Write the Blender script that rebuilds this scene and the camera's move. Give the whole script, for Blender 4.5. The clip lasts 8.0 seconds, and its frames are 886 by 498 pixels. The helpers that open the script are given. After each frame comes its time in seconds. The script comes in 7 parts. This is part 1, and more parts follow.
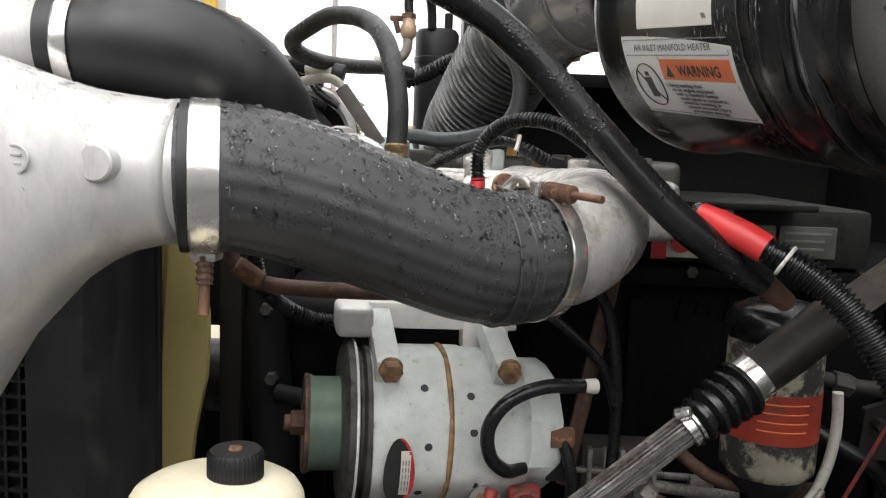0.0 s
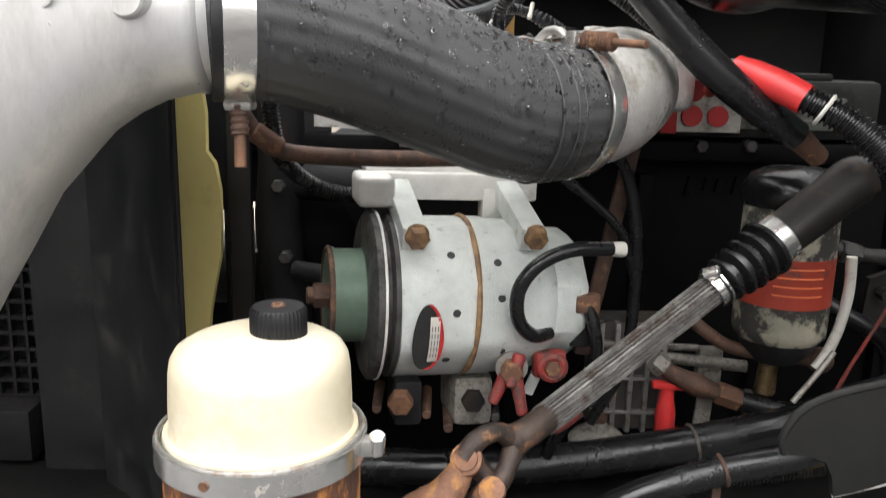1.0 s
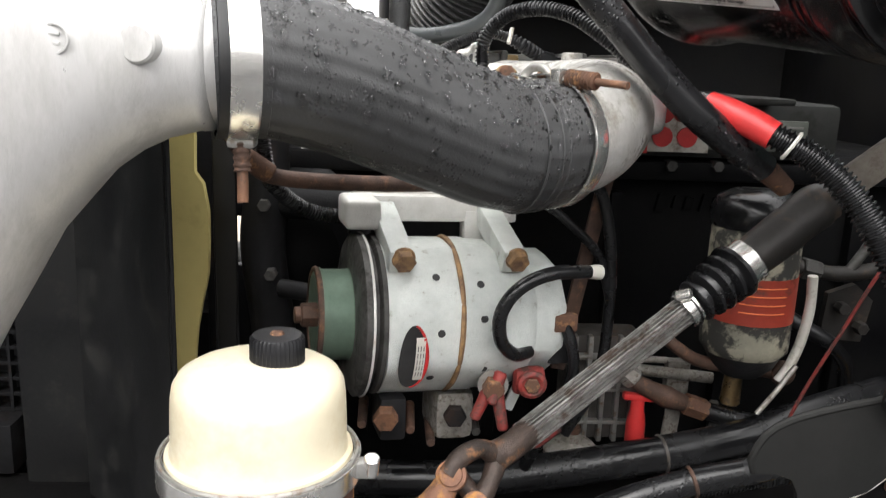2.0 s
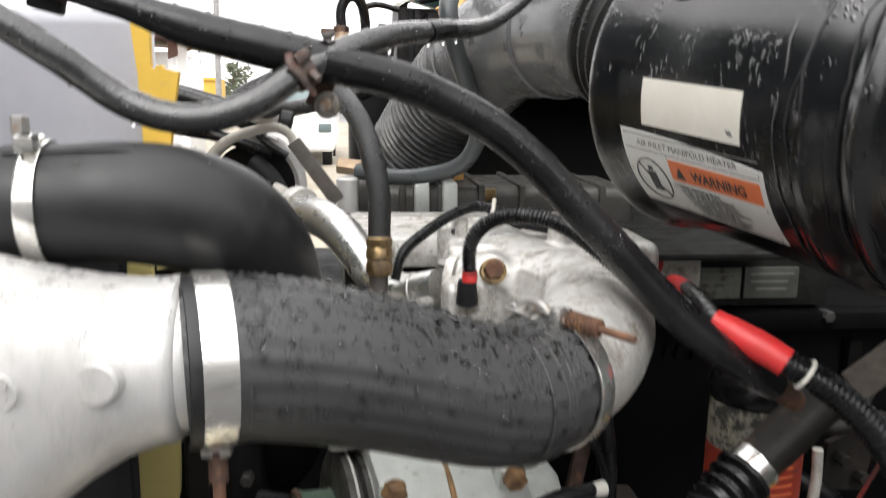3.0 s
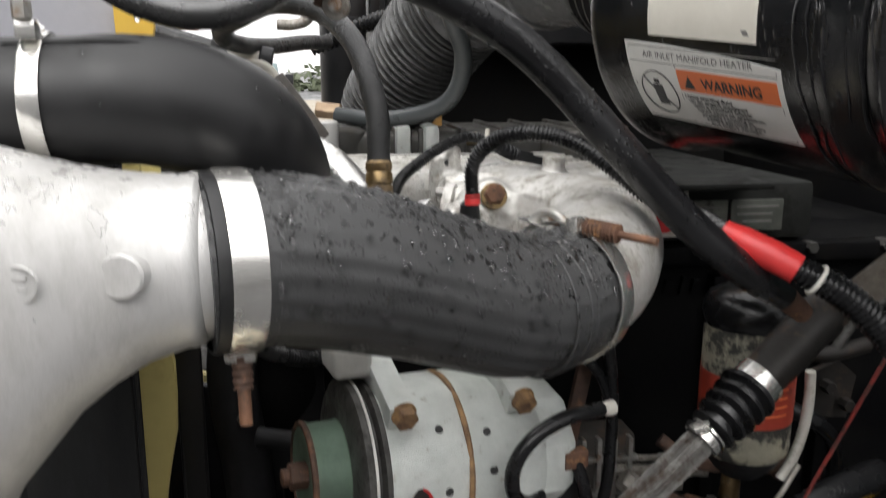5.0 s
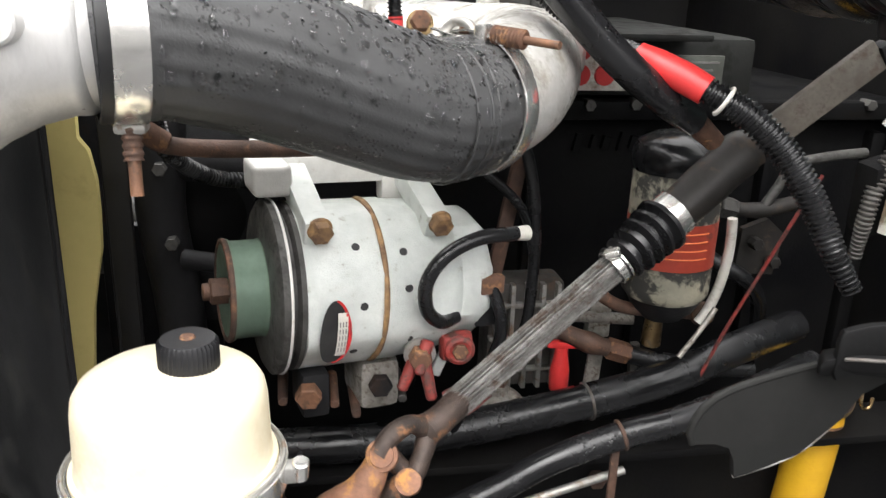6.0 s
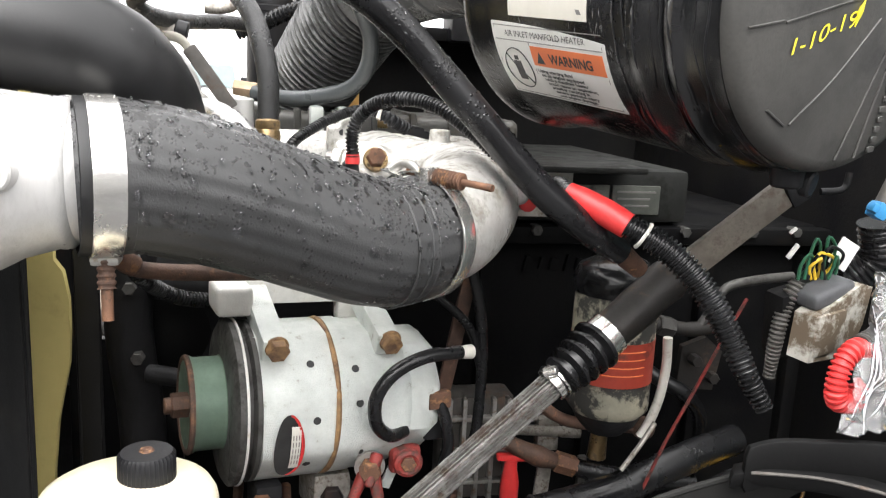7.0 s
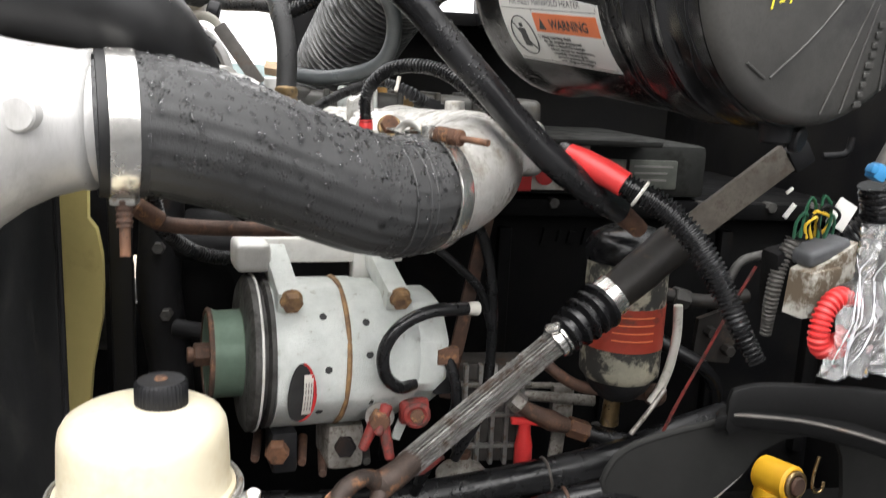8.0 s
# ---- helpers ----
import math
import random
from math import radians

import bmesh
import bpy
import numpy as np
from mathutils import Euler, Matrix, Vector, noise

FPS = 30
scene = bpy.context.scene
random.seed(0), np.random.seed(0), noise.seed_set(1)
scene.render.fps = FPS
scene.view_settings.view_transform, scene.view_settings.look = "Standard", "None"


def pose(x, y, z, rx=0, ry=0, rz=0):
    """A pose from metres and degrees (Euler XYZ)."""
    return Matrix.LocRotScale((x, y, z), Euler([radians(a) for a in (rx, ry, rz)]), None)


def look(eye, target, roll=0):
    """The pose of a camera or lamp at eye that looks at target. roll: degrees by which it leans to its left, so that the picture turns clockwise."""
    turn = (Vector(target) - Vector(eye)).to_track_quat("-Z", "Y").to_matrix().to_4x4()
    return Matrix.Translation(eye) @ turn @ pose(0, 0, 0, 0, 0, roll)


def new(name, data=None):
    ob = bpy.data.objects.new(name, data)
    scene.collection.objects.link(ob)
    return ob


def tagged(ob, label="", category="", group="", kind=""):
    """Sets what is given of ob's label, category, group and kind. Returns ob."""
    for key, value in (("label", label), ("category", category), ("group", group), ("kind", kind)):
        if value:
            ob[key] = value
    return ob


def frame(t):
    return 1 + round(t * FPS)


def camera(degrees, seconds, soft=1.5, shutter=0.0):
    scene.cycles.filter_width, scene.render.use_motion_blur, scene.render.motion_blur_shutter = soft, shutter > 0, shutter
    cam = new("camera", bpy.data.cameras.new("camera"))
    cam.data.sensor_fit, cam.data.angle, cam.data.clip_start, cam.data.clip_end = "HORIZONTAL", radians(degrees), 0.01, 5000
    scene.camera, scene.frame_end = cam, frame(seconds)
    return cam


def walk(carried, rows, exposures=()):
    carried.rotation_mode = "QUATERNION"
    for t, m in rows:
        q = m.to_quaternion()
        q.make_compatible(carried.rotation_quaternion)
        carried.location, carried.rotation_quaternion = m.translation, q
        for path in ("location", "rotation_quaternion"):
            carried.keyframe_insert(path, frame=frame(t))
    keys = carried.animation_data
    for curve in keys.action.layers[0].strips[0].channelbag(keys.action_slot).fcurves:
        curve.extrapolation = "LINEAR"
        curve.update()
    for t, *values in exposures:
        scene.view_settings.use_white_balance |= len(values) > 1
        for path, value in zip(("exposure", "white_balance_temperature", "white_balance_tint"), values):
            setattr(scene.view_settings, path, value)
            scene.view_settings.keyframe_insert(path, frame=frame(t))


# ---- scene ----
cam = camera(56.5, 8.0, soft=1.1, shutter=0.4)
PATH = [
    (0, (0.023, -0.009, 1.604), (-0.028, 1.976, 1.365), 2.2),
    (0.5, (-0.003, 0.003, 1.572), (0.012, 1.983, 1.29), 1.7),
    (1, (-0.034, 0.001, 1.55), (0.0, 1.952, 1.11), 1.4),
    (1.2, (-0.033, -0.006, 1.546), (-0.007, 1.938, 1.078), 1.4),
    (2.3, (-0.065, -0.022, 1.602), (0.094, 1.926, 1.181), 2.1),
    (2.5, (-0.065, -0.019, 1.618), (0.098, 1.937, 1.234), 1.5),
    (3, (-0.078, 0.075, 1.754), (0.125, 2.029, 1.383), 0.8),
    (3.5, (-0.113, 0.172, 1.805), (0.219, 2.113, 1.456), 0.7),
    (4, (-0.14, 0.194, 1.822), (0.243, 2.133, 1.516), 0.2),
    (4.5, (-0.141, 0.153, 1.766), (0.214, 2.091, 1.425), 0.0),
    (5, (-0.126, 0.088, 1.696), (0.188, 2.018, 1.273), 0.1),
    (5.2, (-0.119, 0.079, 1.67), (0.21, 1.994, 1.197), 0.7),
    (6.3, (-0.063, 0.031, 1.619), (0.319, 1.88, 0.96), 2.8),
    (6.5, (-0.068, 0.018, 1.627), (0.345, 1.891, 1.062), 3.6),
    (6.8, (-0.065, -0.014, 1.652), (0.363, 1.892, 1.223), 3.7),
    (7, (-0.06, -0.021, 1.654), (0.364, 1.894, 1.266), 2.9),
    (7.5, (-0.046, -0.046, 1.657), (0.342, 1.882, 1.292), 2.7),
    (8, (-0.022, -0.078, 1.62), (0.286, 1.859, 1.227), 2.6),
]
EXPOSURES = [(0, 0.70), (0.5, 0.95), (1.0, 1.15), (2.5, 1.19), (3.0, 0.80), (3.5, 0.63), (4.5, 0.39), (5.0, 0.52), (6.5, 1.82), (7.0, 1.54), (7.5, 1.33), (8.0, 1.22)]
walk(cam, [(t, look(eye, target, roll)) for t, eye, target, roll in PATH], exposures=EXPOSURES)

# ---- light ----
world = bpy.data.worlds.new("sky")
scene.world = world
world.use_nodes = True
wn, wl = world.node_tree.nodes, world.node_tree.links
wn.clear()
sky = wn.new("ShaderNodeTexSky")
sky.sky_type = "NISHITA"
sky.sun_disc = False
sky.sun_elevation, sky.sun_rotation = radians(50), radians(200)
sky.air_density, sky.dust_density, sky.ozone_density = 1.0, 8.0, 1.0
grey = wn.new("ShaderNodeHueSaturation")
grey.inputs["Saturation"].default_value = 0.10
back = wn.new("ShaderNodeBackground")
back.inputs["Strength"].default_value = 0.06
cloud = wn.new("ShaderNodeBackground")
cloud.inputs["Color"].default_value, cloud.inputs["Strength"].default_value = (1.0, 0.985, 0.985, 1), 1.25
both = wn.new("ShaderNodeAddShader")
wout = wn.new("ShaderNodeOutputWorld")
wl.new(sky.outputs[0], grey.inputs["Color"])
wl.new(grey.outputs[0], back.inputs["Color"])
wl.new(back.outputs[0], both.inputs[0])
wl.new(cloud.outputs[0], both.inputs[1])
wl.new(both.outputs[0], wout.inputs["Surface"])
sun = bpy.data.lights.new("sun", "SUN")
sun.energy, sun.angle, sun.color = 0.7, radians(70), (1.0, 0.98, 0.95)
sun_ob = new("sun", sun)
sun_ob.matrix_world = look((-0.9, -0.4, 5.0), (0, 0.6, 1.4))


# ---- materials ----
def surface(name, col, col2=None, rough=0.5, rough2=None, metal=0.0, big=14.0, fine=160.0, bump=0.25, depth=0.0006,
            stain=None, stain_scale=22.0, stain_at=0.56, stain_soft=0.06, coat=0.0, stretch=(1, 1, 1), spec=0.5, stain_metal=0.0, vary=0.0, beads=0.0, bead_scale=210.0, bead_stretch=(1, 1, 1), film=0.0, film_scale=70.0, soaked=1.0):
    m = bpy.data.materials.new(name)
    m.use_nodes = True
    nt = m.node_tree
    n, l = nt.nodes, nt.links
    b = n["Principled BSDF"]
    tc = n.new("ShaderNodeTexCoord")
    mp = n.new("ShaderNodeMapping")
    mp.inputs["Scale"].default_value = stretch
    l.new(tc.outputs["Object"], mp.inputs["Vector"])

    def noise_at(scale, detail=5.0, rgh=0.6):
        t = n.new("ShaderNodeTexNoise")
        t.inputs["Scale"].default_value, t.inputs["Detail"].default_value, t.inputs["Roughness"].default_value = scale, detail, rgh
        l.new(mp.outputs[0], t.inputs["Vector"])
        return t.outputs["Fac"]

    def ramp(fac, a, c, lo, hi):
        r = n.new("ShaderNodeMapRange")
        r.inputs["From Min"].default_value, r.inputs["From Max"].default_value = lo, hi
        r.inputs["To Min"].default_value, r.inputs["To Max"].default_value = a, c
        l.new(fac, r.inputs["Value"])
        return r.outputs["Result"]

    def mix(fac, a, c):
        x = n.new("ShaderNodeMix")
        x.data_type = "RGBA"
        for socket, value in ((x.inputs[6], a), (x.inputs[7], c)):
            if isinstance(value, tuple):
                socket.default_value = (*value, 1)
            else:
                l.new(value, socket)
        l.new(fac, x.inputs[0])
        return x.outputs[2]

    col2 = col2 or tuple(v * 0.72 for v in col)
    large, small = noise_at(big), noise_at(fine, 3.0)
    c = mix(ramp(large, 0, 1, 0.36, 0.64), col, col2)
    c = mix(ramp(small, 0, 0.45, 0.45, 0.7), c, col2)
    rgh = ramp(large, rough, rough2 if rough2 is not None else min(1, rough * 1.35), 0.36, 0.64)
    if vary:
        info = n.new("ShaderNodeObjectInfo")
        c = mix(ramp(info.outputs["Random"], 0, vary, 0, 1), c, tuple(v * 0.5 for v in col))
    if stain:
        f = ramp(noise_at(stain_scale, 8.0, 0.7), 0, 1, stain_at - stain_soft, stain_at + stain_soft)
        c = mix(f, c, stain)
        x = n.new("ShaderNodeMix")
        l.new(f, x.inputs[0])
        l.new(rgh, x.inputs[2])
        x.inputs[3].default_value = 0.8
        rgh = x.outputs[0]
        if metal:
            l.new(ramp(f, metal, stain_metal, 0, 1), b.inputs["Metallic"])
    l.new(c, b.inputs["Base Color"])
    l.new(rgh, b.inputs["Roughness"])
    if not (stain and metal):
        b.inputs["Metallic"].default_value = metal
    b.inputs["Coat Weight"].default_value = coat
    b.inputs["Coat Roughness"].default_value = 0.12
    b.inputs["Specular IOR Level"].default_value = spec
    if bump:
        bp = n.new("ShaderNodeBump")
        bp.inputs["Strength"].default_value, bp.inputs["Distance"].default_value = bump, depth
        l.new(noise_at(fine * 1.7, 4.0), bp.inputs["Height"])
        out = bp.outputs[0]
        if beads:
            mp2 = n.new("ShaderNodeMapping")
            mp2.inputs["Scale"].default_value = bead_stretch
            l.new(tc.outputs["Object"], mp2.inputs["Vector"])
            vo = n.new("ShaderNodeTexVoronoi")
            vo.inputs["Scale"].default_value = bead_scale
            l.new(mp2.outputs[0], vo.inputs["Vector"])
            keep = ramp(noise_at(bead_scale * 0.11, 3.0), 0, 1, 0.52, 0.60)
            drop = ramp(vo.outputs["Distance"], 1, 0, 0.10, 0.42)
            mul = n.new("ShaderNodeMath")
            mul.operation = "MULTIPLY"
            l.new(keep, mul.inputs[0])
            l.new(drop, mul.inputs[1])
            bp2 = n.new("ShaderNodeBump")
            bp2.inputs["Strength"].default_value, bp2.inputs["Distance"].default_value = beads, 0.0016
            l.new(mul.outputs[0], bp2.inputs["Height"])
            l.new(out, bp2.inputs["Normal"])
            out = bp2.outputs[0]
            wet = n.new("ShaderNodeMix")
            l.new(ramp(mul.outputs[0], 0, 1, 0.05, 0.2), wet.inputs[0])
            l.new(rgh, wet.inputs[2])
            wet.inputs[3].default_value = 0.06
            l.new(wet.outputs[0], b.inputs["Roughness"])
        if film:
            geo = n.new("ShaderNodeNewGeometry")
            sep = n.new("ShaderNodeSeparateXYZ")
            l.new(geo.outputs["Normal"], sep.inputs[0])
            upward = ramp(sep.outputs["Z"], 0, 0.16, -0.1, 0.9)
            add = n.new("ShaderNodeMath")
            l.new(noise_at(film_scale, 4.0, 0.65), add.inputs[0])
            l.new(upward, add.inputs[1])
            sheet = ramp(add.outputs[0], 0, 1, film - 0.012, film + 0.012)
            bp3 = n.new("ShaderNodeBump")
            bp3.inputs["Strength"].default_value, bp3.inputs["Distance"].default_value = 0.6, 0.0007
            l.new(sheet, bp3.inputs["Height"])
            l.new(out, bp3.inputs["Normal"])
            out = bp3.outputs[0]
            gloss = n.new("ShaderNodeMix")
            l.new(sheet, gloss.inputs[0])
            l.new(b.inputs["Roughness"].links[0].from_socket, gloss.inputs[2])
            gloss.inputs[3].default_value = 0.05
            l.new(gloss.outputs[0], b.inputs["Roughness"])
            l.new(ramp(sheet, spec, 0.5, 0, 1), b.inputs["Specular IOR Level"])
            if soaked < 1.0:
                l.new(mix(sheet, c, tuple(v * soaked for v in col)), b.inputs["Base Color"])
        l.new(out, b.inputs["Normal"])
    return m


def clear(name, colour=(1, 1, 1), rough=0.02, ior=1.33):
    m = bpy.data.materials.new(name)
    m.use_nodes = True
    b = m.node_tree.nodes["Principled BSDF"]
    b.inputs["Base Color"].default_value = (*colour, 1)
    b.inputs["Roughness"].default_value = rough
    b.inputs["IOR"].default_value = ior
    b.inputs["Transmission Weight"].default_value = 1.0
    return m


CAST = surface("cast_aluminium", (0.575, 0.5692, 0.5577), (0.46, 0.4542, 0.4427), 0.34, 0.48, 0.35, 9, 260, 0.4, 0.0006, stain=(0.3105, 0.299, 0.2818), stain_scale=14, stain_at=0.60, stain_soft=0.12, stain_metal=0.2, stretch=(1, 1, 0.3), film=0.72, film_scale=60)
CAST_DULL = surface("weathered_cast_aluminium", (0.6944, 0.6832, 0.6552), (0.4928, 0.4816, 0.4536), 0.26, 0.46, 0.45, 26, 240, 0.8, 0.0011, stain=(0.20, 0.18, 0.145), stain_scale=30, stain_at=0.575, stain_soft=0.08, stain_metal=0.1)
PIPE_CAST = surface("polished_cast_pipe", (0.66, 0.655, 0.64), (0.48, 0.475, 0.46), 0.20, 0.38, 0.9, 22, 260, 0.35, 0.0005, stain=(0.22, 0.20, 0.17), stain_scale=30, stain_at=0.62, stain_soft=0.08, stain_metal=0.6)
STEEL = surface("stainless_band", (0.84, 0.83, 0.80), (0.74, 0.72, 0.68), 0.16, 0.28, 0.9, 20, 300, 0.15, 0.0003, stain=(0.44, 0.36, 0.24), stain_scale=45, stain_at=0.68)
ZINC = surface("dull_steel", (0.45, 0.44, 0.42), (0.30, 0.29, 0.27), 0.4, 0.6, 0.8, 30, 300, 0.3, stain=(0.20, 0.12, 0.07), stain_scale=60, stain_at=0.6)
RUST = surface("rust", (0.14, 0.066, 0.038), (0.075, 0.04, 0.027), 0.65, 0.85, 0.1, 35, 350, 0.7, 0.001, stain=(0.30, 0.15, 0.065), stain_scale=70, stain_at=0.60)
RUST_DARK = surface("rusty_brown_steel", (0.11, 0.058, 0.038), (0.055, 0.034, 0.026), 0.55, 0.8, 0.2, 30, 300, 0.6, 0.001, stain=(0.20, 0.10, 0.055), stain_scale=50, stain_at=0.62)
COPPER = surface("rusty_bolt", (0.20, 0.095, 0.05), (0.11, 0.055, 0.033), 0.6, 0.8, 0.2, 60, 400, 0.6, 0.0008, stain=(0.05, 0.03, 0.02), stain_scale=80, stain_at=0.6)
RUBBER = surface("wet_black_rubber", (0.006, 0.006, 0.0065), (0.012, 0.012, 0.013), 0.18, 0.36, 0.0, 14, 120, 0.35, 0.0006, beads=0.45, bead_scale=260, spec=0.38)
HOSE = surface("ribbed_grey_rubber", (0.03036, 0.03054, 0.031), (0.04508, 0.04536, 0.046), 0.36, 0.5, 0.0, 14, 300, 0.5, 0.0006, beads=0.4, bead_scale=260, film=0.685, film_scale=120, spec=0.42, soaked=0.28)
MATT = surface("dull_black_rubber", (0.0085, 0.0085, 0.008925), (0.0136, 0.0136, 0.01445), 0.40, 0.52, 0.0, 26, 300, 0.15, 0.0004, stain=(0.022, 0.0215, 0.021), stain_scale=17, stain_at=0.66, stain_soft=0.08, spec=0.45)
BLACK = surface("black_plastic", (0.00945, 0.00945, 0.0108), (0.0189, 0.0189, 0.02025), 0.32, 0.5, 0.0, 16, 260, 0.3, spec=0.20)
DRUM = surface("wet_black_moulded_plastic", (0.004, 0.004, 0.0045), (0.007, 0.007, 0.008), 0.14, 0.28, 0.0, 8, 420, 0.22, 0.0005, beads=0.5, bead_scale=260, bead_stretch=(1, 1, 0.25), spec=0.75, coat=0.12)
DRUM_CAP = surface("dusty_grey_plastic", (0.062, 0.060, 0.056), (0.036, 0.035, 0.033), 0.42, 0.6, 0.0, 12, 300, 0.3, stain=(0.02, 0.02, 0.02), stain_scale=9, stain_at=0.62, stain_soft=0.1)
GREYDUCT = surface("wet_grey_duct_plastic", (0.15, 0.15, 0.152), (0.095, 0.095, 0.097), 0.12, 0.26, 0.0, 14, 180, 0.25, 0.0006, stain=(0.05, 0.05, 0.05), stain_scale=30, stain_at=0.60, stain_soft=0.05, beads=0.6, bead_scale=170)
BELLOWS = surface("wet_dark_bellows_rubber", (0.03, 0.0294, 0.0288), (0.0168, 0.0168, 0.0168), 0.3, 0.5, 0.0, 18, 180, 0.5, 0.0008, beads=0.5, bead_scale=200, spec=0.3)
BELLOWS_PALE = surface("wet_grey_bellows", (0.0806, 0.0806, 0.0806), (0.0372, 0.0372, 0.0372), 0.2, 0.42, 0.0, 22, 180, 0.5, 0.0008, stain=(0.03, 0.03, 0.03), stain_scale=28, stain_at=0.58, stain_soft=0.08, spec=0.4)
LOOM = surface("shiny_black_corrugated_sleeve", (0.007, 0.007, 0.0075), (0.013, 0.013, 0.014), 0.2, 0.34, 0.0, 24, 300, 0.25, spec=0.5)
# Oily black paint, its colour and gloss cut further to imitate deep recess shade.
ENGINE = surface("oily_black_engine_paint_with_shade", (0.003, 0.003, 0.0036), (0.006, 0.006, 0.006), 0.5, 0.7, 0.0, 10, 130, 0.5, 0.0012, stain=(0.009, 0.0075, 0.006), stain_scale=9, stain_at=0.64, spec=0.07)
# Black steel set darker still: the shade of hood and cab is in the colour.
FRAME = surface("black_frame_steel_with_shade", (0.004125, 0.004125, 0.00495), (0.00825, 0.00792, 0.007425), 0.5, 0.7, 0.0, 8, 120, 0.5, 0.001, spec=0.08)
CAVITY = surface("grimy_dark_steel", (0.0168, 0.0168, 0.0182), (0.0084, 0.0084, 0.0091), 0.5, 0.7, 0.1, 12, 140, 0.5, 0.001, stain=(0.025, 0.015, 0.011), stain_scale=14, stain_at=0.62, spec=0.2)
ALT = surface("pale_grey_cast_paint", (0.70, 0.725, 0.695), (0.57, 0.60, 0.57), 0.30, 0.55, 0.15, 30, 420, 1.0, 0.0013, stain=(0.34, 0.32, 0.27), stain_scale=60, stain_at=0.66, stain_soft=0.05)
BRACKET = surface("whitish_aluminium_bracket", (0.74, 0.73, 0.70), (0.60, 0.59, 0.56), 0.4, 0.6, 0.3, 18, 300, 0.5, stain=(0.40, 0.34, 0.26), stain_scale=30, stain_at=0.66)
GREEN = surface("green_pulley_paint", (0.16, 0.23, 0.175), (0.12, 0.17, 0.13), 0.35, 0.5, 0.3, 20, 220, 0.3)
CREAM = surface("cream_plastic", (0.74, 0.68, 0.52), (0.66, 0.59, 0.43), 0.3, 0.42, 0.0, 9, 120, 0.15, 0.0004, stain=(0.60, 0.50, 0.32), stain_scale=13, stain_at=0.60, stain_soft=0.12)
# One yellow plastic in two tones: olive as in shade, then warm as lit.
YELLOW = surface("shaded_yellow_plastic", (0.58, 0.49, 0.19), (0.50, 0.42, 0.16), 0.5, 0.65, 0.0, 6, 120, 0.2, stain=(0.40, 0.32, 0.12), stain_scale=10, stain_at=0.64, stain_soft=0.08)
YELLOW_LIT = surface("lit_yellow_plastic", (0.72, 0.47, 0.07), (0.62, 0.39, 0.05), 0.5, 0.65, 0.0, 6, 120, 0.2, stain=(0.45, 0.33, 0.10), stain_scale=10, stain_at=0.64, stain_soft=0.08)
YELLOW_BRIGHT = surface("yellow_paint", (0.80, 0.46, 0.02), (0.72, 0.38, 0.02), 0.4, 0.55, 0.0, 12, 200, 0.2, stain=(0.25, 0.14, 0.05), stain_scale=16, stain_at=0.68)
RED = surface("red_plastic", (0.62, 0.035, 0.035), (0.50, 0.03, 0.03), 0.35, 0.5, 0.0, 25, 300, 0.25)
RED_OLD = surface("faded_red_rubber", (0.24, 0.02625, 0.021), (0.15, 0.021, 0.018), 0.5, 0.7, 0.0, 40, 300, 0.4, stain=(0.07, 0.03, 0.024), stain_scale=60, stain_at=0.52)
BRASS = surface("gold_crimp_steel", (0.34, 0.24, 0.12), (0.24, 0.165, 0.085), 0.24, 0.40, 0.95, 40, 300, 0.3, stain=(0.09, 0.062, 0.035), stain_scale=55, stain_at=0.56)
TAN = surface("tan_brass", (0.45, 0.33, 0.22), (0.36, 0.26, 0.17), 0.45, 0.6, 0.4, 40, 300, 0.3)
PAPER = surface("label_white", (0.72, 0.71, 0.68), (0.65, 0.64, 0.61), 0.4, 0.5, 0.0, 18, 200, 0.1, stain=(0.45, 0.43, 0.38), stain_scale=12, stain_at=0.68)
PAPER_WARM = surface("label_cream", (0.66, 0.63, 0.56), (0.60, 0.57, 0.50), 0.4, 0.5, 0.0, 18, 200, 0.1, stain=(0.48, 0.44, 0.36), stain_scale=12, stain_at=0.66)
ORANGE = surface("label_orange", (0.75, 0.18, 0.05), (0.68, 0.16, 0.05), 0.45, 0.55, 0.0, 20, 200, 0.05)
INK = surface("label_ink", (0.03, 0.03, 0.03), None, 0.5, 0.6, 0.0, 30, 200, 0.0)
INK_GREY = surface("label_small_print", (0.20, 0.19, 0.18), None, 0.5, 0.6, 0.0, 30, 200, 0.0)
INK_YELLOW = surface("yellow_paint_marker", (0.85, 0.75, 0.05), (0.8, 0.68, 0.05), 0.5, 0.6, 0.0, 40, 300, 0.1)
OFFWHITE = surface("grubby_white_plastic", (0.62, 0.60, 0.55), (0.50, 0.48, 0.43), 0.5, 0.65, 0.0, 20, 200, 0.3, stain=(0.26, 0.22, 0.17), stain_scale=24, stain_at=0.58)
PALE = surface("pale_grey_plastic_panel", (0.40, 0.40, 0.43), (0.35, 0.35, 0.38), 0.3, 0.42, 0.0, 5, 90, 0.1)
ORANGE_TANK = surface("aged_translucent_tank", (0.72, 0.42, 0.14), (0.62, 0.34, 0.11), 0.35, 0.5, 0.0, 10, 120, 0.15)
TANK_TAN = surface("tan_plastic_tank", (0.52, 0.34, 0.20), (0.44, 0.27, 0.15), 0.4, 0.55, 0.0, 9, 120, 0.2)
TRUCK_GREEN = surface("dark_green_paint", (0.006, 0.026, 0.024), (0.004, 0.018, 0.017), 0.3, 0.45, 0.0, 6, 60, 0.05, stain=(0.05, 0.055, 0.05), stain_scale=9, stain_at=0.62, stain_soft=0.08)
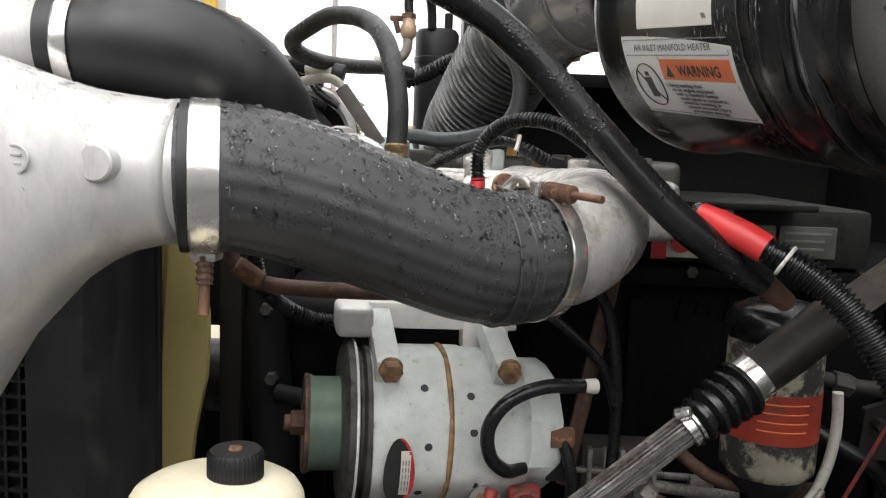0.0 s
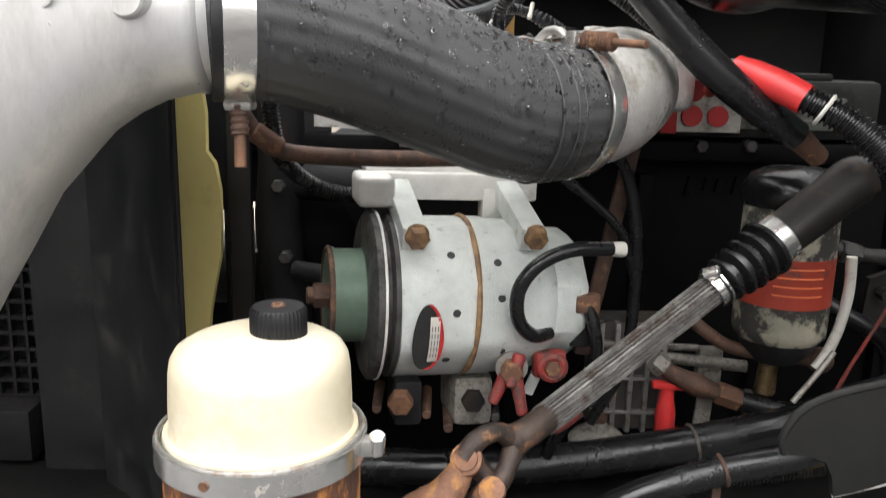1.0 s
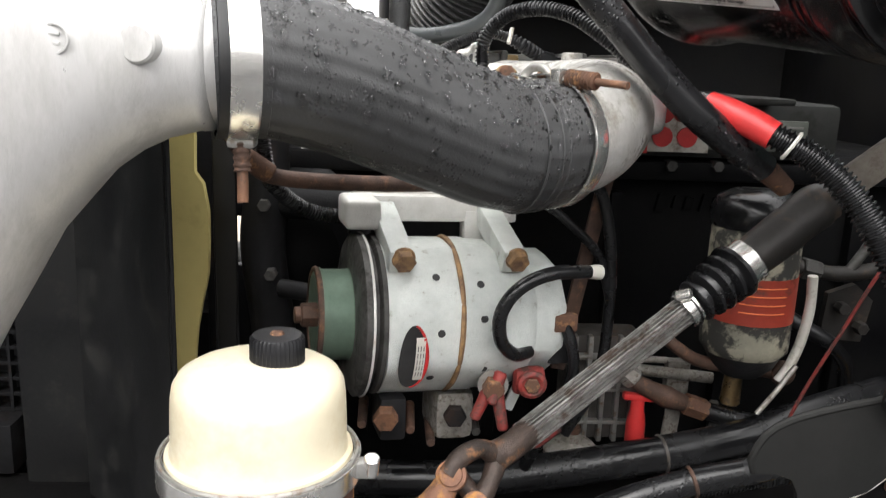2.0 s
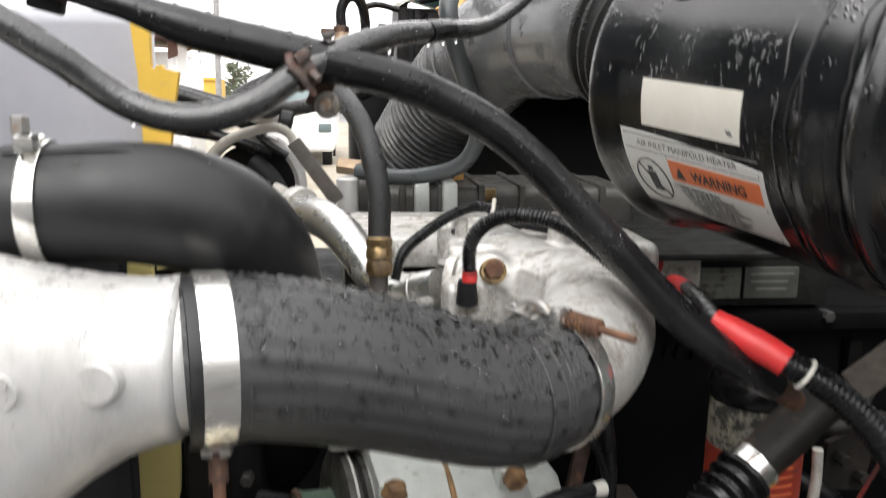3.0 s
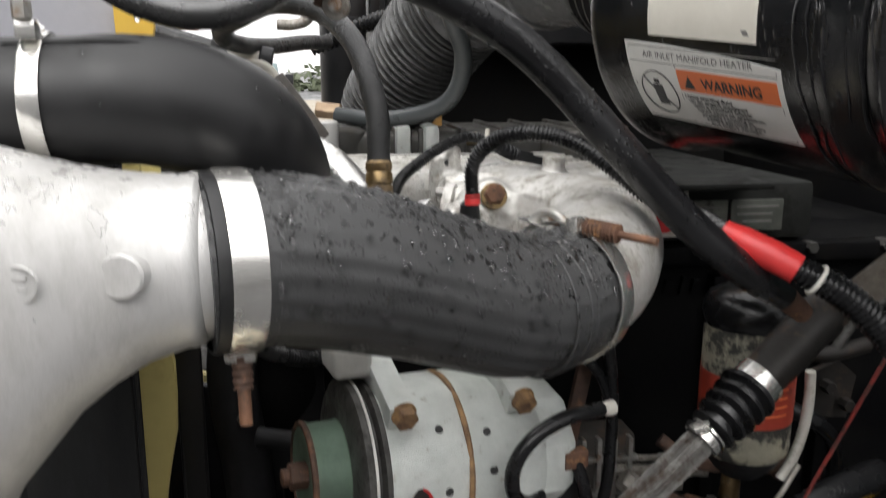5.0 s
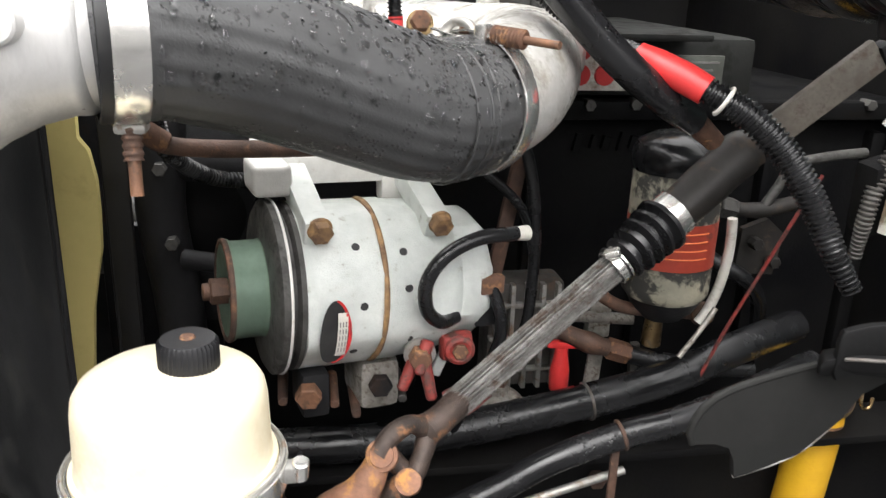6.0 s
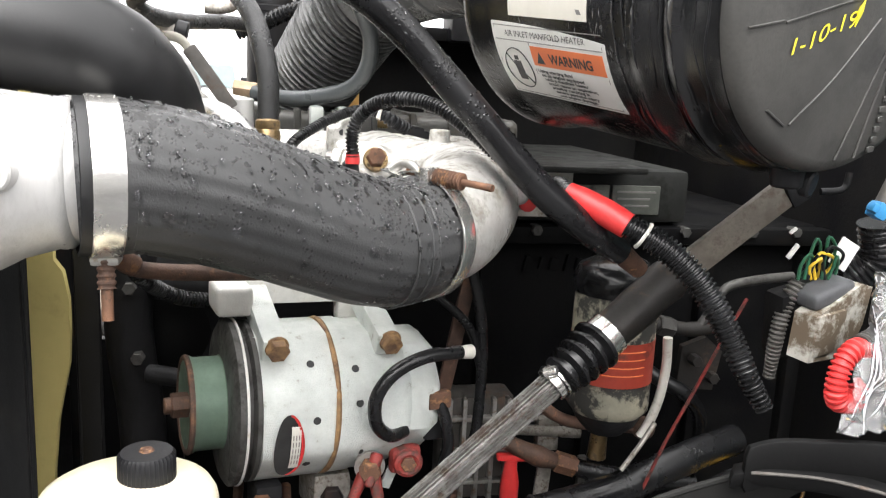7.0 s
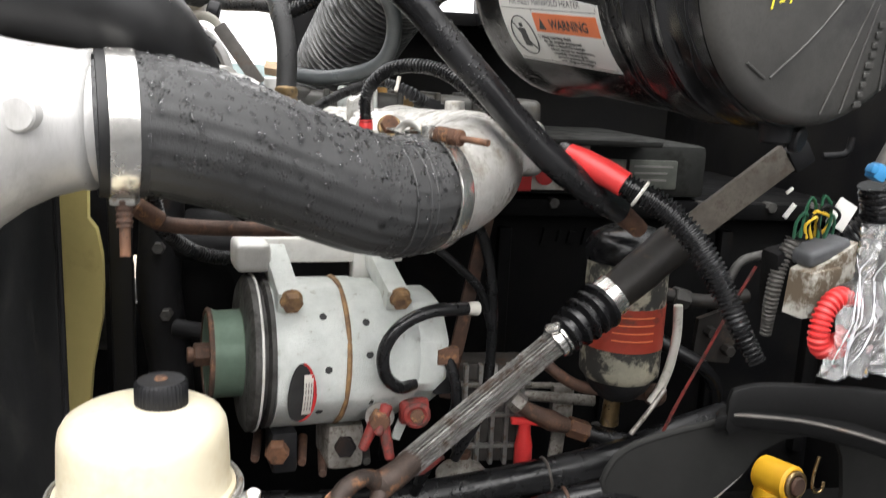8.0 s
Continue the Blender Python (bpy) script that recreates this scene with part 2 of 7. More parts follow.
STEEL_GREY = surface("grimy_grey_steel", (0.10, 0.092, 0.084), (0.06, 0.055, 0.05), 0.5, 0.7, 0.3, 18, 200, 0.5, 0.0008, stain=(0.10, 0.062, 0.042), stain_scale=26, stain_at=0.62)
SHAFT = surface("weathered_splined_steel", (0.20, 0.195, 0.185), (0.10, 0.096, 0.09), 0.35, 0.55, 0.6, 40, 300, 0.8, 0.001, stain=(0.05, 0.033, 0.024), stain_scale=50, stain_at=0.55)
# Head paint and cover metal are coloured darker to stand for shade over them.
HEADGREY = surface("grey_green_head_paint_with_shade", (0.021, 0.02184, 0.02016), (0.0126, 0.01302, 0.01218), 0.5, 0.65, 0.1, 12, 180, 0.4, stain=(0.00924, 0.0084, 0.00756), stain_scale=18, stain_at=0.56, spec=0.25)
COVER = surface("shade_darkened_rocker_cover", (0.0961, 0.09424, 0.08804), (0.0589, 0.05704, 0.05332), 0.4, 0.6, 0.5, 12, 200, 0.4, stain=(0.062, 0.05456, 0.0434), stain_scale=22, stain_at=0.58)
TEAL = surface("wet_grey_tank_hose_rubber", (0.060, 0.066, 0.069), (0.040, 0.045, 0.047), 0.25, 0.45, 0.0, 12, 200, 0.3)
HOSE_WET = surface("wet_grey_hose_rubber", (0.036, 0.036, 0.036), (0.018, 0.018, 0.018), 0.14, 0.34, 0.0, 20, 160, 0.5, 0.0008, beads=0.4, bead_scale=220, spec=0.9)
CLIP = surface("grimy_brown_grey_clip_metal", (0.13, 0.105, 0.092), (0.06, 0.045, 0.038), 0.28, 0.5, 0.4, 40, 300, 0.8, 0.001, stain=(0.10, 0.045, 0.035), stain_scale=60, stain_at=0.56)
BRAID = surface("wet_grey_braided_rubber", (0.022, 0.02255, 0.0231), (0.0121, 0.0121, 0.01265), 0.30, 0.5, 0.0, 40, 420, 0.9, 0.0012, beads=0.5, bead_scale=230, spec=0.45)
BLUE = surface("blue_connector_plastic", (0.05, 0.30, 0.62), (0.04, 0.24, 0.5), 0.35, 0.45, 0.0, 30, 200, 0.1)
WIRE_GREEN = surface("green_wire", (0.03, 0.13, 0.07), None, 0.4, 0.5, 0.0, 30, 200, 0.0)
WIRE_YELLOW = surface("yellow_wire", (0.75, 0.5, 0.04), None, 0.4, 0.5, 0.0, 30, 200, 0.0)
WATER = clear("water")
WRAP = clear("crinkled_clear_film", (0.96, 0.97, 0.98), 0.05, 1.45)
WRAP.node_tree.nodes["Principled BSDF"].inputs["Transmission Weight"].default_value = 0.90
FILM_GLINT = surface("white_glint_on_film_crease", (0.62, 0.63, 0.65), (0.50, 0.51, 0.53), 0.08, 0.18, 0.0, 30, 300, 0.3)
FLANGE = surface("worn_grey_flange", (0.085, 0.083, 0.078), (0.05, 0.048, 0.045), 0.45, 0.6, 0.4, 30, 300, 0.4, stain=(0.02, 0.018, 0.016), stain_scale=40, stain_at=0.58)
STAY = surface("brownish_grey_bar", (0.17, 0.15, 0.125), (0.10, 0.085, 0.07), 0.5, 0.7, 0.2, 24, 240, 0.5, stain=(0.09, 0.065, 0.05), stain_scale=30, stain_at=0.58)
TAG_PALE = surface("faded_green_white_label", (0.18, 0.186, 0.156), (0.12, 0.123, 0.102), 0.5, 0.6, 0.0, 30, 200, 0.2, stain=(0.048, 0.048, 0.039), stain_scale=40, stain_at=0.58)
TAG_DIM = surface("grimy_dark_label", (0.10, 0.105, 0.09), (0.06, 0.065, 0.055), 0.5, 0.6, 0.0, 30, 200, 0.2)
FLANGE_PALE = surface("grimy_pale_steel", (0.34, 0.32, 0.29), (0.20, 0.185, 0.165), 0.4, 0.6, 0.4, 60, 300, 0.4, stain=(0.10, 0.075, 0.055), stain_scale=90, stain_at=0.58)
PANEL = surface("scuffed_black_plastic", (0.01152, 0.01152, 0.01248), (0.0192, 0.0192, 0.0192), 0.35, 0.6, 0.0, 12, 160, 0.4, 0.0008, stain=(0.0432, 0.04128, 0.0384), stain_scale=13, stain_at=0.62, stain_soft=0.08, spec=0.25)
CABLE_GREY = surface("grimy_grey_loom", (0.07, 0.066, 0.06), (0.045, 0.042, 0.038), 0.5, 0.65, 0.0, 30, 300, 0.3)
COLUMN = surface("dark_brown_column_paint", (0.023, 0.020, 0.018), (0.013, 0.0115, 0.0105), 0.45, 0.65, 0.2, 16, 220, 0.4, stain=(0.07, 0.045, 0.03), stain_scale=24, stain_at=0.62)
WALL = surface("plain_grey_wall", (0.26, 0.26, 0.26), (0.21, 0.21, 0.21), 0.7, 0.8, 0.0, 0.6, 20, 0.2)
ASPHALT = surface("wet_asphalt", (0.055, 0.055, 0.056), (0.035, 0.035, 0.036), 0.25, 0.7, 0.0, 0.7, 60, 0.6, 0.004)
SAND = surface("pale_gravel", (0.33, 0.29, 0.23), (0.26, 0.23, 0.18), 0.8, 0.9, 0.0, 0.6, 30, 0.6, 0.01)
GLASS_CAR = surface("car_glass", (0.10, 0.14, 0.14), (0.13, 0.17, 0.17), 0.08, 0.12, 0.0, 2, 20, 0.0)
WHITE_PAINT = surface("white_vehicle_paint", (0.8, 0.8, 0.8), (0.74, 0.74, 0.74), 0.25, 0.35, 0.0, 3, 40, 0.05, coat=0.3)
CONTAINER = surface("yellow_container_paint", (0.62, 0.40, 0.05), (0.52, 0.33, 0.05), 0.5, 0.6, 0.0, 2, 20, 0.1)
ROOFRED = surface("brown_roof_metal", (0.20, 0.10, 0.08), (0.15, 0.08, 0.07), 0.5, 0.65, 0.0, 2, 20, 0.2)
LEAF = surface("far_foliage", (0.12, 0.14, 0.085), (0.085, 0.10, 0.06), 0.7, 0.8, 0.0, 3, 30, 0.2)
BARK = surface("bark", (0.10, 0.08, 0.06), None, 0.8, 0.9, 0.0, 8, 60, 0.5)
POLE = surface("grey_pole", (0.30, 0.29, 0.28), None, 0.6, 0.7, 0.2, 6, 60, 0.2)


# ---- mesh helpers ----
class Shape:
    """Collects faces, in world coordinates, for one mesh."""

    def __init__(self):
        self.v, self.f = [], []

    def add(self, verts, faces):
        k = len(self.v)
        self.v.extend(tuple(p) for p in verts)
        self.f.extend(tuple(i + k for i in face) for face in faces)
        return self

    def box(self, centre, size, rot=None, bevel=0.0, segs=2):
        bm = bmesh.new()
        bmesh.ops.create_cube(bm, size=1.0)
        bmesh.ops.scale(bm, vec=size, verts=bm.verts)
        if bevel:
            bmesh.ops.bevel(bm, geom=bm.edges[:], offset=bevel, segments=segs, profile=0.6, affect="EDGES")
        r = rot if isinstance(rot, Matrix) else (Euler([radians(a) for a in rot]).to_matrix() if rot else Matrix.Identity(3))
        bm.verts.index_update()
        vs = [r @ v.co + Vector(centre) for v in bm.verts]
        fs = [[v.index for v in f.verts] for f in bm.faces]
        bm.free()
        return self.add(vs, fs)

    def rings(self, rings, cap0=True, cap1=True):
        n = len(rings[0])
        vs = [p for ring in rings for p in ring]
        fs = []
        for i in range(len(rings) - 1):
            for j in range(n):
                fs.append((i * n + j, i * n + (j + 1) % n, (i + 1) * n + (j + 1) % n, (i + 1) * n + j))
        if cap0:
            fs.append(tuple(range(n - 1, -1, -1)))
        if cap1:
            fs.append(tuple(range((len(rings) - 1) * n, len(rings) * n)))
        return self.add(vs, fs)

    def lathe(self, profile, origin, axis, segs=32, cap0=True, cap1=True, lobes=None):
        """profile: (radius, height along the axis)."""
        a = Vector(axis).normalized()
        q = a.to_track_quat("Z", "Y").to_matrix()
        rings = []
        for r, h in profile:
            ring = []
            for j in range(segs):
                u = 2 * math.pi * j / segs
                rr = r * (1 + (lobes[1] * (1 if (j % 2) else 0) if lobes else 0))
                ring.append(Vector(origin) + q @ Vector((rr * math.cos(u), rr * math.sin(u), h)))
            rings.append(ring)
        return self.rings(rings, cap0, cap1)

    def rod(self, p0, p1, r0, r1=None, segs=20, bevel=0.0):
        p0, p1 = Vector(p0), Vector(p1)
        r1 = r0 if r1 is None else r1
        h = (p1 - p0).length
        prof = [(r0, 0), (r1, h)] if not bevel else [(r0 - bevel, 0), (r0, bevel), (r1, h - bevel), (r1 - bevel, h)]
        return self.lathe(prof, p0, p1 - p0, segs)

    def hexagon(self, p0, p1, r):
        return self.rod(p0, p1, r, segs=6, bevel=r * 0.12)

    def torus(self, centre, axis, big, small, segs=36, sides=10, start=0.0, sweep=360.0):
        a = Vector(axis).normalized()
        q = a.to_track_quat("Z", "Y").to_matrix()
        full = sweep >= 359
        rings = []
        for i in range(segs if full else segs + 1):
            u = radians(start + sweep * i / segs)
            c = Vector((math.cos(u), math.sin(u), 0))
            rings.append([Vector(centre) + q @ (c * (big + small * math.cos(2 * math.pi * j / sides)) + Vector((0, 0, small * math.sin(2 * math.pi * j / sides)))) for j in range(sides)])
        if full:
            rings.append(rings[0])
        return self.rings(rings, not full, not full)

    def tube(self, points, r, segs=18, step=0.006, wave=None, flat=1.0, smooth=True, caps=True, rough=0.0, flute=None):
        """A round tube along a smooth line. r: one radius, or one for each point. wave: (pitch, depth) of corrugations."""
        pts, rad = spline(points, r, step if not wave else wave[0] / 8.0, smooth)
        frames = transport(pts)
        rings, s = [], 0.0
        for i, p in enumerate(pts):
            if i:
                s += (pts[i] - pts[i - 1]).length
            rr = rad[i]
            if wave:
                k = math.cos(2 * math.pi * s / wave[0])
                rr += wave[1] * (max(-0.5, min(0.5, 1.1 * k)))
            if rough:
                rr *= 1 + rough * noise.noise(p * 60)
            x, y = frames[i]
            ring = []
            for j in range(segs):
                u = 2 * math.pi * j / segs
                rj = rr + (flute[1] * math.cos(flute[0] * u) * (0.6 + 0.8 * noise.noise(Vector((u * 2, s * 9, 3)))) if flute else 0)
                ring.append(p + x * (rj * math.cos(u)) + y * (rj * flat * math.sin(u)))
            rings.append(ring)
        return self.rings(rings, caps, caps)

    def prism(self, outline, origin, x, y, thick):
        """An outline in the plane of x and y at origin, extruded by thick along x cross y."""
        x, y = Vector(x).normalized(), Vector(y).normalized()
        z = x.cross(y).normalized()
        rings = [[Vector(origin) + x * a + y * b + z * h for a, b in outline] for h in (0, thick)]
        return self.rings(rings)

    def ball(self, centre, r, squash=(1, 1, 1), segs=10, rows=6):
        rings = []
        for i in range(1, rows):
            t = math.pi * i / rows
            rings.append([Vector((centre[0] + squash[0] * r * math.sin(t) * math.cos(2 * math.pi * j / segs), centre[1] + squash[1] * r * math.sin(t) * math.sin(2 * math.pi * j / segs), centre[2] - squash[2] * r * math.cos(t))) for j in range(segs)])
        return self.rings(rings)

    def mesh(self, name, angle=38):
        me = bpy.data.meshes.new(name)
        me.from_pydata([tuple(p) for p in self.v], [], self.f)
        me.validate()
        bm = bmesh.new()
        bm.from_mesh(me)
        bmesh.ops.recalc_face_normals(bm, faces=bm.faces)
        bm.to_mesh(me)
        bm.free()
        me.polygons.foreach_set("use_smooth", [True] * len(me.polygons))
        me.set_sharp_from_angle(angle=radians(angle))
        return me


def spline(points, r, step, smooth=True):
    P = [Vector(p) for p in points]
    R = list(r) if isinstance(r, (list, tuple)) else [r] * len(P)
    out, rad = [], []
    for i in range(len(P) - 1):
        p0 = P[i - 1] if i else P[0] * 2 - P[1]
        p3 = P[i + 2] if i + 2 < len(P) else P[-1] * 2 - P[-2]
        p1, p2 = P[i], P[i + 1]
        n = max(1, int((p2 - p1).length / step + 0.5))
        for k in range(n):
            t = k / n
            if smooth:
                out.append(0.5 * ((2 * p1) + (p2 - p0) * t + (2 * p0 - 5 * p1 + 4 * p2 - p3) * t * t + (3 * p1 - p0 - 3 * p2 + p3) * t ** 3))
            else:
                out.append(p1.lerp(p2, t))
            rad.append(R[i] + (R[i + 1] - R[i]) * (t * t * (3 - 2 * t)))
    out.append(P[-1])
    rad.append(R[-1])
    return out, rad


def transport(pts):
    frames, x = [], None
    for i, p in enumerate(pts):
        d = (pts[min(i + 1, len(pts) - 1)] - pts[max(i - 1, 0)]).normalized()
        if x is None:
            x = d.orthogonal().normalized()
        x = (x - d * x.dot(d)).normalized()
        frames.append((x, d.cross(x)))
    return frames


def thing(name, at, label, category, group="", kind=""):
    ob = new(name)
    ob.empty_display_size = 0.05
    ob.location = at
    return tagged(ob, label, category, group, kind)


def part(name, shape, material, parent=None, label=""):
    """Links a shape as one mesh object under a thing or a part."""
    ob = new(name, shape.mesh(name) if isinstance(shape, Shape) else shape)
    ob.data.materials.append(material) if not ob.data.materials else None
    if parent:
        ob.parent = parent
        ob.matrix_parent_inverse = Matrix.Translation(-parent.location) if parent.type == "EMPTY" else Matrix.Identity(4)
    return tagged(ob, label)


def single(name, shape, material, label, category, group="", kind=""):
    return tagged(part(name, shape, material), label, category, group, kind)


def resize(ob, k, was, now):
    """Scales a finished thing by k and sets its point was at now."""
    m = Matrix.Translation(now) @ Matrix.Scale(k, 4) @ Matrix.Translation(-Vector(was))
    ob.location = m @ ob.location
    for child in ob.children_recursive:
        child.data.transform(m)
        if child.parent == ob:
            child.matrix_parent_inverse = Matrix.Translation(-ob.location)
    return ob


def letters(text, height, bold=0.0):
    """The faces of a text in the built-in font, as (points, faces), centred on its width."""
    curve = bpy.data.curves.new("letters", "FONT")
    curve.body, curve.size, curve.align_x, curve.align_y = text, height * 1.38, "CENTER", "BOTTOM_BASELINE"
    curve.resolution_u = 3
    curve.offset = bold
    ob = bpy.data.objects.new("letters", curve)
    scene.collection.objects.link(ob)
    me = bpy.data.meshes.new_from_object(ob.evaluated_get(bpy.context.evaluated_depsgraph_get()))
    vs, fs = [v.co.copy() for v in me.vertices], [tuple(p.vertices) for p in me.polygons]
    bpy.data.objects.remove(ob)
    bpy.data.curves.remove(curve)
    bpy.data.meshes.remove(me)
    return vs, fs


def clamp(centre, axis, r, width, label, name="hose_clamp"):
    """The band of a stainless T-bolt clamp, with rolled edges."""
    c, a = Vector(centre), Vector(axis).normalized()
    ob = thing(name, c, label, "hose clamp", "hose clamps")
    band = Shape().lathe([(r, -width / 2), (r + 0.0016, -width / 2), (r + 0.0022, -width / 2 + 0.002), (r + 0.0018, 0), (r + 0.0022, width / 2 - 0.002), (r + 0.0016, width / 2), (r, width / 2)], c, a, 48, False, False)
    part("band", band, STEEL, ob)
    return ob


# ---- ground and distance ----
g = Shape()
N = 40
gx = [(-1) ** (k < N) * (abs(k - N) / N) ** 3 * 900 for k in range(2 * N + 1)]
g.add([(x, y, 0.0) for y in gx for x in gx], [(j * 81 + i, j * 81 + i + 1, (j + 1) * 81 + i + 1, (j + 1) * 81 + i) for j in range(80) for i in range(80)])
single("ground", g, ASPHALT, "wet dark asphalt yard under the truck", "ground", kind="structure")
single("verge", Shape().box((-8, 26.1, 0.0), (60, 45.8, 0.05), bevel=0.02), SAND, "pale gravel verge beyond the asphalt yard", "gravel", kind="structure")

# Unseen wall, added behind the camera to block low sky and shape reflections.
single("wall_south", Shape().box((0, -5.2, 1.7), (40, 0.3, 3.4), bevel=0.02), WALL, "unseen plain grey wall added behind the camera to shape light", "wall", kind="structure")


def pickup():
    o = thing("white_van", (-1.63, 20.0, 0), "white van with a wide windscreen parked across the yard", "van")
    x, y = -1.63, 20.0
    part("body", Shape().box((x, y + 2.3, 0.83), (2.0, 5.2, 0.95), bevel=0.14, segs=3), WHITE_PAINT, o)
    cab = Shape()
    cab.rings([[(x + sx * w, y + yy, z) for sx, yy in ((-1, a), (1, a), (1, b), (-1, b))] for w, z, a, b in ((0.97, 1.28, 0.05, 4.8), (0.93, 1.62, 0.42, 4.8), (0.86, 1.88, 0.72, 4.75), (0.76, 1.94, 0.95, 4.7))])
    part("cab", cab, WHITE_PAINT, o)
    w = Shape().add([(x - 0.92, y + 0.08, 1.36), (x + 0.92, y + 0.08, 1.36), (x + 0.82, y + 0.62, 1.87), (x - 0.82, y + 0.62, 1.87), (x - 0.92, y + 0.16, 1.36), (x + 0.92, y + 0.16, 1.36), (x + 0.82, y + 0.70, 1.87), (x - 0.82, y + 0.70, 1.87)], [(0, 1, 2, 3), (7, 6, 5, 4), (0, 4, 5, 1), (1, 5, 6, 2), (2, 6, 7, 3), (3, 7, 4, 0)])
    part("windscreen", w, GLASS_CAR, o)
    for sx in (-0.3, 0.35):
        part("wiper", Shape().rod((x + sx - 0.25, y + 0.04, 1.37), (x + sx + 0.3, y + 0.08, 1.41), 0.012, segs=6), BLACK, o)
    for sx in (-1, 1):
        for yy in (0.3, 3.0):
            wh = part("wheel", Shape().rod((x + sx * 0.7, y + yy, 0.36), (x + sx * 0.93, y + yy, 0.36), 0.36, segs=24, bevel=0.03), BLACK, o)
            part("rim", Shape().rod((x + sx * 0.9, y + yy, 0.36), (x + sx * 0.94, y + yy, 0.36), 0.2, segs=16), STEEL, wh)
        part("headlight", Shape().box((x + sx * 0.78, y - 0.3, 0.92), (0.3, 0.08, 0.2), bevel=0.03), GLASS_CAR, o)
        part("mirror", Shape().box((x + sx * 1.10, y + 0.45, 1.48), (0.2, 0.08, 0.26), bevel=0.03), BLACK, o)


pickup()


def container(x, y, w, h, label):
    o = thing("shipping_container", (x, y, 0), label, "container")
    s = Shape()
    n = int(w / 0.28)
    out = [(x - w / 2 + w * k / n, y + (0.04 if (k // 2) % 2 else 0.0), 0) for k in range(n + 1)]
    rings = [[Vector((a, b, z)) for a, b, _ in out] + [Vector((x + w / 2, y + 2.4, z)), Vector((x - w / 2, y + 2.4, z))] for z in (0.15, h)]
    s.rings(rings)
    part("wall", s, CONTAINER, o)
    for z in (0.1, h):
        part("rail", Shape().box((x, y - 0.02, z), (w + 0.1, 0.12, 0.14), bevel=0.01), CONTAINER, o)
    for sx in (-1, 1):
        part("corner_post", Shape().box((x + sx * w / 2, y - 0.01, h / 2), (0.14, 0.14, h), bevel=0.01), CONTAINER, o)


container(-9.0, 42.0, 4.2, 2.28, "yellow corrugated shipping container in the far yard")


def building():
    o = thing("open_shed", (-4.9, 15, 0), "white open-sided shed with a brown metal roof", "building")
    part("wall", Shape().box((-5.0, 17, 1.2), (3.2, 3.4, 2.4), bevel=0.01), WHITE_PAINT, o)
    part("roof", Shape().prism([(-3.9, 0.26), (0.0, 0.0), (0.0, 0.06), (-3.9, 0.42)], (-2.50, 14.0, 2.56), (1, 0, 0), (0, 0, 1), -6.0), ROOFRED, o)
    part("post", Shape().box((-3.05, 14.9, 1.28), (0.14, 0.14, 2.56), bevel=0.01), WHITE_PAINT, o)
    part("roof_bracket", Shape().prism([(-0.1, 0), (0.75, 0), (-0.1, -0.35)], (-3.2, 14.9, 2.62), (1, 0, 0), (0, 0, 1), -0.1), ROOFRED, o)


building()
single("light_pole", Shape().rod((-3.95, 24.0, 0), (-3.90, 24.0, 11), 0.085, 0.07, 16), POLE, "tall slim grey light pole in the yard", "pole")


def far_tree(x, y, h, seed):
    rnd = random.Random(seed)
    o = thing("tree", (x, y, 0), "slender tree with thin open foliage", "tree", "trees")
    part("trunk", Shape().tube([(x, y, 0), (x + 0.1, y, h * 0.5), (x - 0.05, y, h * 0.95)], [0.16, 0.1, 0.03], 8, 0.5), BARK, o)
    for k in range(7):
        z = h * (0.42 + 0.07 * k)
        u = rnd.uniform(0, 6.28)
        part("limb", Shape().tube([(x, y, z), (x + math.cos(u) * 0.5, y + math.sin(u) * 0.5, z + 0.3), (x + math.cos(u) * 1.0, y + math.sin(u) * 1.0, z + 0.5)], [0.05, 0.03, 0.012], 5, 0.3), BARK, o)
    s = Shape()
    for k in range(900):
        z = rnd.uniform(0.35, 1.05)
        w = 0.28 * h * math.sin(math.pi * min(1, (z - 0.28) / 0.85)) ** 0.8
        u, d = rnd.uniform(0, 6.28), w * math.sqrt(rnd.random())
        p = Vector((x + d * math.cos(u), y + d * math.sin(u), z * h))
        if noise.noise(p * 0.9) < -0.08:
            continue
        a, b = Vector((rnd.gauss(0, 1), rnd.gauss(0, 1), rnd.gauss(0, 1))).normalized() * 0.12, Vector((rnd.gauss(0, 1), rnd.gauss(0, 1), rnd.gauss(0, 1))).normalized() * 0.08
        s.add([p, p + a + b, p + a * 2, p + a - b], [(0, 1, 2, 3)])
    tagged(part("crown", s, LEAF, o), kind="stuff")


far_tree(-7.3, 50.0, 3.1, 3)
far_tree(-7.9, 60.0, 3.2, 5)
far_tree(2.0, 62.0, 4.6, 8)
bush = Shape()
rnd = random.Random(11)
for k in range(5000):
    x = rnd.uniform(-60, 40)
    p = Vector((x, 72 + rnd.uniform(-2, 2), rnd.random() ** 1.4 * (1.9 + 0.7 * noise.noise(Vector((x * 0.3, 0, 0))))))
    a, b = Vector((rnd.gauss(0, 1), rnd.gauss(0, 1), rnd.gauss(0, 1))).normalized() * 0.4, Vector((rnd.gauss(0, 1), rnd.gauss(0, 1), rnd.gauss(0, 1))).normalized() * 0.3
    bush.add([p, p + a + b, p + a * 2, p + a - b], [(0, 1, 2, 3)])
single("far_hedge", bush, LEAF, "low pale tree line at the edge of the yard", "trees", kind="stuff")

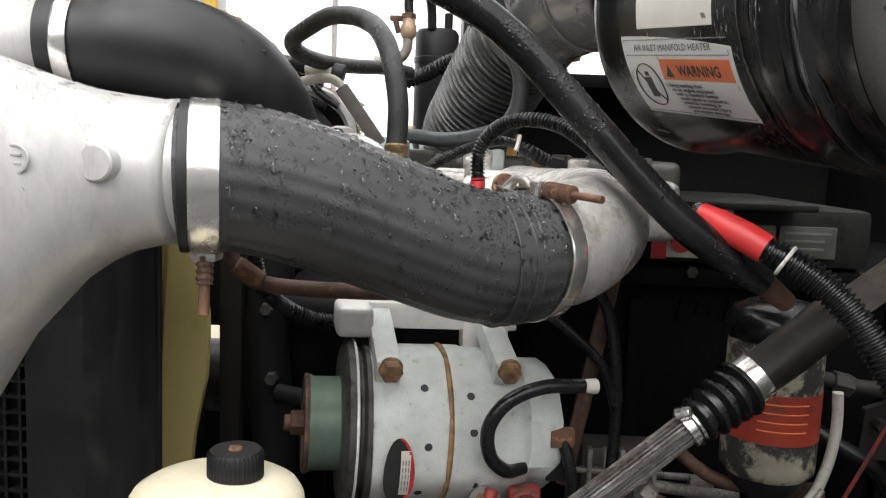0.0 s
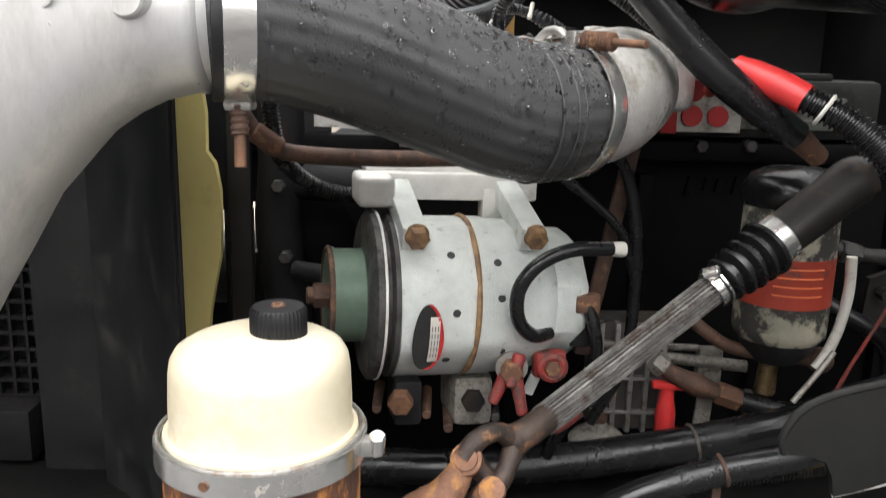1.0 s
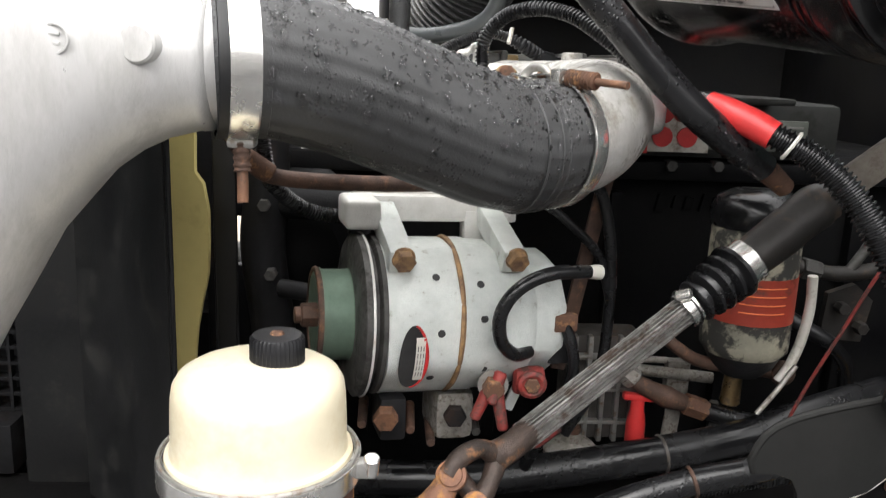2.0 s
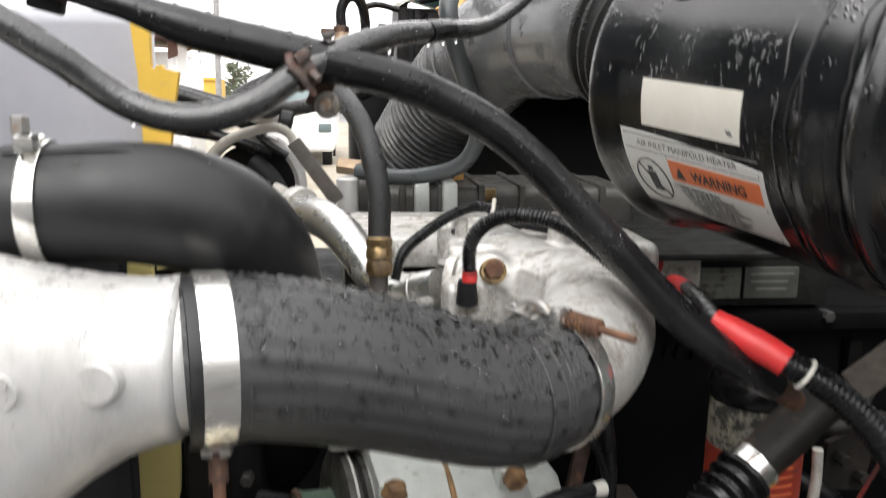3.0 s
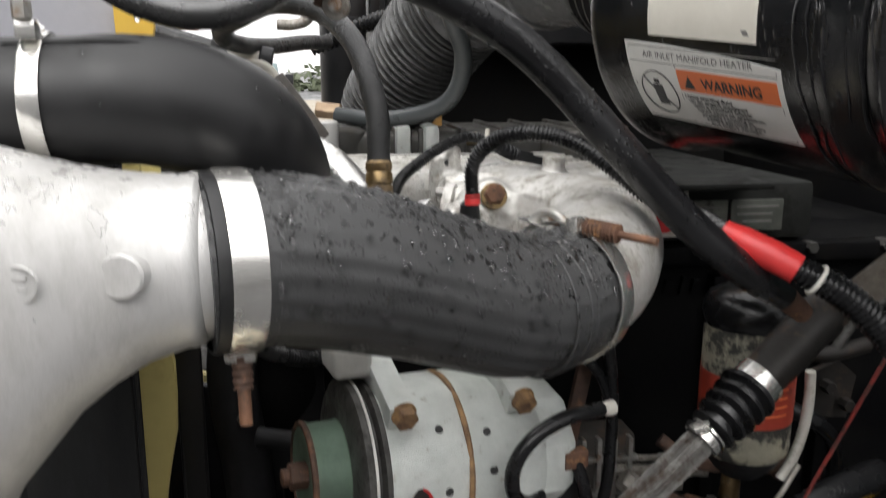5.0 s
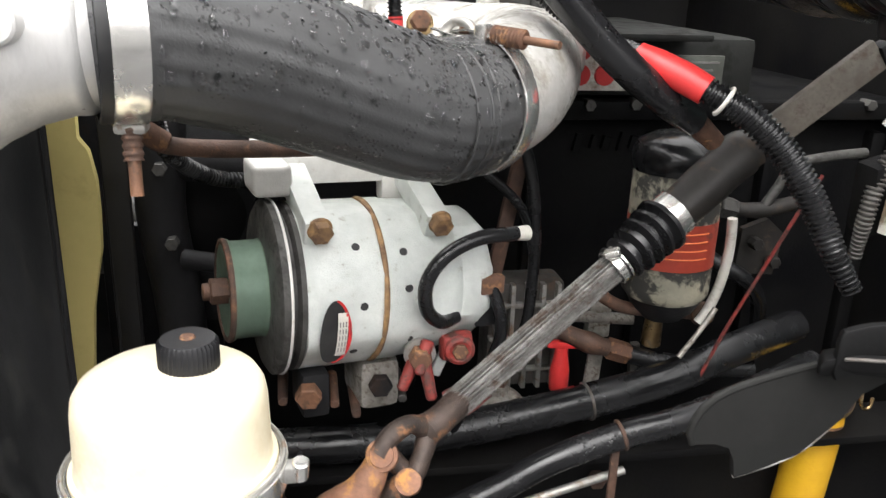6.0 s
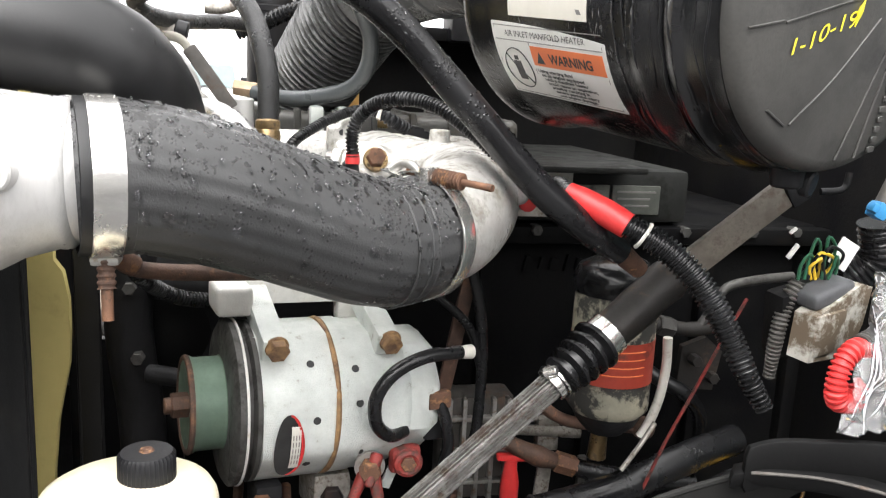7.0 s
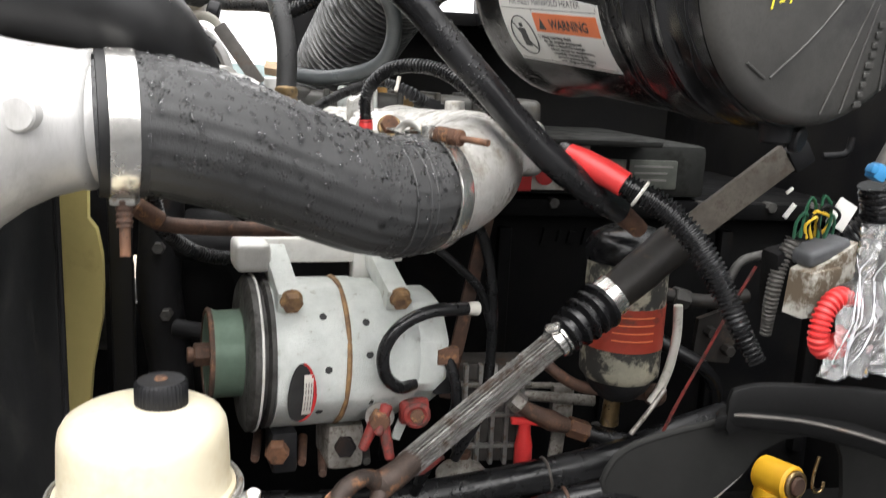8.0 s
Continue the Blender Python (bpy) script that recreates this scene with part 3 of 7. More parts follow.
# ---- engine ----
eng = thing("engine", (0.3, 1.3, 0.75), "black diesel engine block with a grey cylinder head", "engine")
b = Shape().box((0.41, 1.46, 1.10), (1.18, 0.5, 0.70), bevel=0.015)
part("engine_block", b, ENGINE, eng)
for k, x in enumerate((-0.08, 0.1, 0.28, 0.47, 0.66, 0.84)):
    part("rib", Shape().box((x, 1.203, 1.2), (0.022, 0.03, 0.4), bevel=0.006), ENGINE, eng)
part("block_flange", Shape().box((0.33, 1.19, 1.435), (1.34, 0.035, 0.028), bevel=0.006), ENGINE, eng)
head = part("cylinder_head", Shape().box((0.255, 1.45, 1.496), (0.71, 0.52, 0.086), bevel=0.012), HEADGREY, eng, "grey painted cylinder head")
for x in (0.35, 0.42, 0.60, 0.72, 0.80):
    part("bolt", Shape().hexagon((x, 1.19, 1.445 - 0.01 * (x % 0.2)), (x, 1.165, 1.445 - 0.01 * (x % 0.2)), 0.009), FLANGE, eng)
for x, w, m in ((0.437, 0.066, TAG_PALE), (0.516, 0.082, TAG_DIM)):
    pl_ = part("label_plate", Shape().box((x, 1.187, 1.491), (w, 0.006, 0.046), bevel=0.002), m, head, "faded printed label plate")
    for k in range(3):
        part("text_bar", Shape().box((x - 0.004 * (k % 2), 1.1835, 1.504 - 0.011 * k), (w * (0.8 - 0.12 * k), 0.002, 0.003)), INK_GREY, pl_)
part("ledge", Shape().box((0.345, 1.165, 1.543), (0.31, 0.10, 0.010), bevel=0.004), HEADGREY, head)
lab = part("warning_decal", Shape().box((0.352, 1.184, 1.505), (0.11, 0.004, 0.085), bevel=0.001), OFFWHITE, head, "white decal with a red border and red symbols")
part("decal_border", Shape().box((0.303, 1.180, 1.505), (0.022, 0.004, 0.09), bevel=0.001), RED, lab)
for x, z in ((0.335, 1.485), (0.372, 1.485), (0.335, 1.52)):
    part("decal_symbol", Shape().rod((x, 1.182, z), (x, 1.177, z), 0.015, segs=14), RED, lab)
# raised lettering on the block, as plain bars
for k in range(6):
    part("raised_mark", Shape().box((0.350 + k * 0.022, 1.206, 1.382 + 0.002 * (k % 2)), (0.004 if k % 2 else 0.012, 0.008, 0.020 if k % 3 else 0.028), (0, 12, 0), bevel=0.001), ENGINE, eng)

cover = thing("rocker_cover", (0.3, 1.6, 1.52), "cast aluminium rocker cover darkened for shade, with clamp straps", "engine cover")
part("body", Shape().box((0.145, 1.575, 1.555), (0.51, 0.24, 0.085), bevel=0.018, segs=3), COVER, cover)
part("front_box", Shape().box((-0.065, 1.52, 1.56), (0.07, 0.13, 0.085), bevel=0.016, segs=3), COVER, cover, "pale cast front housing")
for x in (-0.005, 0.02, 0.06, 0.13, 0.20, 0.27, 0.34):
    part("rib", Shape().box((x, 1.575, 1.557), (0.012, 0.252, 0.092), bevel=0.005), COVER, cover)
for x in (0.028, 0.075):
    part("strap", Shape().box((x, 1.57, 1.56), (0.026, 0.27, 0.098), bevel=0.01), ALT, cover, "pale strap over the cover")
part("rear_plate", Shape().box((0.14, 1.458, 1.585), (0.03, 0.012, 0.022), bevel=0.003), BRASS, cover)

man = thing("intake_manifold", (0.1, 1.0, 1.48), "cast aluminium intake manifold with an elbow inlet", "manifold")
el = Shape().tube([(0.072, 0.7315, 1.513), (0.118, 0.776, 1.519), (0.152, 0.836, 1.530), (0.156, 0.888, 1.533), (0.135, 0.945, 1.530), (0.11, 1.05, 1.528), (0.10, 1.18, 1.528)], [0.057, 0.058, 0.058, 0.058, 0.058, 0.058, 0.058], 36, 0.008, rough=0.012)
el.box((0.103, 1.000, 1.530), (0.150, 0.13, 0.088), bevel=0.026, segs=3)
el.box((0.121, 1.08, 1.544), (0.20, 0.15, 0.062), bevel=0.022, segs=3)
el.box((0.23, 1.12, 1.535), (0.14, 0.14, 0.08), bevel=0.02, segs=3)
el.tube([(0.066, 0.944, 1.561), (0.070, 0.968, 1.559), (0.085, 1.018, 1.552)], [0.021, 0.023, 0.022], 16, 0.005)
el.tube([(0.075, 0.946, 1.554), (0.110, 0.934, 1.556), (0.145, 0.916, 1.556)], [0.017, 0.015, 0.010], 12, 0.005)
el.tube([(0.026, 1.02, 1.572), (0.096, 1.02, 1.575), (0.196, 1.05, 1.571)], 0.008, 10)
el.box((0.037, 1.080, 1.578), (0.036, 0.032, 0.040), bevel=0.006)
el.rod((0.046, 1.070, 1.571), (0.046, 1.070, 1.607), 0.010, segs=16)
el.rod((0.163, 1.04, 1.562), (0.163, 1.04, 1.598), 0.014, segs=16)
el.box((0.036, 0.938, 1.528), (0.05, 0.05, 0.060), bevel=0.014, segs=3)
el.box((0.040, 0.945, 1.480), (0.05, 0.05, 0.11), bevel=0.014, segs=3)
body_ = part("casting", el, CAST_DULL, man, "mottled cast inlet elbow and plenum")
vox = body_.modifiers.new("union", "REMESH")
vox.mode, vox.voxel_size, vox.use_smooth_shade = "VOXEL", 0.0034, True
soft_ = body_.modifiers.new("fillets", "SMOOTH")
soft_.factor, soft_.iterations = 0.5, 6
bpy.context.view_layer.update()
cast_ = bpy.data.meshes.new_from_object(body_.evaluated_get(bpy.context.evaluated_depsgraph_get()))
body_.modifiers.clear()
body_.data = cast_
g0, g1 = Vector((0.087, 0.920, 1.559)), Vector((0.103, 0.884, 1.556))
for v in cast_.vertices:
    p = body_.matrix_world @ v.co
    u = max(0.0, min(1.0, (p - g0).dot(g1 - g0) / (g1 - g0).length_squared))
    d = (p - g0.lerp(g1, u)).length
    if d < 0.0150:
        v.co -= v.normal * 0.0060 * (1 - u * 0.5) * (1 - (d / 0.0150) ** 2)
part("top_plate", Shape().box((0.081, 1.225, 1.553), (0.35, 0.24, 0.040), bevel=0.010, segs=2), CAST_DULL, man, "flat ribbed manifold top")
for k in range(4):
    part("rib", Shape().box((0.081, 1.16 + 0.035 * k, 1.574), (0.335, 0.006, 0.005), bevel=0.002), CAST_DULL, man)
part("washer", Shape().rod((0.066, 0.940, 1.564), (0.066, 0.9315, 1.567), 0.0145, segs=24, bevel=0.001), BRASS, man)
part("bolt", Shape().hexagon((0.066, 0.936, 1.566), (0.066, 0.924, 1.571), 0.0115), COPPER, man, "rusty hexagon bolt head")
part("lug_hole", Shape().rod((0.038, 1.0645, 1.588), (0.038, 1.0625, 1.588), 0.004, segs=12), INK, man)
oval = [(0.020 * math.cos(u) * (1 + 0.15 * math.cos(2 * u)), 0.037 * math.sin(u)) for u in np.linspace(0, 2 * math.pi, 25)[:-1]]
for k, x in ((0, 0.0235), (1, 0.0365)):
    fl = part("flange", Shape().prism(oval, (x, 0.982 - 0.0075 * k, 1.537), (0.49, 0.87, 0), (0, 0, 1), 0.0105), CAST_DULL, man)
    for dz in (-0.027, 0.027):
        part("flange_bolt", Shape().hexagon((x - 0.001, 0.984 - 0.0075 * k, 1.537 + dz), (x - 0.010, 0.989 - 0.0075 * k, 1.537 + dz), 0.0062), ZINC, fl)
part("sensor_base", Shape().rod((0.034, 0.902, 1.538), (0.033, 0.898, 1.566), 0.0120, 0.0095, 18, 0.002), BLACK, man, "black plastic sensor plug")
part("sensor_tip", Shape().rod((0.052, 0.90, 1.500), (0.056, 0.885, 1.497), 0.014, 0.012, 14, 0.002), BLACK, man)

pipe = thing("coolant_crossover_pipe", (-0.07, 0.95, 1.55), "bright cast aluminium bent coolant pipe", "pipe")
part("tube", Shape().tube([(-0.155, 1.158, 1.607), (-0.129, 1.130, 1.605), (-0.104, 1.100, 1.594), (-0.080, 1.067, 1.571), (-0.058, 1.035, 1.546), (-0.025, 1.010, 1.535), (0.012, 0.985, 1.545)], [0.025, 0.0245, 0.024, 0.023, 0.0225, 0.022, 0.022], 24, 0.006), PIPE_CAST, pipe)
part("collar", Shape().lathe([(0.024, -0.008), (0.033, -0.007), (0.035, -0.003), (0.035, 0.006), (0.032, 0.010), (0.024, 0.011)], (-0.156, 1.160, 1.606), (-0.7, 0.7, 0.05), 32), CAST_DULL, pipe, "pale cast end flange")
part("bead", Shape().torus((-0.014, 1.002, 1.5365), (0.8, -0.45, 0.2), 0.0205, 0.003), PIPE_CAST, pipe)
resize(pipe, 1.0, (0, 0, 0), (0.0, 0.0, -0.009))

# ---- charge air pipe, hose and clamps ----
cap_ = thing("charge_air_pipe", (-0.30, 0.54, 1.40), "wet cast aluminium charge air pipe flaring downwards", "pipe")
loft = []
for x, y, zt, zb, ry in ((-0.168, 0.622, 1.630, 1.530, 0.0500), (-0.1905, 0.616, 1.6305, 1.5285, 0.0510), (-0.1945, 0.615, 1.6345, 1.5245, 0.0560), (-0.199, 0.6135, 1.6345, 1.5240, 0.0565), (-0.203, 0.6125, 1.6335, 1.5245, 0.0556), (-0.225, 0.606, 1.6355, 1.519, 0.058), (-0.245, 0.601, 1.638, 1.509, 0.060), (-0.265, 0.595, 1.643, 1.494, 0.062), (-0.285, 0.590, 1.649, 1.470, 0.064), (-0.305, 0.585, 1.656, 1.446, 0.066), (-0.325, 0.579, 1.663, 1.408, 0.067), (-0.345, 0.574, 1.668, 1.372, 0.068), (-0.375, 0.566, 1.672, 1.312, 0.069), (-0.46, 0.545, 1.678, 1.22, 0.07)):
    ring = []
    for j in range(40):
        u = 2 * math.pi * j / 40
        c, s = math.cos(u), math.sin(u)
        e = 0.85 if x < -0.23 else 1.0
        ring.append((x, y + ry * math.copysign(abs(c) ** e, c), (zt + zb) / 2 + (zt - zb) / 2 * math.copysign(abs(s) ** e, s)))
    loft.append(ring)
part("casting", Shape().rings(loft), CAST, cap_)
part("boss", Shape().rod((-0.2275, 0.559, 1.585), (-0.2295, 0.5435, 1.586), 0.0140, 0.0130, 28, 0.0015), CAST, cap_, "raised round casting boss")
st = Shape().torus((-0.276, 0.5315, 1.587), (0.20, 1, 0), 0.0092, 0.0013, 24, 6)
part("casting_mark", st, CAST, cap_)
for dz in (-0.003, 0.003):
    part("casting_bar", Shape().box((-0.276, 0.5315, 1.587 + dz), (0.007, 0.003, 0.002), bevel=0.0005), CAST, cap_)

H = [(-0.1935, 0.6145, 1.576), (-0.155, 0.623, 1.5765), (-0.105, 0.643, 1.564), (-0.055, 0.668, 1.545), (-0.012, 0.686, 1.528), (0.027, 0.704, 1.514), (0.060, 0.7245, 1.509), (0.0825, 0.7395, 1.5125), (0.0955, 0.7475, 1.515)]
H_R = [0.0563, 0.0567, 0.0570, 0.0568, 0.0571, 0.0578, 0.0590, 0.0588, 0.0582]
chose = thing("charge_air_hose", (-0.03, 0.63, 1.5), "wet dark grey ribbed rubber charge air hose", "hose")
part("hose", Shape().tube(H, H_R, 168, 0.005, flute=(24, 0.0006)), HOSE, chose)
for k, s0 in ((0, 0.052), (1, 0.060), (2, 0.0435)):
    c = Vector(H[6]) + Vector((0.80, 0.6, 0)) * ((s0 - 0.052) * 1.4 - 0.008)
    part("crease", Shape().torus(c, (0.84, 0.54 - 0.05 * k, 0.02), 0.0588, 0.0011, 60, 6), HOSE, chose)
part("end_cuff", Shape().lathe([(0.0567, -0.006), (0.0579, -0.005), (0.0579, 0.004), (0.0567, 0.005)], (-0.1640, 0.6215, 1.5768), (0.95, 0.28, 0.0), 48, False, False), HOSE, chose)


def drops_on(points, radii, count, sizes, seed, label, hang=0):
    """Low domes of water on the weather side of a hose, longer downhill, and some hanging below it."""
    p_, r_ = spline(points, radii, 0.004)
    turns = transport(p_)
    rnd = random.Random(seed)
    drops = Shape()
    for k in range(count):
        i = rnd.randrange(6, len(p_) - 5)
        u = rnd.uniform(0, 2 * math.pi)
        x, y = turns[i]
        d = x * math.cos(u) + y * math.sin(u)
        if d.z < -0.5 or d.y > 0.5 or (d.z < 0.1 and rnd.random() < 0.45):
            continue
        r = rnd.choice(sizes)
        p = p_[i] + d * (r_[i] - 0.0003)
        down = Vector((0, 0, -1)) - d * -d.z
        down = down.normalized() if down.length > 0.2 else y
        side = d.cross(down)
        long_ = r * rnd.uniform(1.0, 1.9 if d.z < 0.5 else 1.3)
        rr = []
        for h, w in ((-0.25, 1.0), (0.1, 0.98), (0.42, 0.82), (0.68, 0.52), (0.80, 0.18)):
            rr.append([p + d * (h * r) + side * (w * r * math.cos(2 * math.pi * q / 9)) + down * (w * long_ * math.sin(2 * math.pi * q / 9) * (1.15 if q > 4 else 1.0)) for q in range(9)])
        drops.rings(rr)
    for k in range(hang):
        i = rnd.randrange(6, len(p_) - 5)
        drops.ball(p_[i] - Vector((0, 0, r_[i] + 0.0012)), 0.0021, (1, 1, 1.3), 10, 7)
    return single("water_drops", drops, WATER, label, "water drops", kind="stuff")


drops_on(H, H_R, 1050, (0.0009, 0.0012, 0.0016, 0.0021, 0.0027, 0.0034), 4, "clear raindrops beading on the wet charge hose")

c1 = clamp((-0.1630, 0.5721, 1.5873), (0.96, 0.27, 0.0), 0.0560, 0.0210, "stainless T-bolt clamp round the charge hose end")
part("bolt", Shape().rod((-0.1598, 0.5615, 1.535), (-0.1578, 0.5515, 1.487), 0.0042, segs=12), COPPER, c1, "rusty clamp bolt hanging down")
part("spring", Shape().tube([(-0.1598, 0.5615, 1.533), (-0.1588, 0.5565, 1.509)], 0.0062, 14, wave=(0.005, 0.001)), RUST_DARK, c1)
part("trunnion", Shape().box((-0.1600, 0.5655, 1.5292), (0.020, 0.022, 0.007), bevel=0.003), ZINC, c1)
part("liner", Shape().lathe([(0.0540, -0.003), (0.0562, -0.0025), (0.0566, 0.0), (0.0562, 0.006), (0.0552, 0.006)], (-0.1775, 0.568, 1.5873), (0.96, 0.27, 0.0), 40, False, False), MATT, c1)
resize(c1, 1.03, (-0.1630, 0.5721, 1.5873), (-0.1765, 0.6180, 1.5765))
c2 = clamp((0.081, 0.750, 1.516), (0.755, 0.655, 0.02), 0.0604, 0.018, "stainless T-bolt clamp joining hose and manifold elbow")
part("bolt", Shape().rod((0.070, 0.756, 1.5765), (0.133, 0.682, 1.571), 0.0034, segs=12), COPPER, c2, "long rusty clamp bolt")
part("spring", Shape().tube([(0.093, 0.729, 1.5748), (0.112, 0.7065, 1.5730)], 0.0072, 14, wave=(0.0035, 0.002)), RUST, c2)
part("trunnion", Shape().box((0.087, 0.736, 1.5755), (0.012, 0.020, 0.014), (0, 0, -50), bevel=0.003), STEEL, c2)
part("loop", Shape().tube([(0.056, 0.768, 1.572), (0.064, 0.762, 1.582), (0.074, 0.750, 1.582), (0.080, 0.744, 1.574)], 0.0042, 10), ZINC, c2)
part("band_tail", Shape().box((0.060, 0.765, 1.574), (0.026, 0.016, 0.0016), (0, 10, -48), bevel=0.0005), STEEL, c2)
resize(c2, 1.0, (0.081, 0.750, 1.516), (0.0830, 0.7395, 1.5130))

uh = thing("radiator_hose", (-0.25, 0.69, 1.63), "matt black moulded rubber radiator hose elbow", "hose")
part("hose", Shape().tube([(-0.325, 0.690, 1.676), (-0.29, 0.692, 1.677), (-0.25, 0.694, 1.678), (-0.215, 0.702, 1.673), (-0.184, 0.720, 1.658), (-0.165, 0.745, 1.632), (-0.157, 0.768, 1.600), (-0.155, 0.79, 1.55)], [0.0435, 0.0435, 0.044, 0.0455, 0.0465, 0.0465, 0.046, 0.045], 44, 0.006), MATT, uh)
drops_on([(-0.3112, 0.6555, 1.6752), (-0.278, 0.6574, 1.6762), (-0.24, 0.6593, 1.6771), (-0.2067, 0.6669, 1.6724), (-0.1773, 0.684, 1.6581), (-0.1593, 0.7077, 1.6334), (-0.1517, 0.7296, 1.603)], [0.0413, 0.0413, 0.0418, 0.0432, 0.0442, 0.0442, 0.0437], 46, (0.0009, 0.0013, 0.0018), 12, "a few raindrops on the black radiator hose")
part("mould_line", Shape().tube([(-0.32, 0.668, 1.7145), (-0.29, 0.669, 1.7158), (-0.25, 0.671, 1.7168), (-0.222, 0.680, 1.7135)], 0.0009, 6), MATT, uh)
for x, z in ((-0.245, 1.70), (-0.225, 1.665), (-0.205, 1.69), (-0.27, 1.66)):
    part("mould_nub", Shape().ball((x, 0.656 + abs(z - 1.677) * 0.35 + (x + 0.25) * 0.2, z), 0.0022, segs=8, rows=5), MATT, uh)
single("radiator_pipe", Shape().tube([(-0.6675, 0.646, 1.6657), (-0.43, 0.6536, 1.6733), (-0.297, 0.6555, 1.6752)], 0.038, 32), CAST, "aluminium radiator pipe entering the black hose", "pipe")
c3 = clamp((-0.307, 0.6913, 1.6763), (1, 0.02, 0.01), 0.0445, 0.0135, "stainless clamp on the radiator hose end")
part("bolt", Shape().rod((-0.307, 0.66, 1.7215), (-0.307, 0.69, 1.7235), 0.0035, segs=10), STEEL, c3)
part("nut", Shape().hexagon((-0.307, 0.656, 1.7285), (-0.307, 0.656, 1.7405), 0.0062), ZINC, c3)
part("trunnion", Shape().box((-0.307, 0.664, 1.7225), (0.0135, 0.014, 0.013), bevel=0.003), STEEL, c3)
resize(c3, 0.95, (-0.05, 0.0, 1.66), (-0.0455, 0.0, 1.66))
resize(uh, 0.95, (-0.05, 0.0, 1.66), (-0.05, 0.0, 1.66))

# ---- hoses crossing over the engine ----
hA = thing("heater_hose", (0.0, 0.72, 1.7), "wet thick black hose arching over the engine", "hose")
HA = [(-0.445, 0.756, 1.858), (-0.371, 0.733, 1.843), (-0.306, 0.722, 1.827), (-0.252, 0.719, 1.815), (-0.198, 0.721, 1.798), (-0.124, 0.727, 1.781), (-0.048, 0.739, 1.764), (-0.007, 0.753, 1.748), (0.035, 0.760, 1.726), (0.074, 0.762, 1.695), (0.109, 0.760, 1.659), (0.146, 0.757, 1.621), (0.182, 0.754, 1.583), (0.223, 0.751, 1.545), (0.264, 0.757, 1.516), (0.305, 0.768, 1.492)]
HA_R = [0.0055, 0.0058, 0.0064, 0.0100, 0.0148, 0.0160, 0.0155, 0.0155, 0.0155, 0.0155, 0.0155, 0.0155, 0.0155, 0.0155, 0.015, 0.014]
part("hose", Shape().tube(HA, HA_R, 22, 0.006, rough=0.02), RUBBER, hA)
drops_on(HA, HA_R, 520, (0.0007, 0.0010, 0.0013, 0.0017), 8, "clear raindrops on the wet heater hose", 9)
part("rusty_end", Shape().tube([(-0.345, 0.727, 1.837), (-0.318, 0.724, 1.8305), (-0.288, 0.7215, 1.8235), (-0.262, 0.720, 1.8175)], [0.0085, 0.0078, 0.0072, 0.0076], 14, 0.003, rough=0.28), RUST_DARK, hA, "rusty lumpy hose end")
part("end_bracket", Shape().box((-0.309, 0.738, 1.8375), (0.030, 0.012, 0.011), (0, 8, 0), bevel=0.003), CAVITY, hA, "dark steel end bracket")
part("end_bracket", Shape().box((-0.308, 0.738, 1.8160), (0.026, 0.012, 0.013), (0, 14, 0), bevel=0.003), CAVITY, hA)
part("end_fitting", Shape().rod((0.305, 0.768, 1.492), (0.335, 0.778, 1.470), 0.012, 0.010, 14, 0.002), RUST, hA, "rusty hose end fitting")
hB = thing("coolant_hose", (-0.1, 0.75, 1.72), "wet grey-black hose sagging under a clip", "hose")
HB = [(-0.393, 0.660, 1.836), (-0.332, 0.668, 1.807), (-0.287, 0.676, 1.778), (-0.268, 0.685, 1.763), (-0.244, 0.688, 1.746), (-0.214, 0.687, 1.735), (-0.182, 0.689, 1.735), (-0.151, 0.699, 1.747), (-0.123, 0.716, 1.767), (-0.089, 0.732, 1.785), (-0.050, 0.760, 1.799), (-0.009, 0.808, 1.807), (0.028, 0.866, 1.814), (0.055, 0.915, 1.824), (0.081, 0.952, 1.840), (0.109, 0.980, 1.864), (0.137, 1.000, 1.900), (0.168, 1.015, 1.926), (0.212, 1.040, 1.937)]
HB_R = [0.0112] * 9 + [0.0106, 0.0100, 0.0092, 0.0084, 0.0078] + [0.0074] * 5
part("hose", Shape().tube(HB, HB_R, 20, 0.006, rough=0.02), HOSE_WET, hB)
drops_on(HB, HB_R, 300, (0.0006, 0.0009, 0.0012), 9, "clear raindrops on the wet coolant hose", 7)
part("printed_band", Shape().lathe([(0.0098, -0.02), (0.0100, -0.019), (0.0092, 0.02), (0.0090, 0.021)], (-0.009, 0.808, 1.807), (0.56, 0.80, 0.13), 20, False, False), RUBBER, hB)
part("end_sleeve", Shape().tube([(0.152, 1.008, 1.914), (0.172, 1.017, 1.928), (0.222, 1.046, 1.939)], 0.0098, 18), BLACK, hB)
clip = thing("hose_clip", (-0.12, 0.727, 1.76), "grimy metal clip tying two hoses together", "clip")
part("strap", Shape().lathe([(0.0118, -0.008), (0.0135, -0.0075), (0.0142, -0.004), (0.0132, 0), (0.0142, 0.004), (0.0135, 0.0075), (0.0118, 0.008)], (-0.121, 0.7175, 1.7685), (0.75, 0.38, 0.48), 24, False, False), CLIP, clip)
part("buckle", Shape().tube([(-0.129, 0.704, 1.781), (-0.125, 0.703, 1.773), (-0.117, 0.705, 1.763), (-0.110, 0.709, 1.752)], [0.0035, 0.0055, 0.0045, 0.003], 10, 0.003, flat=0.5, rough=0.35), CLIP, clip)
part("tie", Shape().box((-0.100, 0.724, 1.796), (0.010, 0.010, 0.005), (0, -20, 0), bevel=0.002), CABLE_GREY, clip)
part("folded_tab", Shape().box((-0.1185, 0.7035, 1.7795), (0.013, 0.006, 0.008), (0, -35, 20), bevel=0.002), CLIP, clip)
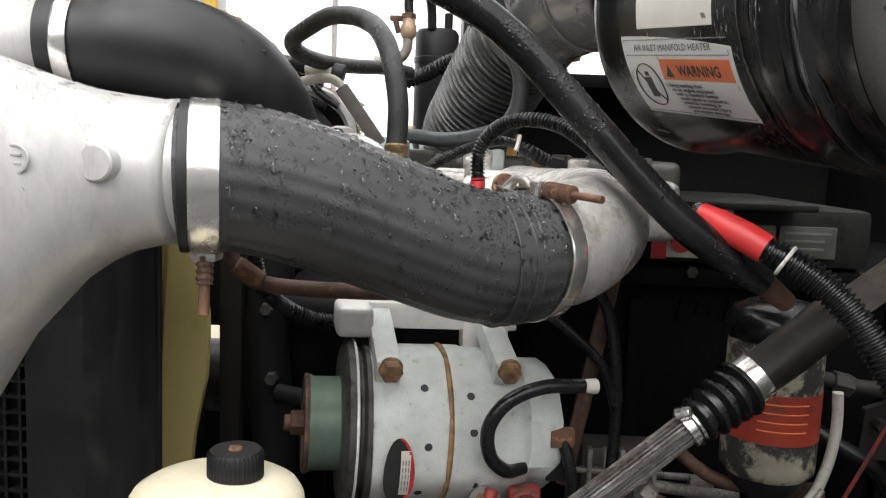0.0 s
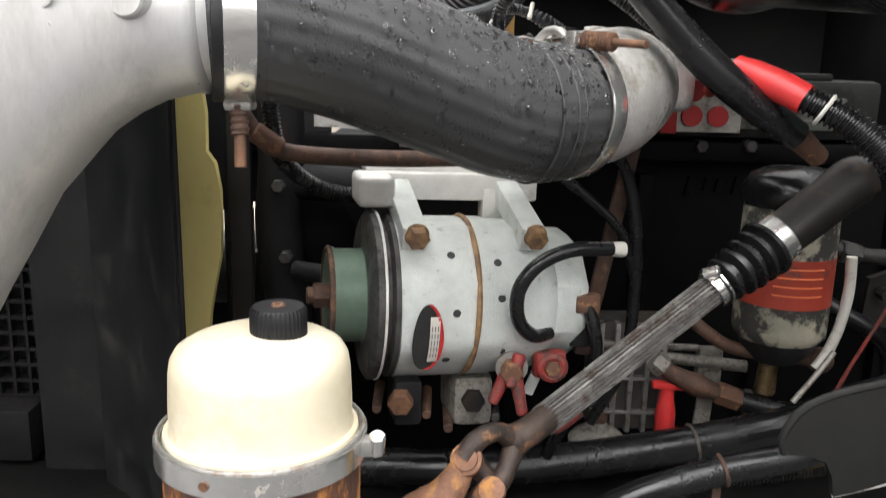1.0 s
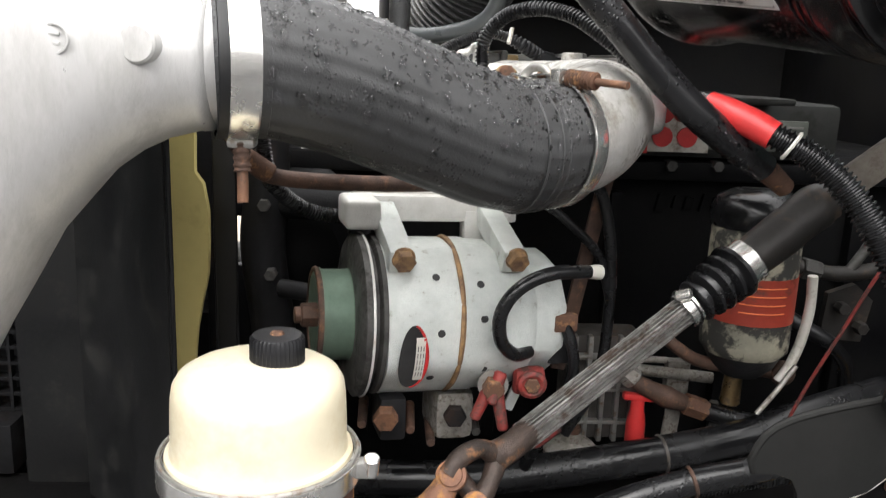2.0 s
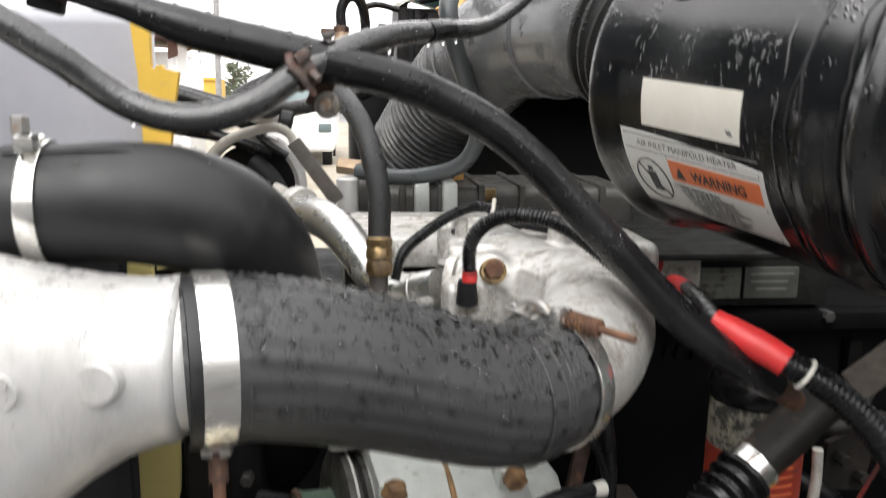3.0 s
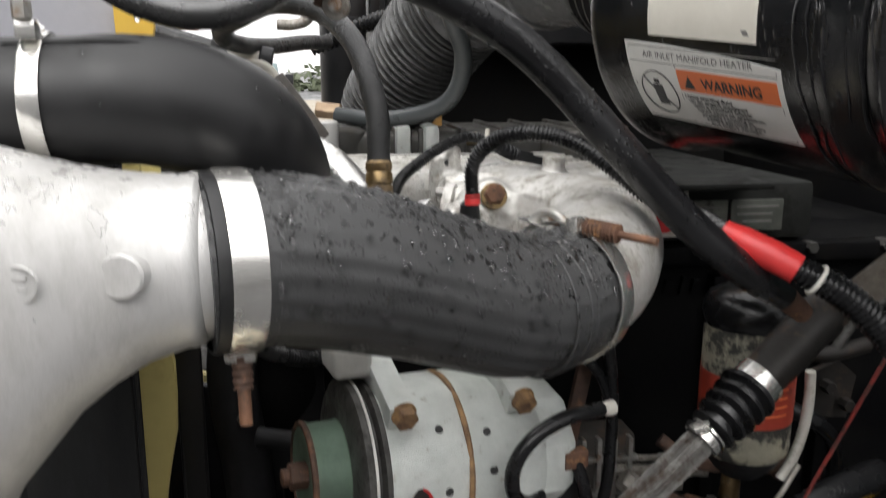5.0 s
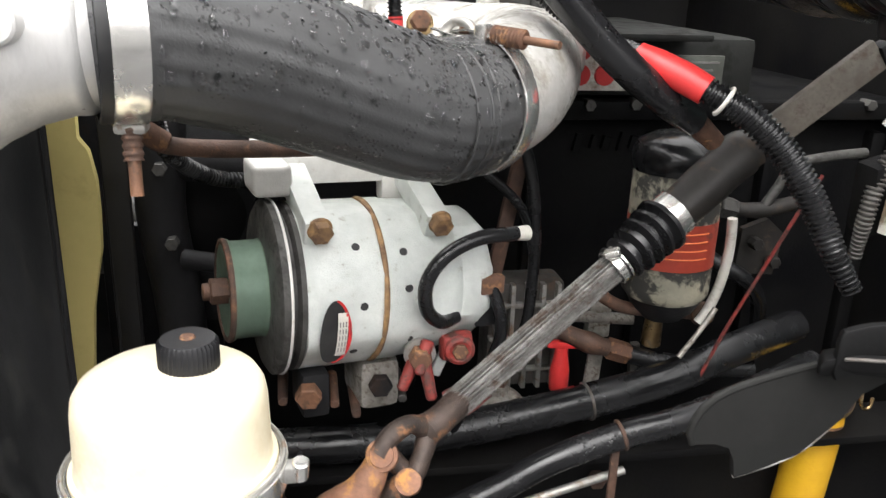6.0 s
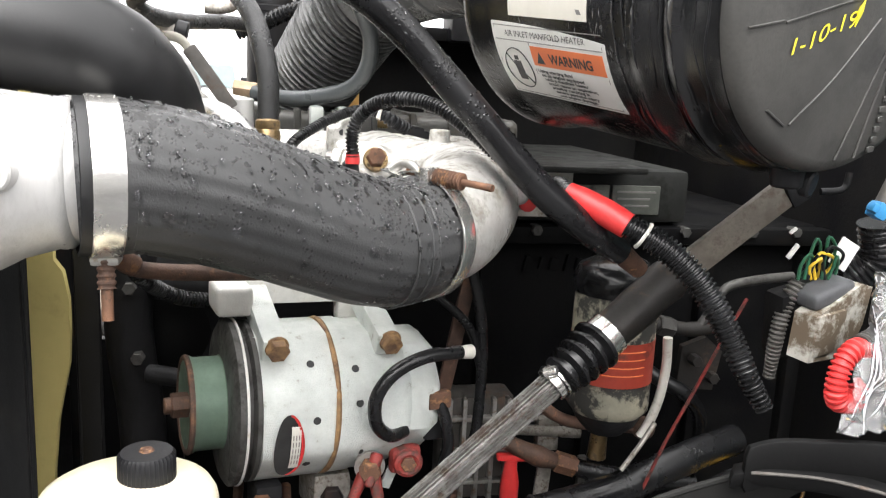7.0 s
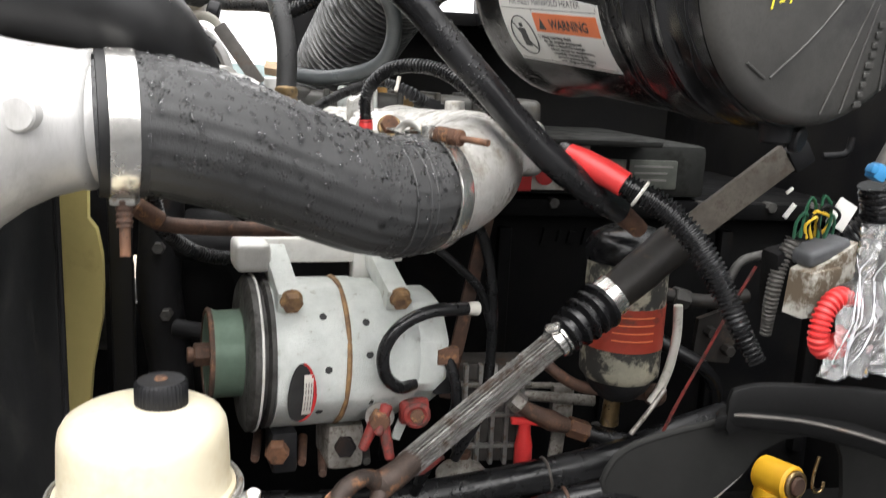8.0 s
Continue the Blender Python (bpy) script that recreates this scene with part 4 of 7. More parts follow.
part("screw", Shape().rod((-0.113, 0.706, 1.768), (-0.106, 0.702, 1.762), 0.0035, segs=10, bevel=0.001), CLIP, clip)
pc = thing("clip_washer", (-0.106, 0.73, 1.741), "round grimy steel washer and bolt on a hose clip", "washer")
part("washer", Shape().rod((-0.106, 0.735, 1.741), (-0.108, 0.729, 1.740), 0.0105, segs=28, bevel=0.001), FLANGE_PALE, pc)
part("bolt", Shape().rod((-0.107, 0.731, 1.741), (-0.109, 0.724, 1.740), 0.0052, segs=16, bevel=0.001), ZINC, pc)
part("bracket", Shape().box((-0.110, 0.74, 1.755), (0.016, 0.006, 0.036), (0, 25, 0), bevel=0.002), RUST_DARK, pc)
resize(pc, 1.0, (-0.1085, 0.725, 1.740), (-0.1035, 0.730, 1.743))
hC = thing("ac_hose", (-0.06, 0.95, 1.6), "wet black pressure hose rising from a gold crimp", "hose")
part("hose", Shape().tube([(-0.057, 0.914, 1.607), (-0.057, 0.922, 1.650), (-0.064, 0.937, 1.688), (-0.074, 0.958, 1.718), (-0.086, 0.983, 1.738), (-0.101, 1.015, 1.753), (-0.128, 1.047, 1.766), (-0.165, 1.080, 1.769), (-0.200, 1.110, 1.756), (-0.224, 1.143, 1.745), (-0.224, 1.185, 1.734), (-0.203, 1.242, 1.728), (-0.168, 1.320, 1.730), (-0.126, 1.415, 1.738), (-0.091, 1.53, 1.742)], 0.0118, 20, 0.006, rough=0.02), BRAID, hC)
part("crimp", Shape().lathe([(0.0118, 0.0), (0.0135, -0.002), (0.0135, -0.009), (0.0122, -0.011), (0.0138, -0.014), (0.0138, -0.022), (0.0122, -0.024), (0.0138, -0.027), (0.0138, -0.036), (0.0125, -0.040)], (-0.057, 0.914, 1.608), (0, 0.12, 1), 24), BRASS, hC, "gold crimped ferrule")
part("stem", Shape().tube([(-0.0575, 0.910, 1.570), (-0.058, 0.907, 1.535), (-0.059, 0.906, 1.46)], 0.0098, 16), STEEL_GREY, hC)
hT = thing("tank_hose", (0.1, 1.4, 1.7), "grey rubber hose curving down from the coolant tank", "hose")
part("hose", Shape().tube([(0.300, 1.493, 1.951), (0.233, 1.462, 1.951), (0.156, 1.411, 1.948), (0.099, 1.350, 1.931), (0.059, 1.271, 1.897), (0.045, 1.232, 1.869), (0.053, 1.232, 1.825), (0.075, 1.262, 1.771), (0.100, 1.300, 1.720), (0.096, 1.328, 1.669), (0.066, 1.351, 1.638), (-0.009, 1.395, 1.621), (-0.079, 1.440, 1.626)], 0.0130, 18, 0.008), TEAL, hT)
part("brass_nut", Shape().hexagon((-0.073, 1.45, 1.630), (-0.112, 1.458, 1.634), 0.0145), TAN, hT, "tan brass fitting nut")

# ---- corrugated looms ----
lp = thing("wire_loom", (0.08, 0.87, 1.6), "black corrugated wire loom arching to a sensor", "loom", "looms")
part("loom", Shape().tube([(0.035, 0.893, 1.572), (0.034, 0.894, 1.597), (0.041, 0.891, 1.616), (0.056, 0.877, 1.631), (0.073, 0.860, 1.637), (0.091, 0.849, 1.638), (0.107, 0.839, 1.635), (0.122, 0.822, 1.628), (0.145, 0.800, 1.610), (0.173, 0.779, 1.586), (0.206, 0.757, 1.570)], 0.0070, 16, wave=(0.0040, 0.0018)), LOOM, lp)
part("red_tape", Shape().lathe([(0.0080, 0), (0.0082, 0.006), (0.0072, 0.013)], (0.035, 0.893, 1.564), (0, 0.1, 1), 14), RED, lp, "red tape wrap")
lm = thing("cable_loom", (0.3, 0.73, 1.5), "thick black corrugated loom with a red heat-shrink sleeve", "loom", "looms")
part("upper_loom", Shape().tube([(0.300, 0.985, 1.537), (0.284, 0.925, 1.545), (0.266, 0.856, 1.552), (0.247, 0.775, 1.553)], 0.0072, 14, wave=(0.0040, 0.0018)), LOOM, lm)
part("red_tip", Shape().tube([(0.318, 1.060, 1.524), (0.304, 1.002, 1.534), (0.290, 0.945, 1.542)], 0.0088, 14), RED, lm, "short red sleeve")
part("red_sleeve", Shape().tube([(0.245, 0.775, 1.553), (0.260, 0.760, 1.545), (0.277, 0.745, 1.536), (0.294, 0.732, 1.526)], [0.0112, 0.0135, 0.0142, 0.0135], 20, 0.003, rough=0.03), RED, lm, "glossy red heat-shrink sleeve")
part("lower_loom", Shape().tube([(0.293, 0.732, 1.527), (0.325, 0.716, 1.509), (0.352, 0.701, 1.484), (0.372, 0.687, 1.455), (0.389, 0.676, 1.422), (0.403, 0.664, 1.389), (0.420, 0.656, 1.360)], [0.011, 0.0125, 0.0125, 0.0122, 0.0115, 0.010, 0.008], 18, wave=(0.0052, 0.003)), LOOM, lm)
part("cable_tie", Shape().torus((0.308, 0.724, 1.518), (0.75, -0.36, -0.5), 0.0135, 0.002, 24, 6), OFFWHITE, lm, "grey cable tie")
sl = thing("sensor_loom", (0.02, 1.05, 1.58), "thin corrugated loom with a clip and black connector", "loom", "looms")
part("loom", Shape().tube([(-0.04, 1.0, 1.555), (-0.03, 1.01, 1.585), (0.0, 1.04, 1.605), (0.03, 1.07, 1.618), (0.06, 1.09, 1.626), (0.085, 1.10, 1.622)], 0.0058, 14, wave=(0.004, 0.0018)), LOOM, sl)
part("clip", Shape().rod((0.083, 1.09, 1.615), (0.088, 1.10, 1.634), 0.003, segs=8), OFFWHITE, sl)
part("connector", Shape().tube([(0.085, 1.10, 1.622), (0.105, 1.10, 1.612), (0.125, 1.11, 1.602)], [0.0065, 0.0085, 0.0080], 16, wave=(0.0065, 0.0022)), BLACK, sl)
part("housing", Shape().box((0.146, 1.118, 1.596), (0.044, 0.018, 0.011), (0, 12, 8), bevel=0.003), BLACK, sl)
part("latch", Shape().box((0.140, 1.112, 1.604), (0.018, 0.007, 0.004), (0, 12, 8), bevel=0.001), BLACK, sl)
resize(sl, 1.0, (0.087, 1.095, 1.626), (0.089, 1.073, 1.618))

# ---- air cleaner ----
AX = Vector((0.298, -0.950, -0.096)).normalized()
AC = Vector((0.345, 0.8015, 1.757))
UPV = (Vector((0, 0, 1)) - AX * AX.z).normalized()
LEFT = UPV.cross(AX).normalized()
if LEFT.x > 0:
    LEFT = -LEFT


def on_drum(s, deg, r=0.150):
    """A point on the drum, s along its axis, deg above (minus: below) its left flank."""
    u = radians(deg)
    return AC + AX * s + (LEFT * math.cos(u) + UPV * math.sin(u)) * r


def patch(s0, s1, a0, a1, r, thick=0.0006, n=14, m=6, edge=None):
    """A sheet on the drum with a real thickness."""
    top, bot = [], []
    for j in range(m + 1):
        for i in range(n + 1):
            s, a = s0 + (s1 - s0) * i / n, a0 + (a1 - a0) * j / m
            if edge:
                s, a = edge(i / n, j / m, s, a)
            top.append(on_drum(s, a, r + thick))
            bot.append(on_drum(s, a, r))
    k = (n + 1) * (m + 1)
    f = []
    for j in range(m):
        for i in range(n):
            q = (j * (n + 1) + i, j * (n + 1) + i + 1, (j + 1) * (n + 1) + i + 1, (j + 1) * (n + 1) + i)
            f += [q, tuple(v + k for v in reversed(q))]
    rim = [i for i in range(n + 1)] + [j * (n + 1) + n for j in range(1, m + 1)] + [m * (n + 1) + i for i in range(n - 1, -1, -1)] + [j * (n + 1) for j in range(m - 1, 0, -1)]
    for a, b in zip(rim, rim[1:] + rim[:1]):
        f.append((a, b, b + k, a + k))
    return Shape().add(top + bot, f)


def drum_letters(text, height, s, deg, r, slope=0.0, bold=0.0, wide=1.0, left=False):
    vs, fs = letters(text, height, bold)
    x0 = min(v.x for v in vs) if left else 0.0
    for v in vs:
        v.x = (v.x - x0) * wide
    out = Shape()
    out.add([on_drum(s + v.x, deg + math.degrees((v.y + slope * v.x) / 0.15), r + 0.0002) for v in vs] , fs)
    return out


drum = thing("air_cleaner", AC - UPV * 0.15, "big wet black plastic air cleaner drum with labels", "air filter")
prof = [(0.085, -0.164), (0.120, -0.160), (0.148, -0.153), (0.157, -0.147), (0.1605, -0.142), (0.1605, -0.136), (0.159, -0.130), (0.1565, -0.122), (0.1535, -0.112), (0.1505, -0.102), (0.1505, -0.020), (0.1505, 0.093), (0.149, 0.101), (0.149, 0.110), (0.153, 0.115), (0.153, 0.128), (0.147, 0.138), (0.145, 0.152), (0.150, 0.158), (0.151, 0.168), (0.144, 0.176), (0.142, 0.208)]
part("drum", Shape().lathe(prof, AC, AX, 72, True, True), DRUM, drum)
face = part("end_cap", Shape().lathe([(0.141, 0.203), (0.1405, 0.214), (0.136, 0.221), (0.128, 0.224), (0.06, 0.2248), (0.0, 0.2248)], AC, AX, 64, False, False), DRUM_CAP, drum, "dusty dark grey end cap")
q = AX.to_track_quat("Z", "Y").to_matrix()


def on_cap(a, b, h=0.2252):
    """A point on the cap: a towards the drum's right, b upwards."""
    return AC + AX * h - LEFT * a + UPV * b


for line in (((-0.059, -0.099), (-0.017, -0.062), (0.028, -0.009)), ((0.009, -0.128), (0.025, -0.087), (0.054, -0.012)), ((0.034, -0.126), (0.044, -0.079), (0.056, -0.031)), ((0.080, -0.105), (0.073, -0.034)), ((-0.086, -0.021), (0.014, 0.010)), ((-0.088, -0.088), (-0.065, -0.100)), ((-0.126, -0.028), (-0.089, -0.020))):
    part("rib", Shape().tube([on_cap(a, b) for a, b in line], 0.0011, 6, 0.01), DRUM_CAP, face)
for k, (w, h) in enumerate(((0.011, 0.009), (0.008, 0.007), (0.008, 0.007), (0.008, 0.007), (0.004, 0.010), (0.008, 0.007), (0.008, 0.007), (0.008, 0.007), (0.008, 0.007))):
    part("raised_mark", Shape().box(on_cap(0.0535 + 0.0012 * k, -0.118 + 0.0088 * k, 0.2258), (h, 0.0055, 0.0025), q @ Euler((0, 0, radians(8))).to_matrix(), 0.0006, 1), DRUM_CAP, face)
vs, fs = letters("1-10-19", 0.0140)
wmin, wmax = min(v.x for v in vs), max(v.x for v in vs)
wr = Shape().add([on_cap(-0.074 + 0.070 * (v.x - wmin) / (wmax - wmin) + 0.1 * v.y, -0.046 + v.y + 0.030 * (v.x - wmin) / (wmax - wmin) + 0.0012 * math.sin(v.x * 160), 0.2260) for v in vs], fs)
part("handwriting", wr, INK_YELLOW, face, "yellow paint marker date")
part("smear", Shape().tube([on_cap(-0.004, -0.018, 0.2255), on_cap(-0.0015, -0.006, 0.2258), on_cap(0.002, 0.003, 0.2255)], [0.0015, 0.0052, 0.002], 8, 0.002, flat=0.4), INK_YELLOW, face)
rnd = random.Random(31)
for k, (s0, r0, thick) in enumerate(((0.096, 0.1505, 0.0022), (0.107, 0.1500, 0.0016), (0.120, 0.1530, 0.0026), (0.138, 0.1475, 0.0018), (0.148, 0.1465, 0.0030), (0.161, 0.1505, 0.0022), (0.173, 0.1460, 0.0026), (0.188, 0.1435, 0.0018), (0.199, 0.1430, 0.0024))):
    line = []
    for i in range(41):
        deg = -95 + 190 * i / 40
        wob = noise.noise(Vector((deg * 0.045, k * 3.1, 0.5)))
        line.append(on_drum(s0 + 0.009 * wob + 0.003 * noise.noise(Vector((deg * 0.13, k * 1.7, 4))), deg, r0 - 0.0006 + 0.002 * noise.noise(Vector((deg * 0.08, k * 5.0, 9)))))
    part("fold", Shape().tube(line, thick * 0.5, 8, 0.01, rough=0.35), DRUM if k % 3 == 0 else BLACK, drum)
for deg in (60, 140):
    u = radians(deg)
    d = LEFT * math.cos(u) + UPV * math.sin(u)
    l0 = part("latch", Shape().box(AC + AX * 0.146 + d * 0.151, (0.05, 0.010, 0.016), Matrix((AX, d.cross(AX), d)).transposed(), 0.003), BLACK, drum)
    part("latch_wire", Shape().tube([AC + AX * 0.118 + d * 0.154, AC + AX * 0.148 + d * 0.160, AC + AX * 0.183 + d * 0.152], 0.0014, 8), DRUM_CAP, l0)
ev = thing("dust_valve", (0.425, 0.645, 1.585), "black rubber dust valve under the air cleaner cap", "valve")
part("neck", Shape().rod(AC + AX * 0.188 - UPV * 0.138, AC + AX * 0.190 - UPV * 0.160, 0.016, 0.014, 18, 0.002), BLACK, ev)
part("valve_lip", Shape().rod((0.418, 0.642, 1.585), (0.424, 0.634, 1.583), 0.013, 0.0125, 24, 0.002), BLACK, ev)
part("inlet_neck", Shape().lathe([(0.095, -0.06), (0.095, 0.10), (0.094, 0.20), (0.094, 0.32)], AC - AX * 0.056 + LEFT * 0.036 + UPV * 0.06, UPV - LEFT * 0.03, 56, False, False), DRUM, drum, "upright black tangential inlet neck")

stick = part("blank_sticker", patch(-0.068, 0.060, 2.8, -13.4, 0.1508), PAPER_WARM, drum, "blank cream metal sticker")
part("scratch", patch(0.044, 0.052, -9.5, -11.2, 0.1513, 0.0004, 3, 3, lambda u, v, s, a: (s + 0.003 * v - 0.002 * u, a)), INK_GREY, stick)
bend = lambda u, v, s, a: (s, a - (4.5 * u * u * (1 - v)))
wl_ = part("warning_label", patch(-0.103, 0.083, -16.0, -48.5, 0.1508, edge=bend), PAPER, drum, "white warning label with an orange band")


def label_strip(s0, s1, a0, a1, mat, name, r=0.1513):
    return part(name, patch(s0, s1, a0, a1, r, 0.0003, 10, 2), mat, wl_)


for s0, s1, a0, a1 in ((-0.099, 0.079, -17.3, -17.6), (-0.099, 0.079, -47.3, -47.6), (-0.099, -0.0982, -17.3, -47.4), (0.0782, 0.079, -21.5, -47.4), (-0.099, 0.079, -23.0, -23.3), (-0.0385, -0.0377, -23.3, -47.4)):
    label_strip(s0, s1, a0, a1, INK_GREY, "ruled_line")
band = label_strip(-0.0372, 0.0778, -24.6, -32.6, ORANGE, "orange_band")
part("heading", drum_letters("AIR INLET MANIFOLD HEATER", 0.0064, -0.012, -21.5, 0.1516, wide=1.12), INK, wl_)
part("warning_word", drum_letters("WARNING", 0.0102, 0.027, -30.7, 0.1518, bold=0.0004), INK, wl_)
tri_ = Shape().add([on_drum(-0.030, -31.4, 0.1519), on_drum(-0.016, -31.4, 0.1519), on_drum(-0.023, -26.6, 0.1519)], [(0, 1, 2)])
part("hazard_triangle", tri_, INK, wl_)
for k, words in enumerate(("Using starting fluid", "on an engine equipped", "with a manifold heater", "could cause an explosion,", "possibly resulting in", "severe personal injury", "and engine damage.")):
    part("text_line", drum_letters(words, 0.0037, -0.034 + 0.0030 * k, -35.3 - 1.84 * k, 0.1518, bold=0.0002, wide=1.5, left=True), INK, wl_)
ring = [on_drum(-0.0685 + 0.0235 * math.cos(u), -35.4 + 9.0 * math.sin(u), 0.1518) for u in np.linspace(0, 2 * math.pi, 29)]
part("symbol_ring", Shape().tube(ring, 0.0006, 6, 0.003), INK, wl_)
label_strip(-0.075, -0.062, -31.8, -40.5, INK, "symbol_can")
label_strip(-0.072, -0.065, -29.6, -31.4, INK, "symbol_nozzle")
part("symbol_slash", Shape().tube([on_drum(-0.085, -29.0, 0.1518), on_drum(-0.0685, -35.4, 0.1520), on_drum(-0.052, -41.8, 0.1518)], 0.0006, 6, 0.004), INK, wl_)

duct = thing("intake_duct", (0.15, 1.25, 1.75), "wet grey plastic intake duct with corrugated bellows", "duct")
part("rear_bellows", Shape().tube([(0.283, 0.970, 1.793), (0.268, 1.000, 1.806), (0.253, 1.030, 1.818), (0.239, 1.058, 1.826)], [0.090, 0.089, 0.088, 0.087], 56, wave=(0.0165, 0.0070)), BELLOWS, duct)
D = [(0.243, 1.050, 1.824), (0.226, 1.085, 1.831), (0.201, 1.155, 1.836), (0.173, 1.235, 1.835), (0.141, 1.308, 1.826), (0.109, 1.361, 1.801)]
part("duct", Shape().tube(D, [0.084, 0.084, 0.084, 0.0855, 0.086, 0.085], 44, 0.012), GREYDUCT, duct)
part("front_bellows", Shape().tube([(0.119, 1.350, 1.808), (0.102, 1.388, 1.786), (0.080, 1.435, 1.753), (0.058, 1.483, 1.715), (0.037, 1.531, 1.677), (0.017, 1.573, 1.634), (0.006, 1.594, 1.555)], [0.083, 0.083, 0.083, 0.082, 0.081, 0.080, 0.080], 40, wave=(0.0135, 0.007)), BELLOWS_PALE, duct, "ribbed grey bellows")
part("band", Shape().torus((0.192, 1.180, 1.8355), (-0.35, 0.93, 0.0), 0.0838, 0.004, 40, 8), GREYDUCT, duct)
part("end_cuff", Shape().torus((0.112, 1.358, 1.803), (-0.55, 0.55, -0.5), 0.085, 0.004, 40, 8), GREYDUCT, duct)
sn = thing("air_sensor", (0.12, 1.21, 1.88), "black sensor plugged into the intake duct", "sensor")
part("body", Shape().tube([(0.142, 1.150, 1.868), (0.128, 1.140, 1.880), (0.114, 1.133, 1.890), (0.106, 1.130, 1.902), (0.104, 1.131, 1.915)], [0.017, 0.0165, 0.012, 0.0105, 0.008], 16, 0.005, rough=0.05), BLACK, sn)
part("grommet", Shape().torus((0.140, 1.149, 1.870), (-0.75, -0.5, 0.6), 0.019, 0.005, 24, 8), BLACK, sn)
part("locking_tab", Shape().box((0.118, 1.128, 1.897), (0.010, 0.008, 0.018), (0, -40, 20), bevel=0.002), BLACK, sn)
part("lead", Shape().tube([(0.103, 1.141, 1.918), (0.104, 1.145, 1.940), (0.114, 1.15, 1.968), (0.128, 1.155, 2.03)], 0.0034, 10), WIRE_YELLOW, sn, "yellow lead")

# ---- alternator ----
TA = radians(13)
AA = Vector((math.cos(TA), math.sin(TA), -0.03)).normalized()
A0 = Vector((-0.004, 0.879, 1.302))
alt = thing("alternator", A0 - Vector((0, 0, 0.09)), "pale grey alternator with a green pulley", "alternator")
SIDE = AA.cross(Vector((0, 0, 1))).normalized()
SEAM_RUST = surface("orange_rust_bloom", (0.36, 0.21, 0.085), (0.17, 0.10, 0.055), 0.5, 0.75, 0.1, 60, 320, 0.6, 0.0006, stain=(0.10, 0.055, 0.035), stain_scale=45, stain_at=0.56)
body = Shape()
rings = []
for h, r in ((-0.078, 0.082), (-0.076, 0.0875), (0.030, 0.0875), (0.032, 0.086), (0.070, 0.0845), (0.085, 0.080), (0.098, 0.068)):
    ring = []
    for j in range(48):
        u = 2 * math.pi * j / 48
        k = 1.0 / max(abs(math.cos(((u + math.pi / 8) % (math.pi / 4)) - math.pi / 8)), 0.001)
        rr = r * (0.965 + 0.5 * (k - 1))
        ring.append(A0 + AA * h + SIDE * (rr * math.cos(u)) + Vector((0, 0, 1)) * (rr * math.sin(u)))
    rings.append(ring)
part("housing", body.rings(rings), ALT, alt)
part("seam", Shape().torus(A0 + AA * 0.003, AA, 0.0862, 0.0030, 60, 6), SEAM_RUST, alt, "rusty joint line")
part("rear_housing", Shape().lathe([(0.074, 0.09), (0.074, 0.118), (0.066, 0.130), (0.03, 0.132)], A0, AA, 9), ALT, alt)
part("front_flange", Shape().lathe([(0.079, -0.076), (0.088, -0.077), (0.088, -0.082), (0.081, -0.085), (0.081, -0.088), (0.090, -0.090), (0.0905, -0.100), (0.084, -0.104), (0.06, -0.105)], A0, AA, 60), FLANGE, alt, "worn grey fan flange")
part("flange_rim", Shape().torus(A0 - AA * 0.092, AA, 0.0898, 0.0016, 60, 8), BRACKET, alt, "bright worn rim")
pl = part("pulley", Shape().lathe([(0.050, -0.100), (0.052, -0.104), (0.0500, -0.106), (0.0500, -0.133), (0.0520, -0.136), (0.0520, -0.141), (0.045, -0.142), (0.02, -0.138)], A0, AA, 48), GREEN, alt, "dull green painted pulley")
part("pulley_rim", Shape().torus(A0 - AA * 0.140, AA, 0.0500, 0.0035, 44, 8), RUST_DARK, pl)
part("shaft_nut", Shape().hexagon(A0 - AA * 0.136, A0 - AA * 0.156, 0.0135), RUST_DARK, pl)
part("shaft_end", Shape().rod(A0 - AA * 0.155, A0 - AA * 0.163, 0.009, segs=14, bevel=0.001), RUST_DARK, pl)


def on_alt(h, deg, r):
    u = radians(deg)
    return A0 + AA * h + (SIDE * math.cos(u) + Vector((0, 0, 1)) * math.sin(u)) * r


for h, deg in ((-0.022, 43), (0.026, 37), (-0.020, 2), (0.027, 12), (-0.026, -38), (0.032, -30)):
    kk = 1.0 / math.cos(((radians(deg) + math.pi / 8) % (math.pi / 4)) - math.pi / 8)
    rl_ = (0.0875 if h < 0.03 else 0.0862) * (0.965 + 0.5 * (kk - 1))
    c, d = on_alt(h, deg, rl_ - 0.004), on_alt(h, deg, rl_ + 0.0003)
    part("vent_hole", Shape().rod(c, d, 0.0042, segs=14), INK, alt)
dec = Shape()
disc = []
for j in range(32):
    u = 2 * math.pi * j / 32
    disc.append((-0.050 + 0.0155 * math.cos(u), -17 + 26.0 * math.sin(u)))
dec.rings([[on_alt(h, d, 0.0900) for h, d in disc], [on_alt(h, d, 0.0912) for h, d in disc]])
decal = part("maker_decal", dec, INK, alt, "oval black and red decal")
red = Shape()
outer = [(-0.050 + 0.0160 * math.cos(u), -17 + 26.5 * math.sin(u)) for u in np.linspace(-1.5, 1.5, 16)]
inner = [(-0.050 + 0.0125 * math.cos(u), -17 + 25.0 * math.sin(u)) for u in np.linspace(1.5, -1.5, 16)]
red.rings([[on_alt(h, d, 0.0911) for h, d in outer + inner], [on_alt(h, d, 0.0917) for h, d in outer + inner]])
part("red_edge", red, RED, decal)
wh = Shape()
rows_ = [(1 - 34 * k / 9) for k in range(10)]
left = [(-0.0485, d) for d in rows_]
right = [(-0.0385, d) for d in rows_]
panel_rows = []
